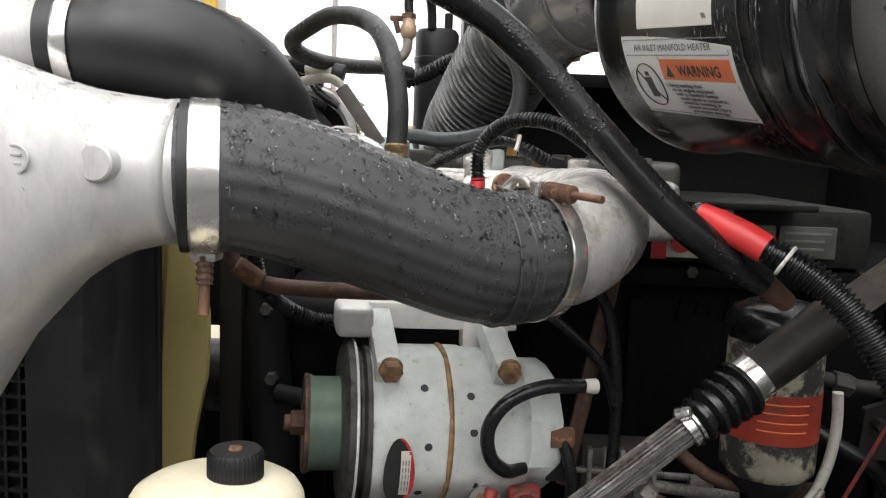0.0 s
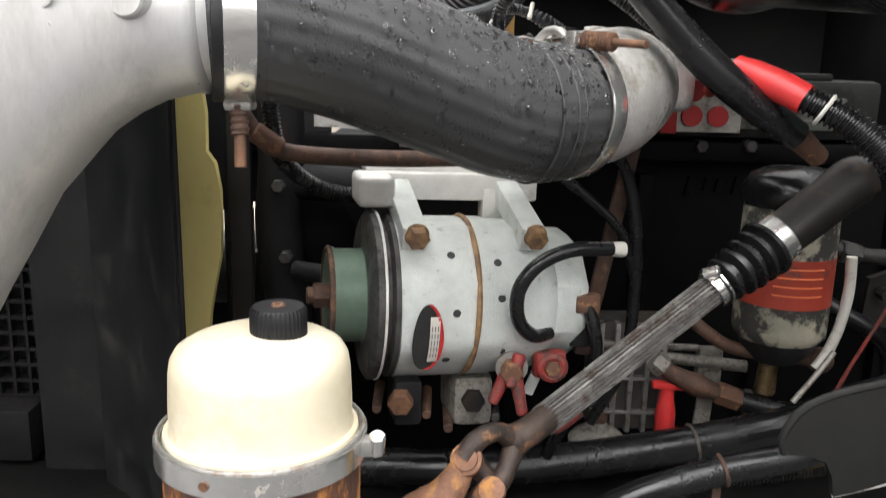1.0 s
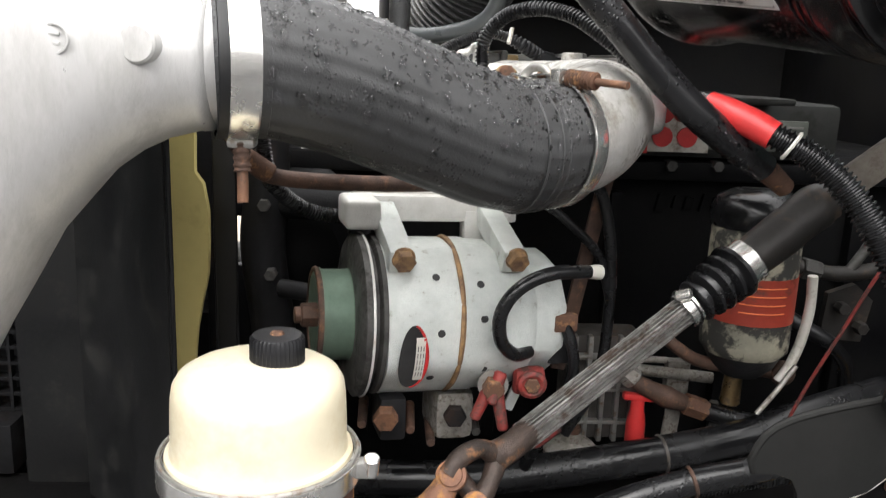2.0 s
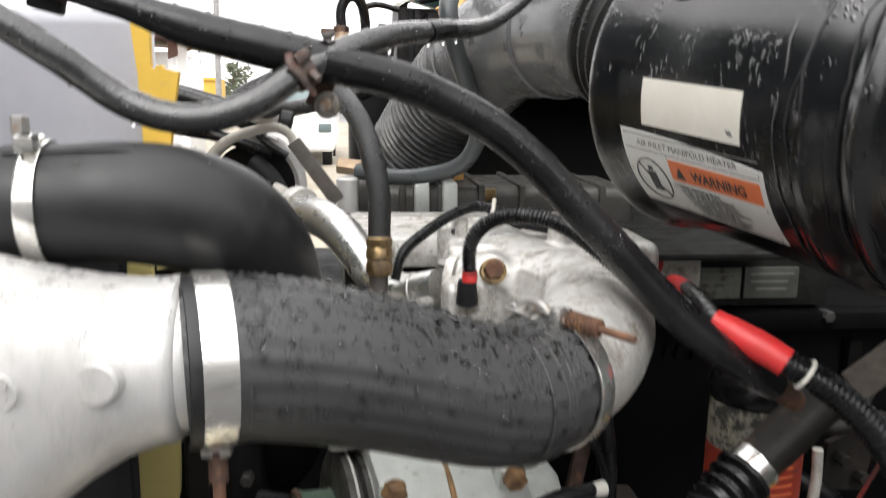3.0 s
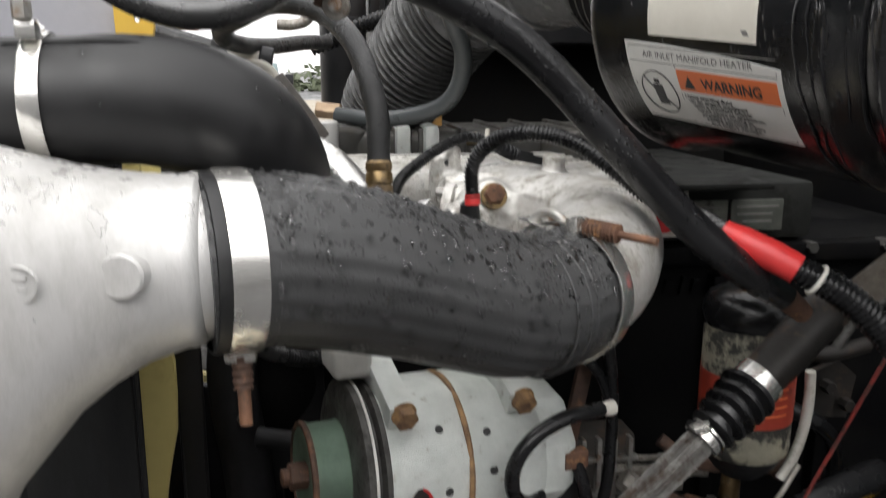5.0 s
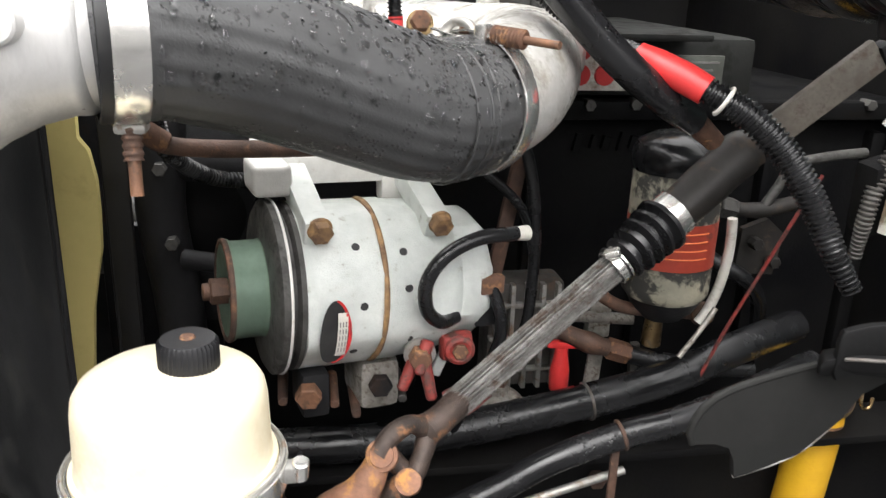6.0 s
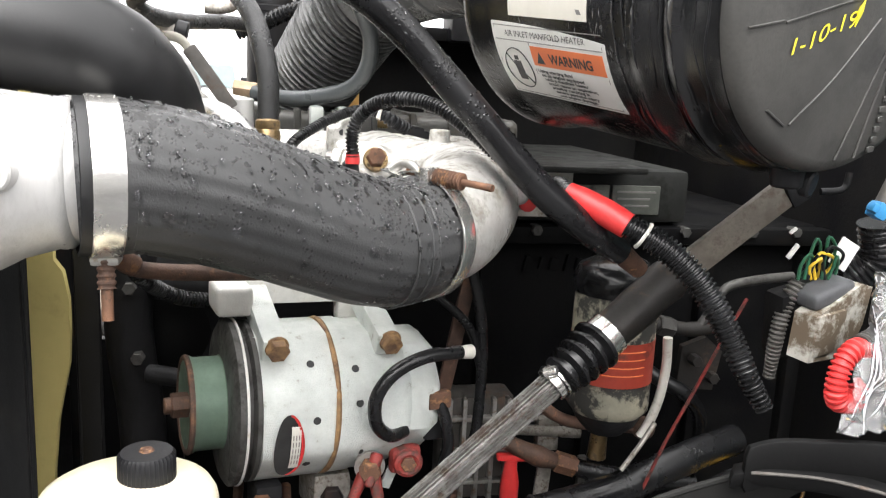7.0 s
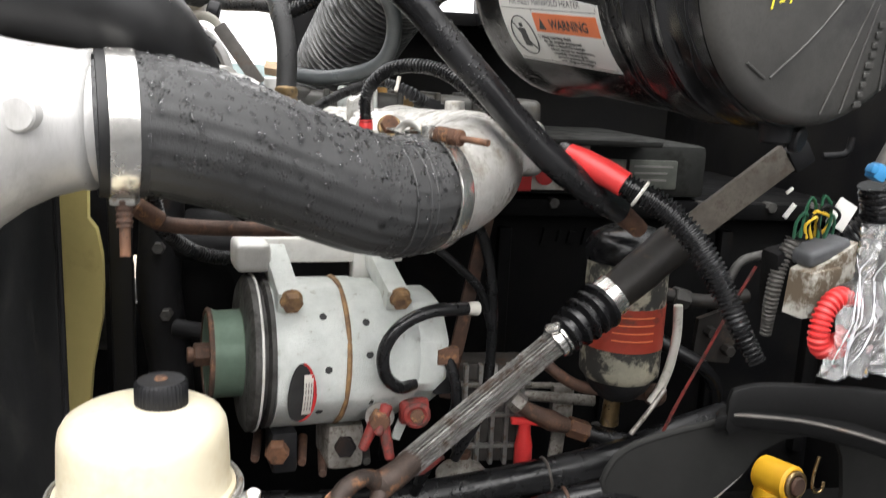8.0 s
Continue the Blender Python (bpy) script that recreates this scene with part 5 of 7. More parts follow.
for (h0, d0), (h1, d1) in zip(left, right):
    panel_rows.append([on_alt(h0, d0, 0.0908), on_alt(h1, d1, 0.0908), on_alt(h1, d1, 0.0917), on_alt(h0, d0, 0.0917)])
wh.rings(panel_rows)
part("white_panel", wh, OFFWHITE, decal)
for k in range(3):
    hh = -0.047 + 0.003 * k
    tb_ = Shape()
    for d in range(-5, -30, -5):
        q4 = ((hh, d), (hh + 0.0011, d), (hh + 0.0011, d - 3.6), (hh, d - 3.6))
        tb_.rings([[on_alt(h, e, 0.0916) for h, e in q4], [on_alt(h, e, 0.0920) for h, e in q4]])
    part("text_bar", tb_, INK_GREY, decal)

brk = thing("alternator_bracket", (-0.02, 0.9, 1.4), "whitish cast aluminium alternator bracket with rusty bolts", "bracket")
YV = Vector((-SIDE.x, -SIDE.y, 0)) if SIDE.y < 0 else Vector((SIDE.x, SIDE.y, 0))
MA = Matrix((AA, YV, Vector((0, 0, 1)))).transposed()
part("beam", Shape().box(A0 + AA * -0.005 + Vector((0, 0.045, 0.113)), (0.195, 0.022, 0.030), MA, 0.004), BRACKET, brk)
part("beam_drop", Shape().box(A0 + AA * 0.055 + Vector((0, 0.043, 0.094)), (0.055, 0.022, 0.036), MA, 0.004), BRACKET, brk)
part("top_plate", Shape().box(A0 + AA * -0.02 + Vector((0, 0.075, 0.131)), (0.18, 0.05, 0.010), MA, 0.003), BRACKET, brk)
part("end_block", Shape().box(A0 + AA * -0.094 + Vector((0, 0.022, 0.112)), (0.040, 0.055, 0.034), MA, 0.008, 3), BRACKET, brk)
for h in (-0.058, 0.067):
    arm = part("arm", Shape().box(A0 + AA * h + Vector((0, -0.008, 0.093)), (0.026, 0.115, 0.026), MA @ Euler((radians(20), 0, 0)).to_matrix(), 0.003), ALT, brk)
    p = A0 + AA * h - YV * 0.062 + Vector((0, 0, 0.078))
    dv = (-YV - Vector((0, 0, 0.33))).normalized()
    part("bolt_washer", Shape().lathe([(0.0130, 0), (0.0130, 0.0015), (0.0118, 0.003)], p - dv * 0.001, dv, 24), SEAM_RUST, arm, "rusty flange washer")
    part("bolt", Shape().lathe([(0.0122, 0.002), (0.0122, 0.0095), (0.0108, 0.0115), (0.0, 0.0120)], p, dv, 6, True, False), SEAM_RUST, arm, "rusty hexagon bolt")
part("lower_lug", Shape().box(A0 + AA * -0.055 + Vector((0, -0.03, -0.105)), (0.03, 0.05, 0.05), MA, 0.006), CAVITY, brk)
part("lower_bolt", Shape().hexagon(A0 + AA * -0.058 + Vector((0, -0.055, -0.098)), A0 + AA * -0.058 + Vector((0, -0.07, -0.1)), 0.0135), COPPER, brk)
for h, dy, dz, m in ((-0.085, -0.02, -0.115, RUST_DARK), (-0.030, -0.035, -0.118, RUST), (-0.005, -0.025, -0.140, RUST_DARK), (0.050, -0.015, -0.135, FLANGE)):
    part("stud", Shape().rod(A0 + AA * h + Vector((0, dy + 0.05, dz)), A0 + AA * h + Vector((0, dy - 0.012, dz - 0.004)), 0.0060, 0.0052, 12, 0.001), m, brk, "rusty stud end")
part("lower_foot", Shape().box(A0 + AA * 0.016 + Vector((0, 0.008, -0.118)), (0.048, 0.07, 0.060), MA, 0.012), FLANGE_PALE, brk)
part("foot_bolt", Shape().hexagon(A0 + AA * 0.022 + Vector((0, -0.036, -0.11)), A0 + AA * 0.022 + Vector((0, -0.048, -0.11)), 0.013), CAVITY, brk)

aw = thing("alternator_cable", on_alt(0.07, -10, 0.1), "black cable looping across the alternator to a red lug", "cable")
part("cable", Shape().tube([(0.094, 0.826, 1.276), (0.076, 0.809, 1.278), (0.058, 0.793, 1.299), (0.055, 0.781, 1.333), (0.073, 0.781, 1.360), (0.107, 0.792, 1.373), (0.150, 0.812, 1.371)], 0.0074, 16, 0.004), RUBBER, aw)
part("tape_end", Shape().tube([(0.142, 0.810, 1.371), (0.164, 0.819, 1.369)], [0.0065, 0.008], 12, 0.004), OFFWHITE, aw, "white tape on the cable end")
part("bracket_tab", Shape().box(on_alt(0.078, -52, 0.094), (0.012, 0.006, 0.055), (10, 18, 0), bevel=0.002), ALT, aw)
tb = thing("terminal_lugs", (0.06, 0.83, 1.24), "red rubber-booted cable lugs on rusty terminals", "terminals")
for c, d in (((0.066, 0.812, 1.268), (0.055, 0.80, 1.235)), ((0.062, 0.808, 1.245), (0.070, 0.800, 1.205)), ((0.052, 0.812, 1.245), (0.038, 0.806, 1.215))):
    part("lug", Shape().rod(c, d, 0.0072, 0.0060, 14, 0.002), RED_OLD, tb)
part("terminal_bolt", Shape().hexagon((0.058, 0.815, 1.252), (0.057, 0.798, 1.25), 0.012), RUST, tb)
part("washer", Shape().rod((0.058, 0.818, 1.252), (0.058, 0.813, 1.252), 0.017, segs=20), ZINC, tb)
part("stud_plate", Shape().box((0.100, 0.835, 1.250), (0.036, 0.016, 0.030), (0, 0, 13), bevel=0.006), RED_OLD, tb)
part("stud_ring", Shape().torus((0.102, 0.822, 1.250), (0, 1, 0), 0.012, 0.005, 20, 8), RED_OLD, tb)
part("stud", Shape().hexagon((0.102, 0.83, 1.250), (0.102, 0.815, 1.250), 0.009), RUST, tb)
part("terminal_block", Shape().box((0.135, 0.87, 1.285), (0.03, 0.04, 0.045), (0, 0, 13), bevel=0.005), CAVITY, tb)
part("rust_patch", Shape().box((0.138, 0.845, 1.315), (0.028, 0.014, 0.02), (0, 0, 13), bevel=0.003), RUST, tb)
part("black_lead", Shape().tube([(0.140, 0.845, 1.312), (0.148, 0.84, 1.285), (0.150, 0.84, 1.25), (0.13, 0.85, 1.19), (0.11, 0.88, 1.12)], 0.007, 12), RUBBER, tb)
part("red_lead", Shape().tube([(0.085, 0.80, 1.215), (0.10, 0.79, 1.195), (0.13, 0.80, 1.21)], 0.006, 10), RED_OLD, tb)
resize(tb, 1.0, (0, 0, 0), (-0.003, 0.0, -0.011))

# ---- power steering reservoir ----
RX, RY = -0.161, 0.600
res = thing("fluid_reservoir", (RX, RY, 1.10), "cream plastic fluid reservoir on a rusty can", "reservoir")
part("lid", Shape().lathe([(0.0660, 1.316), (0.0655, 1.319), (0.0625, 1.3205), (0.0614, 1.3235), (0.0612, 1.340), (0.0603, 1.360), (0.0590, 1.3685), (0.0555, 1.3745), (0.049, 1.3785), (0.038, 1.3825), (0.024, 1.385), (0.0, 1.386)], (RX, RY, 0), (0, 0, 1), 60, True, False), CREAM, res, "domed cream plastic lid")
cp = Shape()
rings = []
for r, h in ((0.0175, 1.380), (0.0180, 1.382), (0.0180, 1.4005), (0.0168, 1.403), (0.0, 1.4035)):
    rings.append([Vector((RX + 0.0125 + (r + (0.0011 if j % 2 and 0.0175 < r else 0)) * math.cos(2 * math.pi * j / 80), RY + (r + (0.0011 if j % 2 and 0.0175 < r else 0)) * math.sin(2 * math.pi * j / 80), h)) for j in range(80)])
cp.rings(rings, True, False)
cc = part("cap", cp, BLACK, res, "ribbed black screw cap")
part("cap_dirt", Shape().lathe([(0.0055, 1.4030), (0.004, 1.4048), (0.0, 1.4052)], (RX + 0.0125, RY, 0), (0, 0, 1), 12, False, False), RUST, cc)
bd = part("band", Shape().lathe([(0.0700, 1.299), (0.0718, 1.300), (0.0720, 1.302), (0.0716, 1.308), (0.0720, 1.314), (0.0718, 1.316), (0.0665, 1.317)], (RX, RY, 0), (0, 0, 1), 64, False, False), STEEL, res, "shiny band clamp")
part("rim_wire", Shape().torus((RX, RY, 1.3175), (0, 0, 1), 0.0695, 0.0014, 60, 6), ZINC, bd)
part("band_bolt", Shape().rod((RX + 0.079, RY - 0.012, 1.304), (RX + 0.080, RY - 0.016, 1.319), 0.0058, segs=14, bevel=0.001), STEEL, bd)
part("band_strap", Shape().box((RX + 0.073, RY - 0.012, 1.309), (0.012, 0.012, 0.012), bevel=0.002), ZINC, bd)
part("band_hole", Shape().rod((RX - 0.022, RY - 0.0675, 1.308), (RX - 0.0225, RY - 0.0695, 1.308), 0.0032, segs=14), COPPER, bd)
part("can", Shape().lathe([(0.066, 1.075), (0.067, 1.09), (0.067, 1.297), (0.0655, 1.300)], (RX, RY, 0), (0, 0, 1), 56), surface("peeling_rusty_can", (0.14, 0.055, 0.028), (0.065, 0.03, 0.02), 0.55, 0.8, 0.0, 26, 260, 0.7, 0.001, stain=(0.40, 0.165, 0.04), stain_scale=14, stain_at=0.58, stain_soft=0.03, stretch=(1, 1, 0.45)), res, "rusty brown can with orange patches")
resize(res, 1.135, (RX, RY, 1.4035), (RX, RY, 1.3690))
single("reservoir_bracket", Shape().box((RX, RY + 0.16, 0.985), (0.14, 0.44, 0.02), bevel=0.008), CAVITY, "dark steel bracket behind the reservoir can", "bracket")

# ---- radiator, shroud and fan ----
sh = thing("fan_shroud", (-0.34, 1.1, 1.0), "yellow plastic fan shroud edge, shaded tone below and lit tone above", "shroud")
part("upper_plate", Shape().prism([(-0.357, 1.850), (-0.333, 1.848), (-0.3335, 1.780), (-0.329, 1.778), (-0.326, 1.783), (-0.320, 1.784), (-0.318, 1.779), (-0.300, 1.775), (-0.307, 1.732), (-0.313, 1.688), (-0.320, 1.621), (-0.343, 1.621), (-0.347, 1.695), (-0.349, 1.769)], (0, 1.15, 0), (1, 0, 0), (0, 0, 1), -0.014), YELLOW_LIT, sh, "notched yellow upright strip")
EDGE = [(-0.335, 0.98), (-0.298, 0.98), (-0.290, 1.20), (-0.284, 1.262), (-0.277, 1.298), (-0.270, 1.330), (-0.268, 1.370), (-0.268, 1.405), (-0.273, 1.436), (-0.282, 1.449), (-0.281, 1.490), (-0.284, 1.515), (-0.288, 1.62), (-0.312, 1.62), (-0.312, 1.51), (-0.320, 1.365)]
part("edge_plate", Shape().prism(EDGE, (0, 0.914, 0), (1, 0, 0), (0, 0, 1), -0.012), YELLOW, sh)
part("edge_return", Shape().box((-0.320, 0.955, 1.30), (0.012, 0.06, 0.66), bevel=0.003), YELLOW, sh)
part("foot", Shape().prism([(0.0, 0.0), (0.062, 0.012), (0.055, -0.05), (0.048, -0.115), (0.0, -0.12)], (-0.326, 1.10, 1.655), (1, 0, 0), (0, 0, 1), -0.02), YELLOW, sh)
fan = thing("engine_fan", (-0.30, 1.15, 1.2), "yellow plastic engine fan in the shaded tone", "fan")
part("hub", Shape().rod((-0.32, 1.5, 1.15), (-0.25, 1.5, 1.15), 0.09, segs=30, bevel=0.01), CAVITY, fan)
for k in range(5):
    u = radians(20 + 72 * k)
    c = Vector((-0.295, 1.5 + 0.2 * math.cos(u), 1.15 + 0.2 * math.sin(u)))
    part("blade", Shape().box(c, (0.015, 0.28, 0.09), (math.degrees(u), 0, 18), bevel=0.004), YELLOW, fan)
rp = thing("shroud_panel", (-0.42, 1.05, 1.0), "black moulded panel between radiator and fan shroud", "panel")
part("panel", Shape().box((-0.452, 1.12, 1.33), (0.164, 0.24, 0.70), bevel=0.012), PANEL, rp)
part("seam", Shape().tube([(-0.385, 0.998, 1.0), (-0.384, 0.998, 1.3), (-0.386, 0.998, 1.66)], 0.004, 8, 0.05), BLACK, rp)
part("front_wing", Shape().prism([(-0.44, 1.0), (-0.366, 1.0), (-0.306, 0.868), (-0.2785, 0.798), (-0.284, 0.792), (-0.302, 0.800), (-0.38, 0.92), (-0.44, 0.97)], (0, 0, 0.985), (1, 0, 0), (0, 1, 0), 0.675), PANEL, rp)
part("lip", Shape().tube([(-0.2800, 0.795, 0.99), (-0.2795, 0.795, 1.3), (-0.2800, 0.795, 1.655)], 0.0028, 8, 0.05), BLACK, rp)
rad = thing("radiator", (-0.55, 1.05, 0.95), "black radiator core with fin rows and side slots", "radiator")
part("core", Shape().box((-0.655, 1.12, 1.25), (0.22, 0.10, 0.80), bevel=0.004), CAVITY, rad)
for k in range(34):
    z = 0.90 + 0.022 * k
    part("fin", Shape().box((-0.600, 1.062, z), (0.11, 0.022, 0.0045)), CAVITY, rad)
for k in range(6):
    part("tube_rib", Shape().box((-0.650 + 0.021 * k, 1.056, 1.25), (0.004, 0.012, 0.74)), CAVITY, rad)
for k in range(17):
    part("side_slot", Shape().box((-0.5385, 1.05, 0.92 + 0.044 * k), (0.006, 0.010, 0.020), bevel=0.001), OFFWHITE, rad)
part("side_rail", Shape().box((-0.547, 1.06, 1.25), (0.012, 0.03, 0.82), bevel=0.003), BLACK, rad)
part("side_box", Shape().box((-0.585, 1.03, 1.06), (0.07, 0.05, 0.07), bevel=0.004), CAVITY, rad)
tk = thing("radiator_tank", (-0.6, 1.15, 1.6), "pale grey plastic radiator tank panel with a seam", "radiator tank")
part("panel", Shape().box((-0.618, 1.26, 1.70), (0.52, 0.08, 0.31), bevel=0.02, segs=3), PALE, tk)
part("upper_panel", Shape().box((-0.625, 1.262, 1.822), (0.50, 0.07, 0.055), bevel=0.012, segs=3), PALE, tk)
part("black_gusset", Shape().prism([(0, 0), (0.05, 0), (0.02, 0.05), (0.0, 0.055)], (-0.47, 1.10, 1.60), (1, 0, 0), (0, 0, 1), -0.015), BLACK, tk)

# ---- belt, pulleys and small pipes behind the charge hose ----
bl = thing("fan_belt", (-0.269, 1.016, 1.0), "broad dark drive belt running down to the pulleys", "belt")
part("belt", Shape().box((-0.2690, 1.016, 1.30), (0.0275, 0.008, 0.62), (1, 0, 0), bevel=0.002), MATT, bl)
for dx in (-0.0128, 0.0128):
    part("edge_cord", Shape().rod((-0.2690 + dx, 1.0165, 0.99), (-0.2690 + dx, 1.0115, 1.61), 0.0022, segs=8), BLACK, bl)
idl = thing("idler_pulley", (-0.14, 0.9, 1.3), "rusty idler pulley on a stub shaft", "pulley")
part("shaft", Shape().rod((-0.19, 0.93, 1.312), (-0.13, 0.91, 1.310), 0.0115, 0.010, 20, 0.002), CAVITY, idl)
part("arm", Shape().tube([(-0.214, 1.0, 1.52), (-0.215, 1.0, 1.42), (-0.220, 1.0, 1.36), (-0.217, 1.0, 1.31), (-0.209, 1.0, 1.25), (-0.205, 1.0, 1.18), (-0.204, 1.0, 1.05)], 0.028, 20), CAVITY, idl)
for x, z in ((-0.2135, 1.404), (-0.206, 1.318)):
    part("bolt", Shape().hexagon((x, 0.977, z), (x, 0.962, z), 0.008), FLANGE, idl)
fb = thing("fan_support", (-0.33, 1.15, 1.2), "dark grimy fan support bracket behind the belt, with an added backing panel", "bracket")
part("header", Shape().box((-0.353, 1.152, 1.476), (0.136, 0.03, 0.268), bevel=0.006), CAVITY, fb)
part("post", Shape().box((-0.303, 1.152, 1.16), (0.038, 0.03, 0.370), bevel=0.005), CAVITY, fb)
part("inner_plate", Shape().box((-0.245, 1.205, 1.4575), (0.132, 0.02, 0.225), bevel=0.004), CAVITY, fb)
part("lower_stay", Shape().box((-0.275, 1.205, 1.085), (0.062, 0.02, 0.372), bevel=0.004), CAVITY, fb)
part("hub_shaft", Shape().rod((-0.45, 1.365, 1.205), (-0.19, 1.365, 1.205), 0.062, segs=32, bevel=0.004), FLANGE, fb, "dull grey fan hub")
# Added dark panel that fills the view under the hub.
part("lower_plate", Shape().box((-0.33, 1.41, 1.00), (0.30, 0.03, 0.40), bevel=0.005), CAVITY, fb)
wp = thing("water_pump", (-0.12, 1.05, 1.35), "black water pump housing with a pipe stub", "pump")
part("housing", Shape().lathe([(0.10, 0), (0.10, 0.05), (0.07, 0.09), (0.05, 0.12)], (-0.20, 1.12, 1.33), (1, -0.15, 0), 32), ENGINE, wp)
part("stub", Shape().rod((-0.20, 1.0, 1.405), (-0.08, 1.0, 1.400), 0.022, segs=20, bevel=0.003), CAVITY, wp)
part("shield", Shape().box((-0.16, 1.06, 1.30), (0.09, 0.05, 0.22), bevel=0.01), CAVITY, wp)
cu = thing("copper_pipe", (-0.12, 0.85, 1.47), "rust-brown steel pipe behind the charge hose", "pipe")
part("pipe", Shape().tube([(-0.220, 0.800, 1.505), (-0.199, 0.808, 1.474), (-0.171, 0.817, 1.460), (-0.081, 0.830, 1.455), (0.011, 0.845, 1.456), (0.091, 0.865, 1.459)], 0.0085, 14), RUST_DARK, cu)
part("elbow", Shape().rod((-0.206, 0.804, 1.482), (-0.181, 0.812, 1.464), 0.0105, 0.010, 14, 0.002), RUST, cu)
ll = thing("small_loom", (-0.15, 0.9, 1.44), "thin black corrugated loom behind the belt", "loom", "looms")
part("loom", Shape().tube([(-0.195, 0.820, 1.530), (-0.188, 0.827, 1.466), (-0.178, 0.855, 1.439), (-0.156, 0.891, 1.415), (-0.124, 0.909, 1.405), (-0.082, 0.926, 1.403)], 0.0078, 14, wave=(0.0042, 0.002)), LOOM, ll)
bk = thing("torn_gasket", (-0.14, 0.93, 1.48), "dirty pale cast lug behind the pipe", "lug")
part("lug", Shape().prism([(0, 0), (0.05, -0.002), (0.03, 0.02), (0.01, 0.045), (0.0, 0.05)], (-0.165, 0.93, 1.478), (1, 0, 0), (0, 0, 1), -0.02), CAST_DULL, bk)
wb = thing("black_cable", (0.2, 0.93, 1.35), "thin black cables hanging beside the block", "cable")
part("cable", Shape().tube([(0.16, 0.92, 1.47), (0.190, 0.93, 1.43), (0.205, 0.93, 1.36), (0.208, 0.93, 1.28), (0.20, 0.93, 1.2), (0.17, 0.95, 1.12)], 0.007, 12), RUBBER, wb)
part("cable", Shape().tube([(0.10, 0.92, 1.44), (0.15, 0.925, 1.40), (0.19, 0.93, 1.36), (0.21, 0.93, 1.30)], 0.006, 12), RUBBER, wb)
rs = thing("rusty_stay", (0.17, 0.95, 1.3), "rusty brown flat stay beside the alternator", "bracket")
part("stay", Shape().box((0.178, 0.955, 1.34), (0.018, 0.01, 0.27), (0, 10, 0), bevel=0.002), RUST_DARK, rs)

# ---- steering shaft ----
P0, P1, P2, P3 = Vector((0.060, 0.770, 1.180)), Vector((0.262, 0.810, 1.336)), Vector((0.322, 0.834, 1.375)), Vector((0.415, 0.868, 1.437))
ss = thing("steering_shaft", P0, "splined steel steering shaft with a black rubber boot", "steering shaft")
dS = (P1 - P0).normalized()
qs = dS.to_track_quat("Z", "Y").to_matrix()
spl = []
L = (P1 - P0).length
for h in (0.03, 0.032, L):
    spl.append([P0 + qs @ Vector(((0.0159 - (0.0032 if j % 4 in (0, 1) else 0)) * math.cos(2 * math.pi * j / 88), (0.0159 - (0.0032 if j % 4 in (0, 1) else 0)) * math.sin(2 * math.pi * j / 88), h)) for j in range(88)])
part("splined_rod", Shape().rings(spl), SHAFT, ss)
part("boot", Shape().tube([P1 - dS * 0.004, P1.lerp(P2, 0.5), P2], [0.0180, 0.0245, 0.0275], 36, wave=(0.0140, 0.0092)), RUBBER, ss, "black rubber bellows boot")
part("small_clamp", Shape().lathe([(0.0185, -0.008), (0.0205, -0.007), (0.0205, 0.006), (0.0185, 0.007)], P1 - dS * 0.002, dS, 32, False, False), STEEL, ss, "worm-drive clamp")
part("clamp_screw", Shape().rod(P1 + Vector((-0.020, -0.012, 0.014)), P1 + Vector((-0.008, -0.02, 0.020)), 0.006, segs=10, bevel=0.001), STEEL, ss)
part("large_clamp", Shape().lathe([(0.0240, -0.009), (0.0262, -0.008), (0.0262, 0.009), (0.0240, 0.010)], P2 + dS * 0.006, dS, 36, False, False), STEEL, ss, "bright boot clamp")
part("upper_tube", Shape().tube([P2, P2.lerp(P3, 0.5), P3, (0.435, 0.866, 1.447)], [0.0235, 0.0245, 0.026, 0.020], 28, rough=0.05), COLUMN, ss, "grimy dark upper column")
JOINT = surface("oily_rusted_forging", (0.075, 0.052, 0.042), (0.035, 0.026, 0.022), 0.35, 0.6, 0.4, 45, 320, 0.8, 0.0012, stain=(0.24, 0.11, 0.05), stain_scale=38, stain_at=0.60, stain_soft=0.05)
RUST_BRIGHT = surface("bright_scaly_rust", (0.27, 0.13, 0.075), (0.15, 0.075, 0.05), 0.55, 0.8, 0.1, 45, 320, 0.9, 0.0012, stain=(0.42, 0.20, 0.06), stain_scale=50, stain_at=0.58, stain_soft=0.06)
yk = part("yoke", Shape().tube([P0 + dS * 0.040 - Vector((0, 0.036, -0.026)), (0.068, 0.720, 1.222), (0.053, 0.712, 1.216), (0.047, 0.708, 1.214)], [0.0150, 0.0150, 0.0165, 0.012], 24, 0.004, rough=0.08), JOINT, ss, "dark rusted universal joint yoke")
part("fork", Shape().tube([(0.050, 0.710, 1.220), (0.034, 0.700, 1.231), (0.014, 0.688, 1.226), (0.002, 0.680, 1.212)], [0.010, 0.0095, 0.010, 0.011], 14, 0.004, rough=0.12), JOINT, yk)
part("fork", Shape().tube([(0.054, 0.710, 1.212), (0.046, 0.695, 1.197), (0.038, 0.688, 1.184), (0.028, 0.684, 1.174)], [0.011, 0.0105, 0.011, 0.012], 14, 0.004, rough=0.12), JOINT, yk)
part("cross", Shape().tube([(0.010, 0.695, 1.208), (0.022, 0.692, 1.192), (0.034, 0.690, 1.180)], [0.011, 0.010, 0.010], 14, 0.004, rough=0.1), JOINT, yk)
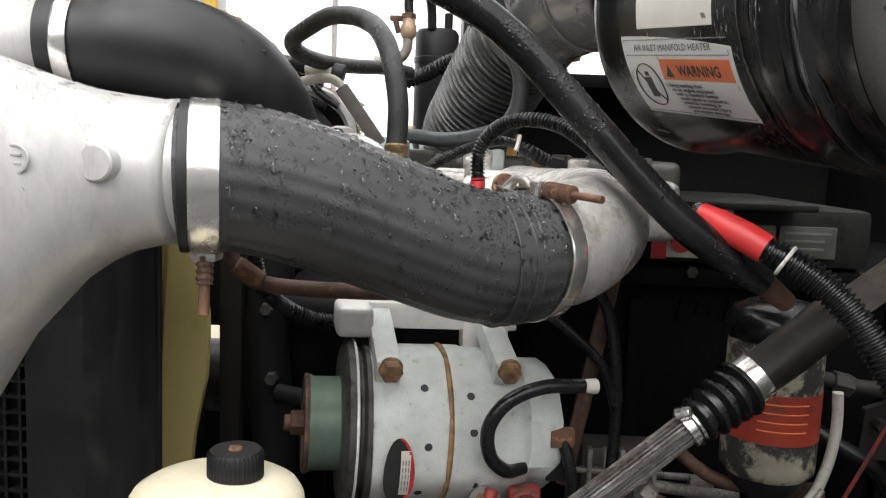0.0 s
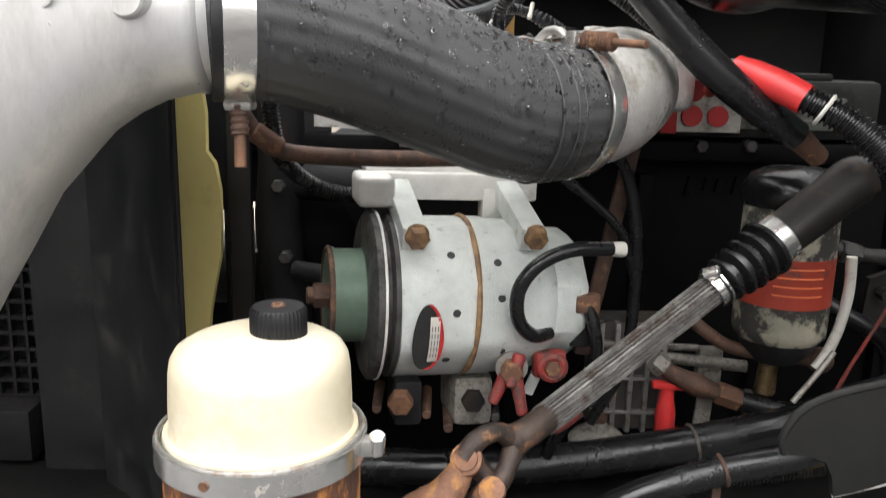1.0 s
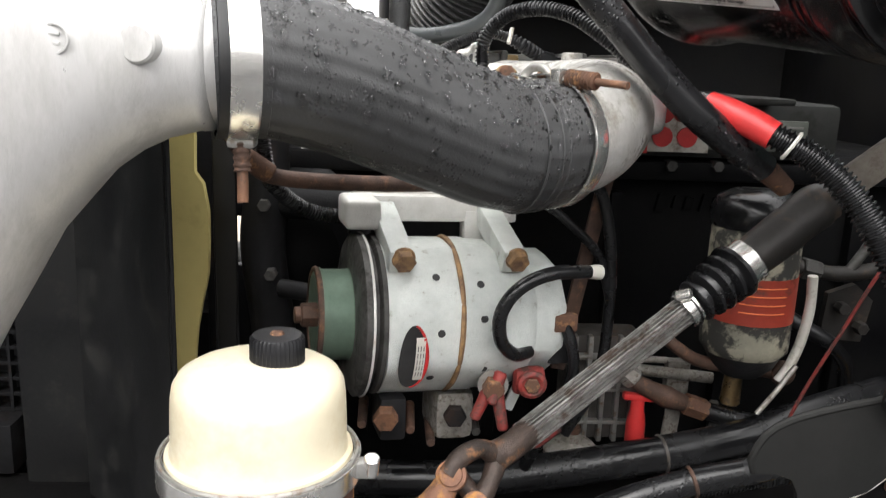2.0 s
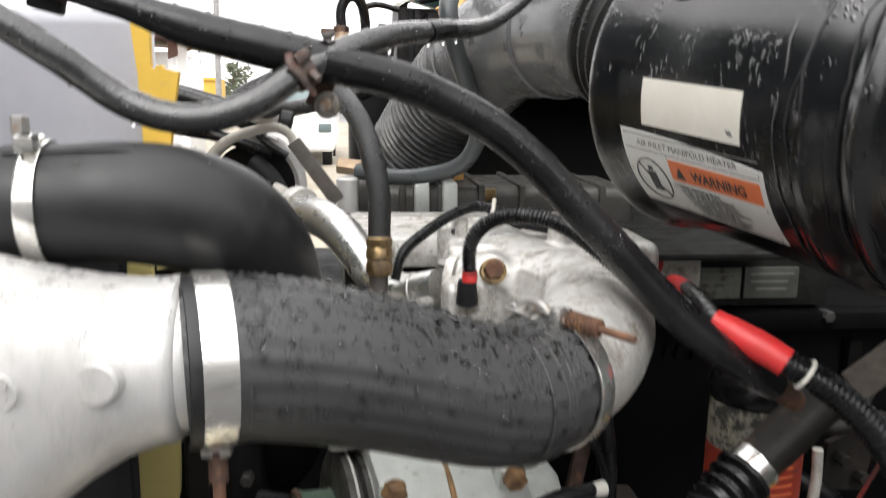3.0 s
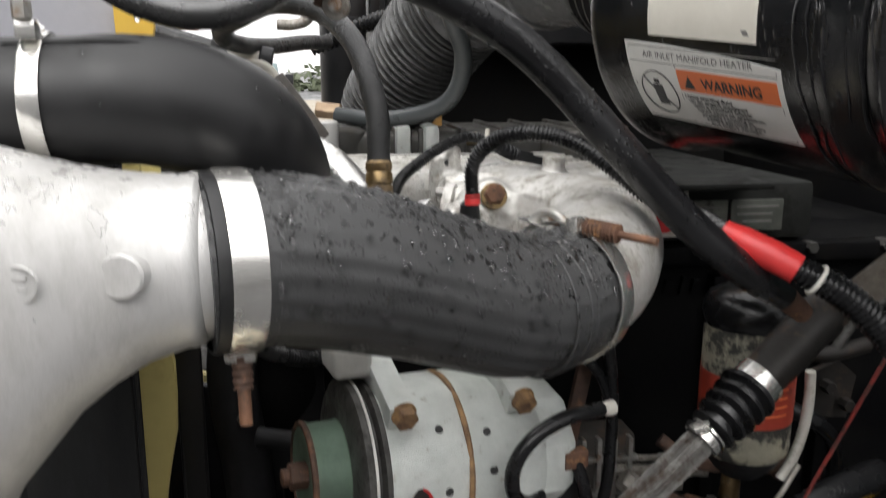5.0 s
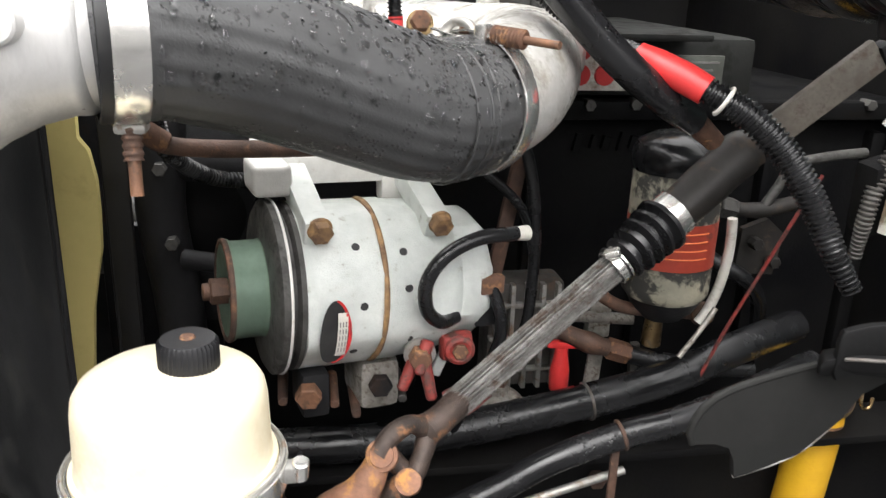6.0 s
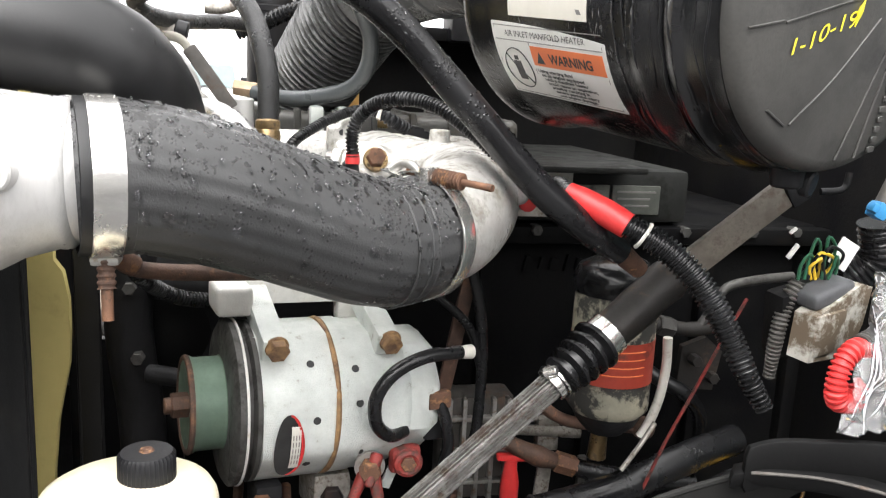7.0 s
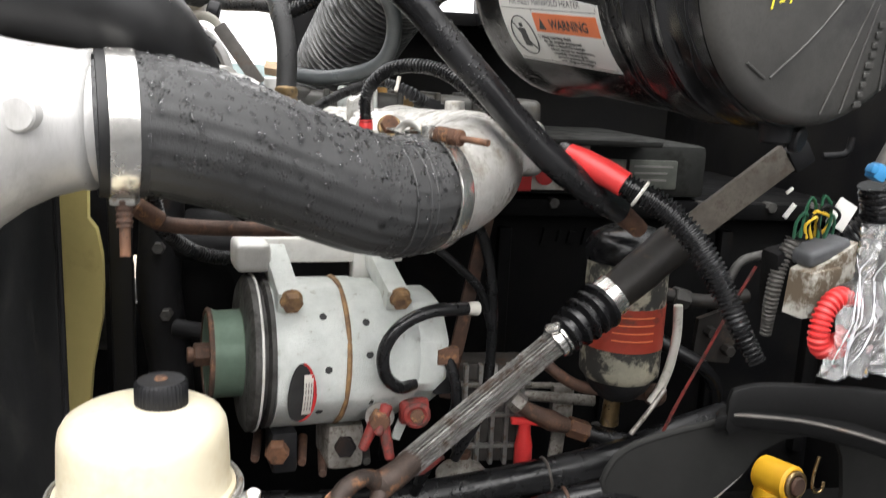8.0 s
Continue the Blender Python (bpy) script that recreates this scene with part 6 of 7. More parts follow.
part("bearing_cap", Shape().lathe([(0.0150, 0), (0.0160, 0.003), (0.0150, 0.009), (0.0115, 0.010), (0.0110, 0.0125), (0.0, 0.013)], (0.006, 0.683, 1.209), (-0.15, -0.8, 0.55), 24, True, False), RUST_BRIGHT, yk, "bright rusty bearing cap")
part("bearing_cap", Shape().lathe([(0.0130, 0), (0.0140, 0.003), (0.0125, 0.010), (0.0, 0.011)], (0.031, 0.683, 1.178), (-0.1, -0.8, 0.55), 22, True, False), RUST_BRIGHT, yk, "bright rusty bearing cap")
part("lower_fork", Shape().tube([(0.004, 0.684, 1.206), (-0.008, 0.676, 1.186), (-0.022, 0.672, 1.168), (-0.045, 0.672, 1.145), (-0.08, 0.675, 1.11)], [0.012, 0.016, 0.022, 0.026, 0.024], 18, 0.005, rough=0.12), RUST_BRIGHT, yk, "scaly rusty lower yoke")
part("lower_fork", Shape().tube([(0.028, 0.684, 1.176), (0.014, 0.686, 1.160), (-0.006, 0.682, 1.145), (-0.035, 0.678, 1.135)], [0.012, 0.013, 0.014, 0.016], 16, 0.005, rough=0.12), JOINT, yk)
for ob in (yk, *yk.children):
    ob.data.transform(Matrix.Translation((0.0, 0.036, -0.026)))
cs = thing("column_stay", (0.45, 0.85, 1.47), "grimy grey flat steel stay above the steering shaft", "bracket")
part("bar", Shape().box((0.468, 0.816, 1.511), (0.135, 0.012, 0.034), (0, -41, -8), bevel=0.003), STAY, cs)
part("ear", Shape().box((0.553, 0.86, 1.550), (0.03, 0.02, 0.03), (0, -33, 5), bevel=0.006), CAVITY, cs)
part("wing_bolt", Shape().tube([(0.575, 0.845, 1.552), (0.60, 0.84, 1.556), (0.605, 0.84, 1.575)], 0.004, 10), CAVITY, cs)
for ob in cs.children:
    if not ob.name.startswith("bar"):
        ob.data.transform(Matrix.Translation((-0.022, -0.05, 0.006)))

# ---- oil filter and fittings ----
of = thing("oil_filter", (0.413, 1.0, 1.22), "oil filter with a scuffed cream and red label", "filter")
part("can", Shape().lathe([(0.050, 1.220), (0.0565, 1.228), (0.057, 1.238), (0.057, 1.385), (0.055, 1.392)], (0.413, 1.0, 0), (0, 0, 1), 44), surface("scuffed_cream_can", (0.36, 0.33, 0.25), (0.22, 0.21, 0.165), 0.4, 0.6, 0.0, 18, 200, 0.3, stain=(0.035, 0.034, 0.03), stain_scale=24, stain_at=0.49, stain_soft=0.04), of)
rd = part("red_label", Shape().lathe([(0.0572, 1.270), (0.0577, 1.270), (0.0577, 1.331), (0.0572, 1.331)], (0.413, 1.0, 0), (0, 0, 1), 44, False, False), surface("red_label_paint", (0.42, 0.055, 0.030), (0.30, 0.04, 0.025), 0.4, 0.5, 0.0, 18, 200, 0.1, stain=(0.10, 0.06, 0.05), stain_scale=26, stain_at=0.64), of)
for k in range(4):
    part("text_bar", Shape().torus((0.413, 1.0, 1.320 - 0.011 * k), (0, 0, 1), 0.0575, 0.0012, 12, 4, 235 - 180, 60), ORANGE, rd)
part("dome", Shape().lathe([(0.058, 1.39), (0.060, 1.396), (0.060, 1.412), (0.053, 1.426), (0.036, 1.435), (0.0, 1.438)], (0.413, 1.0, 0), (0, 0, 1), 40, True, False), RUBBER, of, "wet black filter head")
part("foot", Shape().lathe([(0.026, 1.188), (0.042, 1.204), (0.05, 1.221)], (0.413, 1.0, 0), (0, 0, 1), 30), CAVITY, of)
wt = thing("white_tube", (0.47, 0.97, 1.28), "bent off-white plastic drain tube", "tube")
part("tube", Shape().tube([(0.480, 0.970, 1.332), (0.483, 0.972, 1.288), (0.478, 0.973, 1.244), (0.468, 0.975, 1.208), (0.456, 0.976, 1.186)], 0.0066, 14, rough=0.06), OFFWHITE, wt)
part("tail", Shape().tube([(0.466, 0.955, 1.215), (0.44, 0.945, 1.185), (0.415, 0.94, 1.155)], 0.0035, 10), FLANGE_PALE, wt)
rw = thing("red_wire", (0.49, 0.93, 1.25), "thin red wire running down past the filter", "wire")
part("wire", Shape().tube([(0.56, 0.92, 1.40), (0.53, 0.92, 1.34), (0.505, 0.93, 1.27), (0.475, 0.94, 1.19), (0.455, 0.95, 1.12)], 0.0024, 8, rough=0.1), RED_OLD, rw)
br = thing("brass_fittings", (0.25, 1.05, 1.15), "rusty pipe elbows and brass unions by the block", "pipe fitting")
part("elbow", Shape().tube([(0.272, 1.035, 1.168), (0.290, 1.03, 1.156), (0.326, 1.02, 1.142), (0.352, 1.02, 1.133)], [0.013, 0.012, 0.015, 0.012], 14, rough=0.1), RUST_DARK, br)
part("elbow_nut", Shape().hexagon((0.268, 1.037, 1.172), (0.283, 1.032, 1.160), 0.0155), FLANGE_PALE, br)
part("ball_end", Shape().ball((0.470, 0.995, 1.190), 0.017, segs=14, rows=8), RUST_DARK, br)
part("union", Shape().hexagon((0.350, 1.02, 1.134), (0.382, 1.02, 1.123), 0.0155), RUST, br)
part("black_tail", Shape().tube([(0.378, 1.02, 1.124), (0.42, 1.01, 1.115), (0.482, 1.0, 1.108), (0.56, 1.0, 1.10)], 0.013, 14), RUBBER, br)
part("flat_bar", Shape().box((0.345, 1.05, 1.09), (0.022, 0.006, 0.07), (0, 4, 0), bevel=0.002), FLANGE_PALE, br)
part("small_bolt", Shape().hexagon((0.418, 1.0, 1.085), (0.418, 0.985, 1.085), 0.007), OFFWHITE, br)
part("upper_pipe", Shape().tube([(0.305, 1.01, 1.236), (0.325, 1.0, 1.221), (0.350, 1.0, 1.206), (0.381, 1.0, 1.198), (0.43, 1.0, 1.193), (0.468, 1.0, 1.187)], 0.0085, 14, rough=0.1), RUST_DARK, br)
part("steel_line", Shape().rod((0.17, 1.08, 1.178), (0.34, 1.08, 1.174), 0.0048, segs=10), FLANGE_PALE, br)
part("steel_line", Shape().rod((0.27, 1.08, 1.162), (0.41, 1.08, 1.148), 0.0085, segs=12), FLANGE_PALE, br)
part("stem", Shape().rod((0.418, 1.03, 1.13), (0.42, 1.03, 1.18), 0.014, 0.012, 12, 0.002), BRASS, br)
part("white_block", Shape().box((0.361, 1.09, 1.146), (0.034, 0.02, 0.052), bevel=0.004), FLANGE_PALE, br)
part("tape", Shape().box((0.405, 1.05, 1.10), (0.012, 0.01, 0.05), bevel=0.002), CABLE_GREY, br)
tl = thing("brake_lines", (0.55, 1.1, 1.3), "dim rusty steel lines and a grimy bracket behind the filter", "pipes")
part("line", Shape().tube([(0.44, 1.10, 1.345), (0.488, 1.10, 1.322), (0.545, 1.10, 1.308), (0.598, 1.10, 1.303), (0.66, 1.11, 1.31)], 0.0115, 14, 0.01, rough=0.08), COLUMN, tl)
part("line", Shape().tube([(0.598, 1.10, 1.300), (0.621, 1.10, 1.337), (0.641, 1.10, 1.369), (0.691, 1.10, 1.381), (0.76, 1.11, 1.385)], 0.0075, 12, 0.01), FLANGE, tl)
part("union", Shape().hexagon((0.530, 1.098, 1.312), (0.556, 1.098, 1.306), 0.0165), FLANGE, tl)
part("bracket", Shape().prism([(-0.035, -0.04), (0.03, -0.045), (0.04, 0.02), (0.01, 0.045), (-0.03, 0.03)], (0.625, 1.13, 1.235), (1, 0, 0), (0, 0, 1), -0.012), COLUMN, tl)
for dx, dz in ((-0.015, 0.012), (0.018, -0.018)):
    part("bracket_bolt", Shape().hexagon((0.625 + dx, 1.125, 1.235 + dz), (0.625 + dx, 1.106, 1.235 + dz), 0.0095), COLUMN, tl)
part("hose", Shape().tube([(0.50, 1.12, 1.25), (0.54, 1.10, 1.225), (0.585, 1.09, 1.20), (0.62, 1.10, 1.16), (0.64, 1.12, 1.08)], 0.012, 14, 0.01), RUBBER, tl)
fp = thing("fuel_pump", (0.24, 1.08, 1.05), "grey ribbed fuel pump housing", "pump")
part("housing", Shape().box((0.25, 1.11, 1.13), (0.11, 0.06, 0.16), bevel=0.008), STEEL_GREY, fp)
for k in range(5):
    part("rib", Shape().box((0.205 + 0.022 * k, 1.078, 1.13), (0.007, 0.016, 0.16), bevel=0.002), ZINC, fp)
for k in range(3):
    part("cross_rib", Shape().box((0.25, 1.076, 1.08 + 0.05 * k), (0.11, 0.012, 0.006), bevel=0.002), ZINC, fp)
part("rusty_cap", Shape().lathe([(0.036, 1.05), (0.037, 1.082), (0.030, 1.090), (0.015, 1.095), (0.012, 1.106), (0.0, 1.107)], (0.188, 0.985, 0), (0, 0, 1), 28, True, False), FLANGE_PALE, fp, "rust-stained round cap")
part("cap_bolt", Shape().hexagon((0.188, 0.985, 1.10), (0.188, 0.985, 1.115), 0.012), RUST, fp)
rv = thing("red_valve", (0.29, 1.02, 1.09), "bright red plastic primer handle", "valve")
part("stem", Shape().lathe([(0.010, 1.065), (0.0135, 1.07), (0.0135, 1.10), (0.0115, 1.112), (0.010, 1.118), (0.009, 1.135)], (0.288, 1.03, 0), (0, 0, 1), 20), RED, rv)
part("tee_handle", Shape().box((0.290, 1.03, 1.138), (0.048, 0.014, 0.010), (0, 4, 0), bevel=0.004), RED, rv)

# ---- lower hoses, frame rail and brackets ----
lh = thing("lower_hose", (0.15, 0.95, 1.05), "thick black rubber hose along the frame rail", "hose")
part("hose", Shape().tube([(-0.30, 0.97, 1.05), (-0.10, 0.95, 1.055), (0.05, 0.945, 1.058), (0.16, 0.95, 1.068), (0.30, 0.955, 1.090), (0.42, 0.965, 1.112), (0.52, 0.99, 1.135), (0.64, 1.03, 1.15)], 0.0235, 22, 0.012), RUBBER, lh)
part("clip", Shape().torus((0.302, 0.955, 1.090), (1, 0.1, 0.15), 0.0238, 0.0022, 28, 8), STEEL_GREY, lh)
l2 = thing("return_hose", (0.25, 0.8, 1.1), "black rubber hose with a rusty clip", "hose")
part("hose", Shape().tube([(0.06, 0.80, 1.04), (0.14, 0.80, 1.075), (0.20, 0.80, 1.107), (0.28, 0.80, 1.134), (0.36, 0.80, 1.152), (0.45, 0.82, 1.17), (0.55, 0.86, 1.18)], 0.0155, 18, 0.01), RUBBER, l2)
part("clip", Shape().torus((0.283, 0.80, 1.135), (1, 0, 0.3), 0.0158, 0.0024, 24, 8), RUST_DARK, l2)
part("hanger", Shape().box((0.278, 0.80, 1.085), (0.010, 0.005, 0.09), bevel=0.002), RUST_DARK, l2)
part("thin_loom", Shape().tube([(0.30, 0.82, 1.112), (0.36, 0.83, 1.115), (0.44, 0.85, 1.118)], 0.0065, 12, wave=(0.0045, 0.002)), LOOM, l2)
part("silver_line", Shape().tube([(0.12, 0.81, 1.03), (0.20, 0.81, 1.055), (0.30, 0.82, 1.075)], 0.005, 10), ZINC, l2)
fr_ = thing("frame_rail", (0.3, 0.95, 0.7), "black steel truck frame rail under the engine", "frame")
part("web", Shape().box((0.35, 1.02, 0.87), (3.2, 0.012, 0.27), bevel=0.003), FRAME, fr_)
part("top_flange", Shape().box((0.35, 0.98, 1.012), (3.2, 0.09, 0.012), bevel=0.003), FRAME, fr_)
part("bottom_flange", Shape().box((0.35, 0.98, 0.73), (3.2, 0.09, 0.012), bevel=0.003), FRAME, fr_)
for x in (-0.1, 0.05, 0.2, 0.35):
    part("bolt", Shape().hexagon((x, 1.014, 0.93), (x, 1.0, 0.93), 0.014), RUST_DARK, fr_)
single("oil_pan", Shape().box((0.35, 1.5, 0.63), (1.0, 0.36, 0.30), bevel=0.04, segs=3), CAVITY, "black oil pan under the block", "oil pan")
for side, y in (("near", 0.72), ("far", 2.25)):
    w = thing("front_wheel", (-0.02, y, 0.0), "black truck tyre below the engine bay", "wheel", "truck wheels")
    part("tyre", Shape().lathe([(0.29, -0.13), (0.45, -0.14), (0.495, -0.10), (0.50, 0.0), (0.495, 0.10), (0.45, 0.14), (0.29, 0.13)], (-0.02, y - 0.0, 0.50), (0, 1, 0), 56), MATT, w)
    part("rim", Shape().lathe([(0.29, -0.12), (0.27, -0.05), (0.15, -0.02), (0.10, -0.08), (0.0, -0.08)], (-0.02, y, 0.50), (0, 1, 0), 40, False, False), STEEL_GREY, w)

# ---- splash shield, shock absorber and tray ----
sp = thing("splash_shield", (0.45, 0.72, 1.1), "grey-black flexible splash shield with a cut-out", "shield")
out = [(0.243, 1.263), (0.239, 1.274), (0.249, 1.296), (0.268, 1.309), (0.30, 1.319), (0.34, 1.328), (0.40, 1.340), (0.70, 1.360), (0.70, 1.05), (0.485, 1.05), (0.479, 1.255), (0.473, 1.291), (0.464, 1.309), (0.44, 1.314), (0.412, 1.311), (0.388, 1.299), (0.374, 1.277), (0.340, 1.246), (0.30, 1.232), (0.284, 1.228), (0.281, 1.245), (0.275, 1.257), (0.262, 1.262)]
SHEET = surface("dusty_rubber_sheet", (0.0153, 0.0153, 0.0144), (0.009, 0.009, 0.00855), 0.6, 0.75, 0.0, 7, 90, 0.3, spec=0.2)
part("sheet", Shape().prism(out, (0, 0.580, 0), (1, 0, 0), (0, 0, 1), -0.006), SHEET, sp)
part("edge_bead", Shape().tube([(a, 0.582, b) for a, b in out[:8]], 0.0032, 8, 0.01), SHEET, sp)
part("torn_edge", Shape().tube([(a, 0.582, b) for a, b in out[16:20]], 0.0014, 6, 0.01), OFFWHITE, sp)
sk = thing("shock_absorber", (0.46, 0.70, 0.9), "bright yellow shock absorber with a rusty eye", "shock absorber")
part("tube", Shape().rod((0.438, 0.705, 0.86), (0.462, 0.702, 1.178), 0.035, segs=36, bevel=0.003), YELLOW_BRIGHT, sk)
part("rust_band", Shape().lathe([(0.0352, 0), (0.0345, 0.006), (0.033, 0.010)], (0.4622, 0.702, 1.1775), (0.075, 0, 1), 32), RUST, sk, "rusty weld band")
part("neck", Shape().lathe([(0.033, 0), (0.032, 0.014), (0.031, 0.020)], (0.4628, 0.702, 1.187), (0.075, 0, 1), 32), YELLOW_BRIGHT, sk)
part("eye", Shape().lathe([(0.024, -0.030), (0.0275, -0.026), (0.0275, 0.026), (0.024, 0.030)], (0.462, 0.700, 1.224), (0.35, -1, 0.10), 36), YELLOW_BRIGHT, sk)
part("bush_ring", Shape().torus((0.4725, 0.670, 1.227), (0.35, -1, 0.10), 0.0185, 0.0042, 32, 10), BRASS, sk, "dull brass bush ring")
part("bush", Shape().rod((0.468, 0.683, 1.226), (0.475, 0.663, 1.2275), 0.014, segs=24, bevel=0.002), RUST_DARK, sk)
part("hook", Shape().tube([(0.515, 0.685, 1.265), (0.508, 0.682, 1.238), (0.507, 0.680, 1.218), (0.514, 0.679, 1.209), (0.523, 0.680, 1.213), (0.526, 0.682, 1.225)], 0.0026, 10), BRASS, sk)
resize(sk, 1.0, (0.462, 0.700, 1.224), (0.675, 0.985, 1.058))

def strip(points, height, depth, slope=0.0):
    """A bent bar with rounded edges: its top front edge runs through the points."""
    s, r = Shape(), min(height, depth) * 0.3
    pts = [Vector(p) for p in points]
    fine = []
    for i in range(len(pts) - 1):
        p0, p1, p2, p3 = pts[max(i - 1, 0)], pts[i], pts[i + 1], pts[min(i + 2, len(pts) - 1)]
        for k in range(5):
            u = k / 5
            fine.append(0.5 * (2 * p1 + (p2 - p0) * u + (2 * p0 - 5 * p1 + 4 * p2 - p3) * u * u + (3 * p1 - p0 - 3 * p2 + p3) * u ** 3))
    fine.append(pts[-1])
    rows = []
    for i, p in enumerate(fine):
        t = fine[min(i + 1, len(fine) - 1)] - fine[max(i - 1, 0)]
        n = Vector((-t.y, t.x, 0)).normalized()
        q = 0.72 if i == 0 else 1.0
        h, d = height * q, depth * q
        loop = [(0, -r), (r * 0.3, -r * 0.3), (r, 0), (d - r, 0), (d, -r), (d, -h + r), (d - r, -h), (r, -h), (r * 0.3, -h + r * 0.3), (0, -h + r)]
        rows.append([p + n * (a + slope * b) + Vector((0, 0, b - (height - h) * 0.5)) for a, b in loop])
    s.rings(rows)
    return s

LEDGE = surface("dusty_black_plastic", (0.00336, 0.00336, 0.003494), (0.00224, 0.00224, 0.00233), 0.45, 0.65, 0.0, 24, 160, 0.3, spec=0.2)
ty = thing("battery_tray", (0.5, 0.52, 1.34), "black plastic ledge above the inner fender", "ledge")
part("upright", strip([(0.328, 0.554, 1.374), (0.351, 0.550, 1.381), (0.385, 0.540, 1.384), (0.453, 0.525, 1.383), (0.55, 0.49, 1.372), (0.65, 0.45, 1.352)], 0.042, 0.008), LEDGE, ty)
LIP = [(0.319, 0.558, 1.349), (0.332, 0.551, 1.3545), (0.346, 0.545, 1.356), (0.383, 0.530, 1.357), (0.414, 0.515, 1.354), (0.439, 0.500, 1.350), (0.52, 0.46, 1.332), (0.62, 0.42, 1.295)]
part("lip", strip(LIP, 0.018, 0.026, -0.25), LEDGE, ty)
part("worn_edge", Shape().tube([(a, b - 0.0004, c - 0.0012) for a, b, c in LIP[1:]], 0.0016, 8, 0.008, rough=0.0004), STEEL_GREY, ty, "pale rubbed edge")
resize(ty, 1.0, (0, 0, 0), (0.009, 0.0, -0.005))

# ---- control module, wrapped part and red loom ----
ec = thing("control_module", (0.49, 0.70, 1.40), "grimy whitish electronics module with loose coloured wires", "control module")
CAP_GREY = surface("matt_grey_moulding", (0.075, 0.077, 0.083), (0.055, 0.056, 0.06), 0.55, 0.7, 0.0, 20, 200, 0.3)
GRUBBY = surface("rust_streaked_white_plastic", (0.55, 0.53, 0.48), (0.36, 0.34, 0.30), 0.5, 0.65, 0.0, 16, 200, 0.5, 0.0008, stain=(0.12, 0.09, 0.06), stain_scale=22, stain_at=0.48, stain_soft=0.05)
part("housing", Shape().prism([(-0.044, -0.042), (0.026, -0.046), (0.044, -0.010), (0.050, 0.034), (0.030, 0.040), (-0.006, 0.024), (-0.042, 0.010)], (0.494, 0.676, 1.437), (0.95, 0.30, 0.05), (0, -0.05, 1), -0.028), GRUBBY, ec)
part("housing_step", Shape().box((0.478, 0.674, 1.425), (0.05, 0.012, 0.05), (4, -6, 17), bevel=0.005), GRUBBY, ec)
part("rear_plate", Shape().box((0.462, 0.715, 1.430), (0.065, 0.03, 0.08), (6, -10, 12), bevel=0.008), FRAME, ec)
part("top_block", Shape().box((0.482, 0.694, 1.467), (0.066, 0.036, 0.019), (4, -14, 16), bevel=0.007, segs=3), CAP_GREY, ec)
part("corner_bolt", Shape().hexagon((0.532, 0.672, 1.468), (0.533, 0.662, 1.469), 0.008), RUST_DARK, ec)
rnd = random.Random(21)
for k, (m, dx) in enumerate(((WIRE_GREEN, -0.026), (WIRE_GREEN, -0.018), (WIRE_YELLOW, -0.010), (WIRE_YELLOW, -0.004), (WIRE_GREEN, 0.004), (WIRE_GREEN, 0.012), (BLACK, -0.014), (BLACK, 0.008))):
    x, h = 0.478 + dx, rnd.uniform(0.022, 0.050)
    part("wire", Shape().tube([(x, 0.70, 1.480), (x + rnd.uniform(-0.012, 0.002), 0.695, 1.482 + h * 0.6), (x + rnd.uniform(-0.006, 0.008), 0.69, 1.484 + h), (x + rnd.uniform(0.008, 0.022), 0.70, 1.482 + h * 0.7), (x + rnd.uniform(0.008, 0.018), 0.71, 1.48)], 0.0019, 8), m, ec)
part("loom", Shape().tube([(0.452, 0.70, 1.478), (0.440, 0.70, 1.45), (0.434, 0.70, 1.41), (0.438, 0.71, 1.36)], [0.008, 0.0085, 0.008, 0.006], 14, wave=(0.0052, 0.002)), CABLE_GREY, ec)
# White plates stand in for bright sky showing through gaps behind the module.
for p, s, r in (((0.522, 0.72, 1.505), (0.026, 0.003, 0.034), (0, 28, 0)), ((0.455, 0.72, 1.508), (0.006, 0.003, 0.020), (0, 35, 0)), ((0.452, 0.72, 1.532), (0.004, 0.003, 0.010), (0, 50, 0))):
    part("paper_tag", Shape().box(p, s, r, bevel=0.001), PAPER, ec)
resize(ec, 0.90, (0.494, 0.69, 1.437), (0.507, 0.69, 1.441))
rl = thing("red_loom", (0.46, 0.62, 1.40), "bright red corrugated loom bent like a hook", "loom", "looms")
part("loom", Shape().tube([(0.474, 0.606, 1.436), (0.456, 0.598, 1.438), (0.443, 0.594, 1.427), (0.438, 0.592, 1.408), (0.442, 0.594, 1.393), (0.456, 0.60, 1.388), (0.472, 0.606, 1.395)], 0.0088, 16, wave=(0.0050, 0.0024)), RED, rl)
part("grey_end", Shape().tube([(0.466, 0.603, 1.439), (0.490, 0.615, 1.442), (0.515, 0.63, 1.438)], 0.0098, 16, wave=(0.0055, 0.002)), CABLE_GREY, rl)
resize(rl, 0.95, (0.441, 0.594, 1.410), (0.4165, 0.557, 1.425))
cb = thing("connector_block", (0.55, 0.63, 1.44), "dark grey multi-pin connector block", "connector")
part("block", Shape().box((0.545, 0.630, 1.458), (0.06, 0.04, 0.028), (0, 0, -15), bevel=0.004), BLACK, cb)
part("block", Shape().box((0.540, 0.625, 1.432), (0.04, 0.04, 0.022), (0, 0, -15), bevel=0.004), CAVITY, cb)
bc = thing("blue_connector", (0.56, 0.73, 1.545), "bright blue plastic connector on grey pipe", "connector")
part("block", Shape().box((0.565, 0.728, 1.545), (0.016, 0.018, 0.018), (0, 25, 0), bevel=0.004), BLUE, bc)
part("tab", Shape().box((0.554, 0.722, 1.549), (0.009, 0.012, 0.010), (0, 25, 0), bevel=0.003), BLUE, bc)
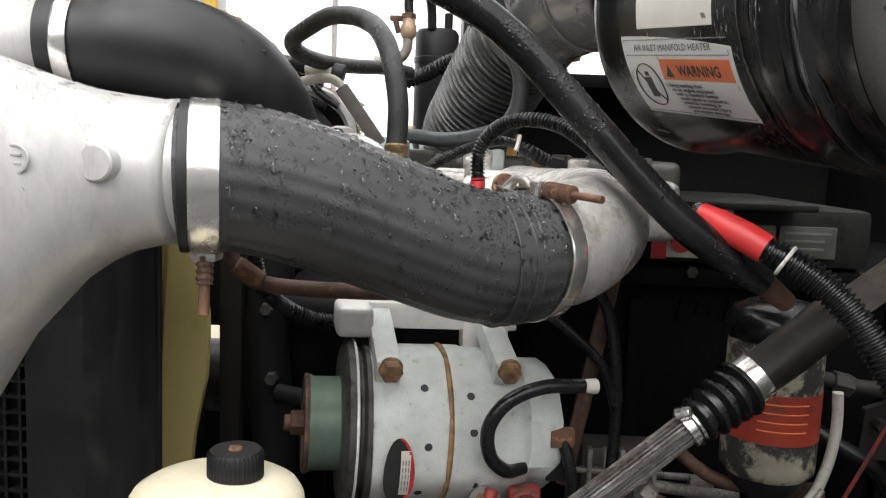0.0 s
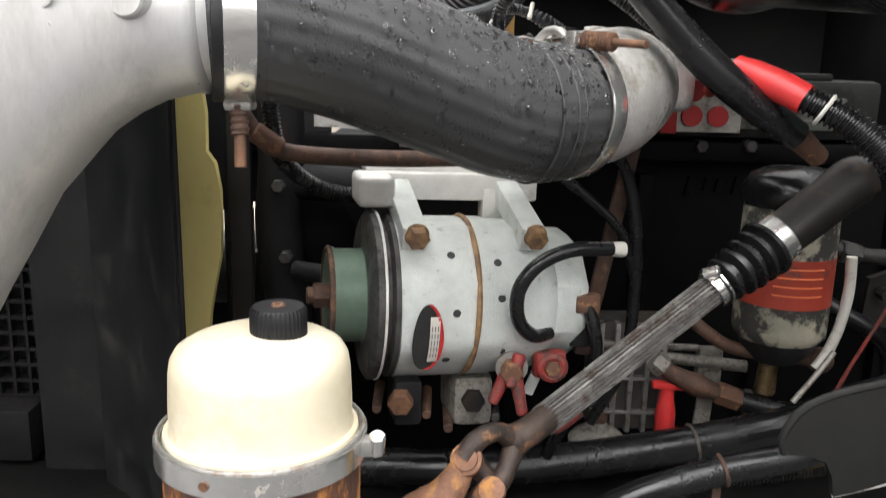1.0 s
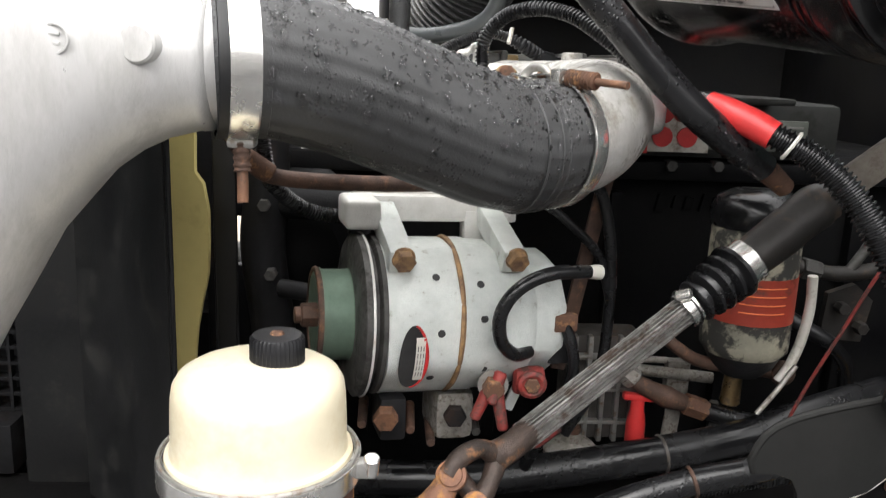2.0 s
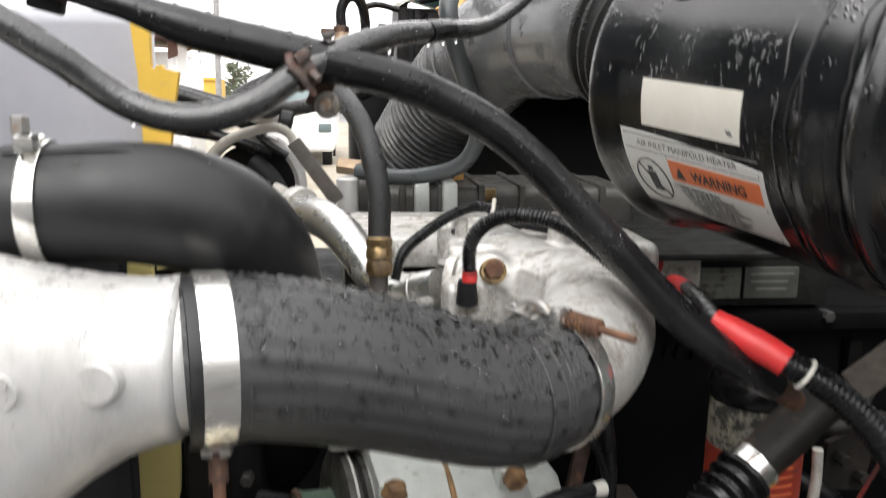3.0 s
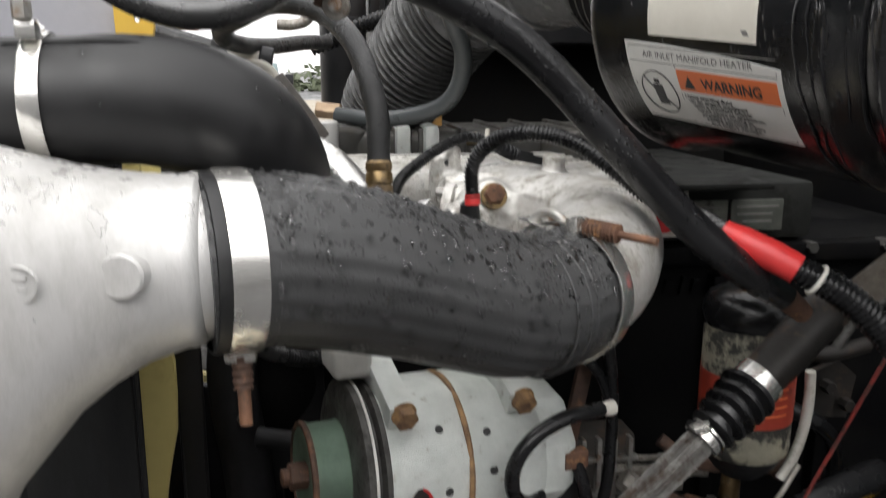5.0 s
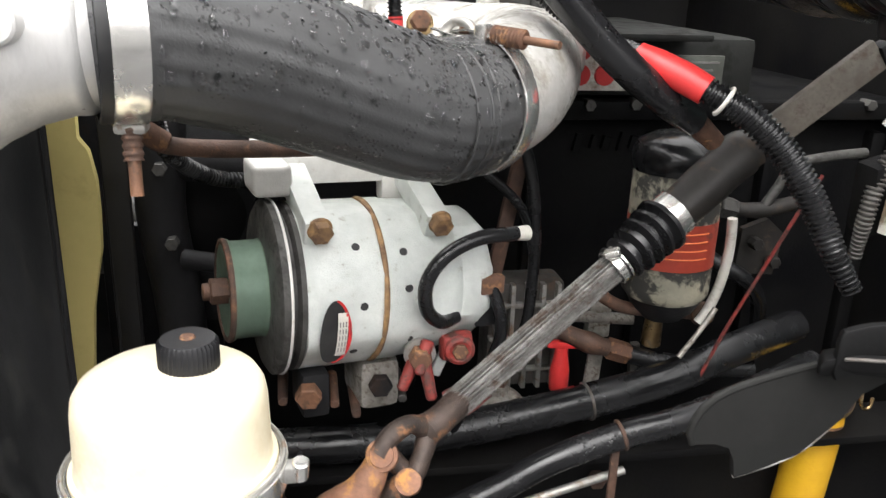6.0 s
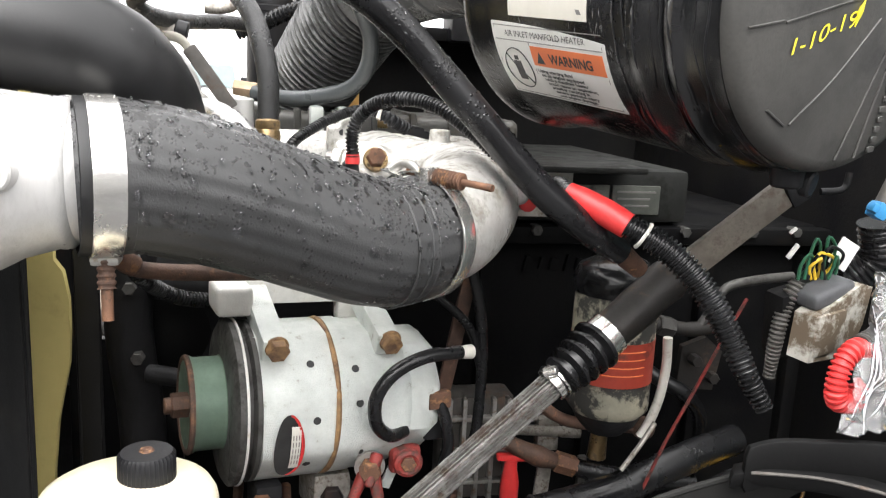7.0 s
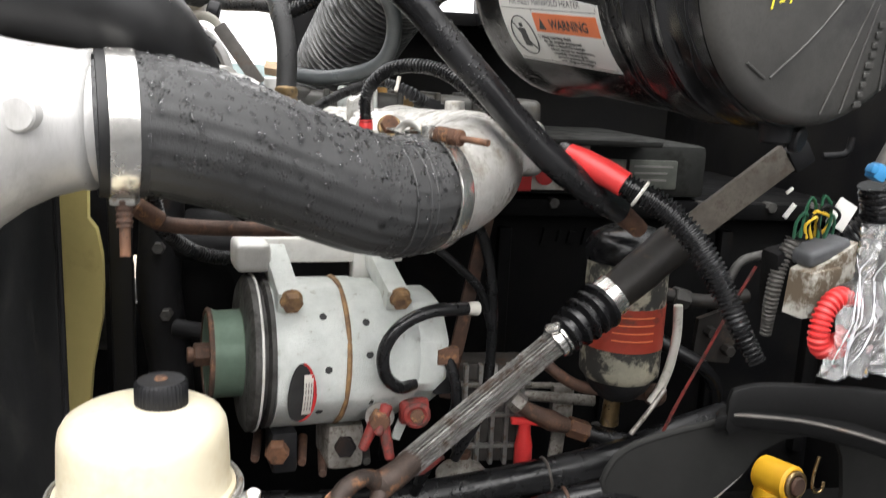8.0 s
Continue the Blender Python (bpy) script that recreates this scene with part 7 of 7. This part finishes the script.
part("pipe", Shape().tube([(0.568, 0.728, 1.55), (0.60, 0.74, 1.60), (0.65, 0.76, 1.66)], 0.008, 12), STEEL_GREY, bc)
part("loom", Shape().tube([(0.575, 0.74, 1.53), (0.585, 0.745, 1.49), (0.565, 0.76, 1.46)], 0.018, 16, wave=(0.007, 0.003)), LOOM, bc)
resize(bc, 1.0, (0, 0, 0), (0.012, 0.003, 0.002))
wr_ = thing("wrapped_part", (0.52, 0.54, 1.33), "spare part wrapped in crinkled clear film", "wrapped part")
cr = Shape()
rows, cols = 96, 96
pts = []
pleat = lambda u, v: 0.010 * abs(math.sin(u * 19 + 2.2 * v + 1.5 * noise.noise(Vector((u * 4, v * 3, 7))))) + 0.010 * noise.noise(Vector((u * 7, v * 4, 1))) + 0.006 * noise.noise(Vector((u * 20, v * 16, 4))) + 0.0035 * abs(noise.noise(Vector((u * 42, v * 30, 9))))
for j in range(rows):
    v = j / (rows - 1)
    for i in range(cols):
        u = i / (cols - 1)
        n0 = pleat(u, v)
        x = 0.402 + 0.055 * v + u * (0.15 - 0.03 * v)
        pts.append((x + 0.3 * n0, 0.535 + 0.05 * v - n0 + 0.015 * u, 1.390 + 0.125 * v + 0.012 * noise.noise(Vector((u * 5, 0, 2)))))
cr.add(pts, [(j * cols + i, j * cols + i + 1, (j + 1) * cols + i + 1, (j + 1) * cols + i) for j in range(rows - 1) for i in range(cols - 1)])
part("film", cr, WRAP, wr_, "crinkled clear plastic film")
rnd = random.Random(9)
# Crease ridges coloured white to imitate glints on the clear film.
for k in range(22):
    u0 = 0.03 + 0.045 * k + rnd.uniform(-0.03, 0.03)
    v0, v1 = rnd.uniform(0, 0.25), rnd.uniform(0.55, 1.0)
    line = []
    for s in range(7):
        v = v0 + (v1 - v0) * s / 6
        u = min(1, max(0, u0 + 0.05 * math.sin(v * 5 + k)))
        line.append((0.402 + 0.055 * v + u * (0.15 - 0.03 * v), 0.533 + 0.05 * v - pleat(u, v) + 0.015 * u, 1.390 + 0.125 * v))
    part("crease", Shape().tube(line, [0.0002, 0.0005, 0.0009, 0.0004, 0.0009, 0.0005, 0.0002], 6, 0.004, rough=0.5), FILM_GLINT, wr_)
part("core", Shape().box((0.520, 0.592, 1.438), (0.08, 0.03, 0.09), (0, 12, 0), bevel=0.012), CABLE_GREY, wr_)

# ---- far side of the engine bay ----
dr = thing("air_dryer", (-0.05, 1.75, 1.7), "black canister with a fitting and a hose arch", "canister")
part("body", Shape().lathe([(0.043, 1.62), (0.046, 1.63), (0.046, 1.80), (0.048, 1.802), (0.048, 1.812), (0.046, 1.814), (0.046, 1.862), (0.040, 1.871), (0.02, 1.874)], (-0.075, 1.78, 0), (0, 0, 1), 36), BLACK, dr)
part("hose_arch", Shape().tube([(-0.132, 1.72, 1.895), (-0.133, 1.72, 1.922), (-0.124, 1.72, 1.944), (-0.108, 1.72, 1.950), (-0.094, 1.725, 1.938), (-0.087, 1.735, 1.910), (-0.085, 1.74, 1.868)], 0.0098, 16), RUBBER, dr)
part("fitting", Shape().lathe([(0.013, 1.845), (0.0165, 1.852), (0.0165, 1.868), (0.0135, 1.874), (0.0135, 1.884)], (-0.132, 1.72, 0), (0, 0, 1), 18), TAN, dr, "tan brass fitting")
part("nut", Shape().hexagon((-0.132, 1.72, 1.882), (-0.132, 1.72, 1.895), 0.0150), RUST_DARK, dr)
part("side_lever", Shape().box((-0.158, 1.72, 1.884), (0.026, 0.012, 0.011), bevel=0.003), RUST_DARK, dr)
part("side_stem", Shape().rod((-0.160, 1.72, 1.882), (-0.152, 1.72, 1.855), 0.006, segs=10), RUST_DARK, dr)
part("bent_pipe", Shape().tube([(-0.133, 1.72, 1.85), (-0.134, 1.72, 1.825), (-0.146, 1.72, 1.805), (-0.17, 1.72, 1.797), (-0.20, 1.72, 1.797)], 0.0105, 14), FLANGE_PALE, dr)
part("line", Shape().tube([(-0.085, 1.75, 1.935), (-0.06, 1.76, 1.940), (-0.02, 1.77, 1.932)], 0.006, 10), RUBBER, dr)
part("ribbed_line", Shape().tube([(-0.137, 1.695, 1.754), (-0.091, 1.684, 1.771), (-0.045, 1.661, 1.794), (0.001, 1.638, 1.808)], 0.0143, 14, wave=(0.009, 0.003)), LOOM, dr)
resize(dr, 1.0, (0, 0, 0), (0.023, -0.003, -0.017))
cw = thing("cowl_bracket", (0.03, 1.8, 1.8), "wet black steel cowl bracket with ribs", "bracket")
part("box", Shape().box((0.035, 1.86, 1.80), (0.115, 0.10, 0.28), (0, 0, 8), bevel=0.006), BLACK, cw)
for x, w, z in ((-0.012, 0.020, 1.87), (0.018, 0.012, 1.855), (0.048, 0.022, 1.85), (0.078, 0.012, 1.85)):
    part("slat", Shape().box((x, 1.80, z), (w, 0.022, 0.16), (0, 0, 8), bevel=0.003), BLACK, cw)
for z in (1.875, 1.83):
    part("cross_bar", Shape().box((0.065, 1.79, z), (0.05, 0.02, 0.022), (0, 0, 8), bevel=0.004), BLACK, cw)
part("step", Shape().box((-0.055, 1.80, 1.835), (0.045, 0.06, 0.07), bevel=0.008), BLACK, cw)
part("plug", Shape().rod((-0.052, 1.77, 1.87), (-0.052, 1.77, 1.905), 0.009, segs=12, bevel=0.002), BLACK, cw)
part("ledge", Shape().prism([(-0.03, -0.012), (0.07, 0.048), (0.16, 0.07), (0.16, 0.078), (0.07, 0.056), (-0.03, -0.003)], (0.0, 1.775, 1.945), (1, 0, 0), (0, 0, 1), -0.09), ALT, cw, "pale wet ledge strip")
part("torn_flap", Shape().tube([(0.02, 1.77, 1.95), (0.06, 1.765, 1.965), (0.10, 1.765, 1.985)], [0.008, 0.014, 0.010], 8, 0.01, rough=0.3), BLACK, cw)
resize(cw, 1.0, (0, 0, 0), (0.023, -0.003, -0.017))
hd = thing("hood_edge", (0.2, 2.0, 1.9), "dark green painted cowl panel with bolt heads", "panel")
part("panel", Shape().prism([(-0.02, 0), (0.10, 0.12), (0.28, 0.20), (0.9, 0.26), (0.9, -0.05), (0.25, -0.02), (0.05, -0.02)], (0.02, 1.92, 1.97), (1, 0, 0), (0, 0, 1), -0.03), TRUCK_GREEN, hd)
for x, z in ((0.20, 2.09), (0.27, 2.06)):
    part("bolt", Shape().hexagon((x, 1.915, z), (x, 1.90, z), 0.012), BLACK, hd)
resize(hd, 1.0, (0, 0, 0), (0.023, -0.003, -0.017))
ot = thing("overflow_tank", (0.14, 1.55, 1.85), "amber plastic coolant tank with a black cap", "tank")
part("tank", Shape().lathe([(0.020, 1.59), (0.018, 1.62), (0.018, 1.80), (0.020, 1.875), (0.026, 1.892), (0.034, 1.912), (0.0355, 1.918), (0.0300, 1.926), (0.0285, 1.955), (0.0285, 1.980)], (0.078, 1.60, 0), (0, 0, 1), 32), ORANGE_TANK, ot)
part("rim", Shape().torus((0.078, 1.60, 1.918), (0, 0, 1), 0.0355, 0.003, 32, 8), ORANGE_TANK, ot)
part("cap", Shape().lathe([(0.0285, 1.975), (0.031, 1.978), (0.031, 1.998), (0.028, 2.001)], (0.078, 1.60, 0), (0, 0, 1), 24), TRUCK_GREEN, ot, "dark cap")
part("side_tank", Shape().lathe([(0.06, 1.80), (0.07, 1.83), (0.07, 1.90), (0.055, 1.935), (0.0, 1.945)], (0.150, 1.62, 0), (0, 0, 1), 32, True, False), ORANGE_TANK, ot)
resize(ot, 1.0, (0, 0, 0), (0.021, -0.003, -0.016))
st_ = thing("washer_tank", (0.5, 1.6, 1.9), "tan moulded plastic tank behind the duct", "tank")
part("tank", Shape().box((0.46, 1.70, 2.065), (0.42, 0.20, 0.16), bevel=0.03, segs=3), TANK_TAN, st_)
part("mould_hump", Shape().box((0.32, 1.67, 2.09), (0.07, 0.20, 0.12), bevel=0.025, segs=3), TANK_TAN, st_)
part("mould_hump", Shape().box((0.48, 1.67, 2.09), (0.08, 0.20, 0.12), bevel=0.025, segs=3), TANK_TAN, st_)
part("mount", Shape().box((0.46, 1.84, 1.90), (0.30, 0.10, 0.26), bevel=0.01), BLACK, st_)
resize(st_, 1.0, (0, 0, 0), (0.024, -0.006, -0.020))
fw = thing("firewall", (0.95, 1.4, 1.0), "dark green cab firewall behind the engine", "firewall", kind="structure")
part("panel", Shape().box((1.08, 1.45, 1.45), (0.05, 2.3, 1.5), bevel=0.01), TRUCK_GREEN, fw)
cab = thing("truck_cab", (1.6, 1.4, 1.0), "dark green truck cab behind the engine bay", "cab")
part("body", Shape().box((1.75, 1.45, 1.75), (1.2, 2.3, 1.9), bevel=0.08, segs=3), TRUCK_GREEN, cab)
hood = thing("raised_hood", (-1.2, 1.4, 1.2), "dark green tilted hood in front of the radiator", "hood")
part("shell", Shape().prism([(-0.95, -0.5), (-0.42, -0.1), (-0.16, 0.5), (-0.05, 1.1), (0.0, 1.55), (-0.06, 1.56), (-0.12, 1.1), (-0.24, 0.5), (-0.5, -0.05), (-1.0, -0.45)], (-0.98, -0.1, 1.2), (1, 0, 0), (0, 0, 1), -1.95), TRUCK_GREEN, hood)
part("hinge", Shape().box((-1.32, 1.0, 0.93), (0.28, 0.08, 0.44), bevel=0.01), FRAME, hood)
pb = thing("cable_bundle", (-0.2, 1.3, 1.7), "bundle of wet black cables with white connectors", "cables")
for pts_, r in (([(-0.43, 1.31, 1.785), (-0.376, 1.30, 1.765), (-0.30, 1.29, 1.741), (-0.24, 1.275, 1.730), (-0.205, 1.27, 1.723)], 0.0115), ([(-0.42, 1.32, 1.76), (-0.35, 1.31, 1.742), (-0.28, 1.30, 1.722), (-0.22, 1.293, 1.705)], 0.008), ([(-0.40, 1.31, 1.715), (-0.337, 1.30, 1.704), (-0.274, 1.30, 1.692), (-0.215, 1.30, 1.672)], 0.0085), ([(-0.40, 1.34, 1.775), (-0.32, 1.33, 1.755), (-0.25, 1.33, 1.735)], 0.006), ([(-0.24, 1.28, 1.715), (-0.22, 1.27, 1.69), (-0.19, 1.27, 1.67)], 0.006)):
    part("cable", Shape().tube(pts_, r, 12, rough=0.05), RUBBER, pb)
part("connector", Shape().rod((-0.240, 1.268, 1.731), (-0.200, 1.266, 1.722), 0.0135, segs=14, bevel=0.002), OFFWHITE, pb, "white connector sleeve")
part("connector_end", Shape().rod((-0.262, 1.27, 1.736), (-0.240, 1.268, 1.731), 0.0145, segs=14, bevel=0.002), BLACK, pb)
part("connector_end", Shape().rod((-0.200, 1.266, 1.722), (-0.182, 1.266, 1.718), 0.0150, segs=14, bevel=0.002), BLACK, pb)
part("bent_strap", Shape().tube([(-0.300, 1.245, 1.655), (-0.289, 1.25, 1.675), (-0.270, 1.25, 1.692), (-0.240, 1.25, 1.705), (-0.205, 1.25, 1.711), (-0.186, 1.25, 1.703), (-0.178, 1.25, 1.688)], 0.009, 10, 0.005, flat=0.35), OFFWHITE, pb, "bent pale metal strap")
resize(pb, 1.0, (0, 0, 0), (0.012, -0.003, -0.007))
hp = thing("thermostat_housing", (-0.22, 1.28, 1.6), "cast housing with a bright band and dark bracket", "housing")
part("band", Shape().torus((-0.245, 1.325, 1.625), (0.2, 1, 0.1), 0.072, 0.009, 40, 8, -30, 240), CAST, hp)
part("core", Shape().lathe([(0.064, 0), (0.062, 0.06), (0.05, 0.07)], (-0.245, 1.335, 1.62), (0.2, 1, 0.1), 30), CAVITY, hp)
part("arm", Shape().tube([(-0.24, 1.30, 1.66), (-0.21, 1.28, 1.63), (-0.19, 1.26, 1.59)], 0.014, 12), CAVITY, hp)
part("white_plug", Shape().box((-0.195, 1.25, 1.610), (0.045, 0.03, 0.034), (0, 30, 10), bevel=0.006), OFFWHITE, hp)
part("stay", Shape().box((-0.147, 1.20, 1.655), (0.020, 0.012, 0.10), (0, -36, 0), bevel=0.003), STEEL_GREY, hp)
part("pin", Shape().rod((-0.175, 1.20, 1.625), (-0.155, 1.20, 1.60), 0.010, segs=12), BLACK, hp)
part("stub", Shape().rod((-0.108, 1.42, 1.56), (-0.108, 1.42, 1.625), 0.018, segs=20, bevel=0.003), CAST, hp)
resize(hp, 1.0, (0, 0, 0), (0.012, -0.003, -0.007))
bs = thing("black_far_fender", (0.5, 1.95, 0.9), "black inner fender on the far side of the engine, darkened for shade", "fender", kind="structure")
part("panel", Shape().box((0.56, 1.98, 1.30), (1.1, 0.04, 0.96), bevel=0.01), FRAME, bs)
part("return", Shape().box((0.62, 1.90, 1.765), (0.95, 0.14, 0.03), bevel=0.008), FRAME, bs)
ins = thing("firewall_insulation", (0.85, 1.4, 0.9), "black firewall insulation pad behind the engine, darkened for shade", "insulation", kind="structure")
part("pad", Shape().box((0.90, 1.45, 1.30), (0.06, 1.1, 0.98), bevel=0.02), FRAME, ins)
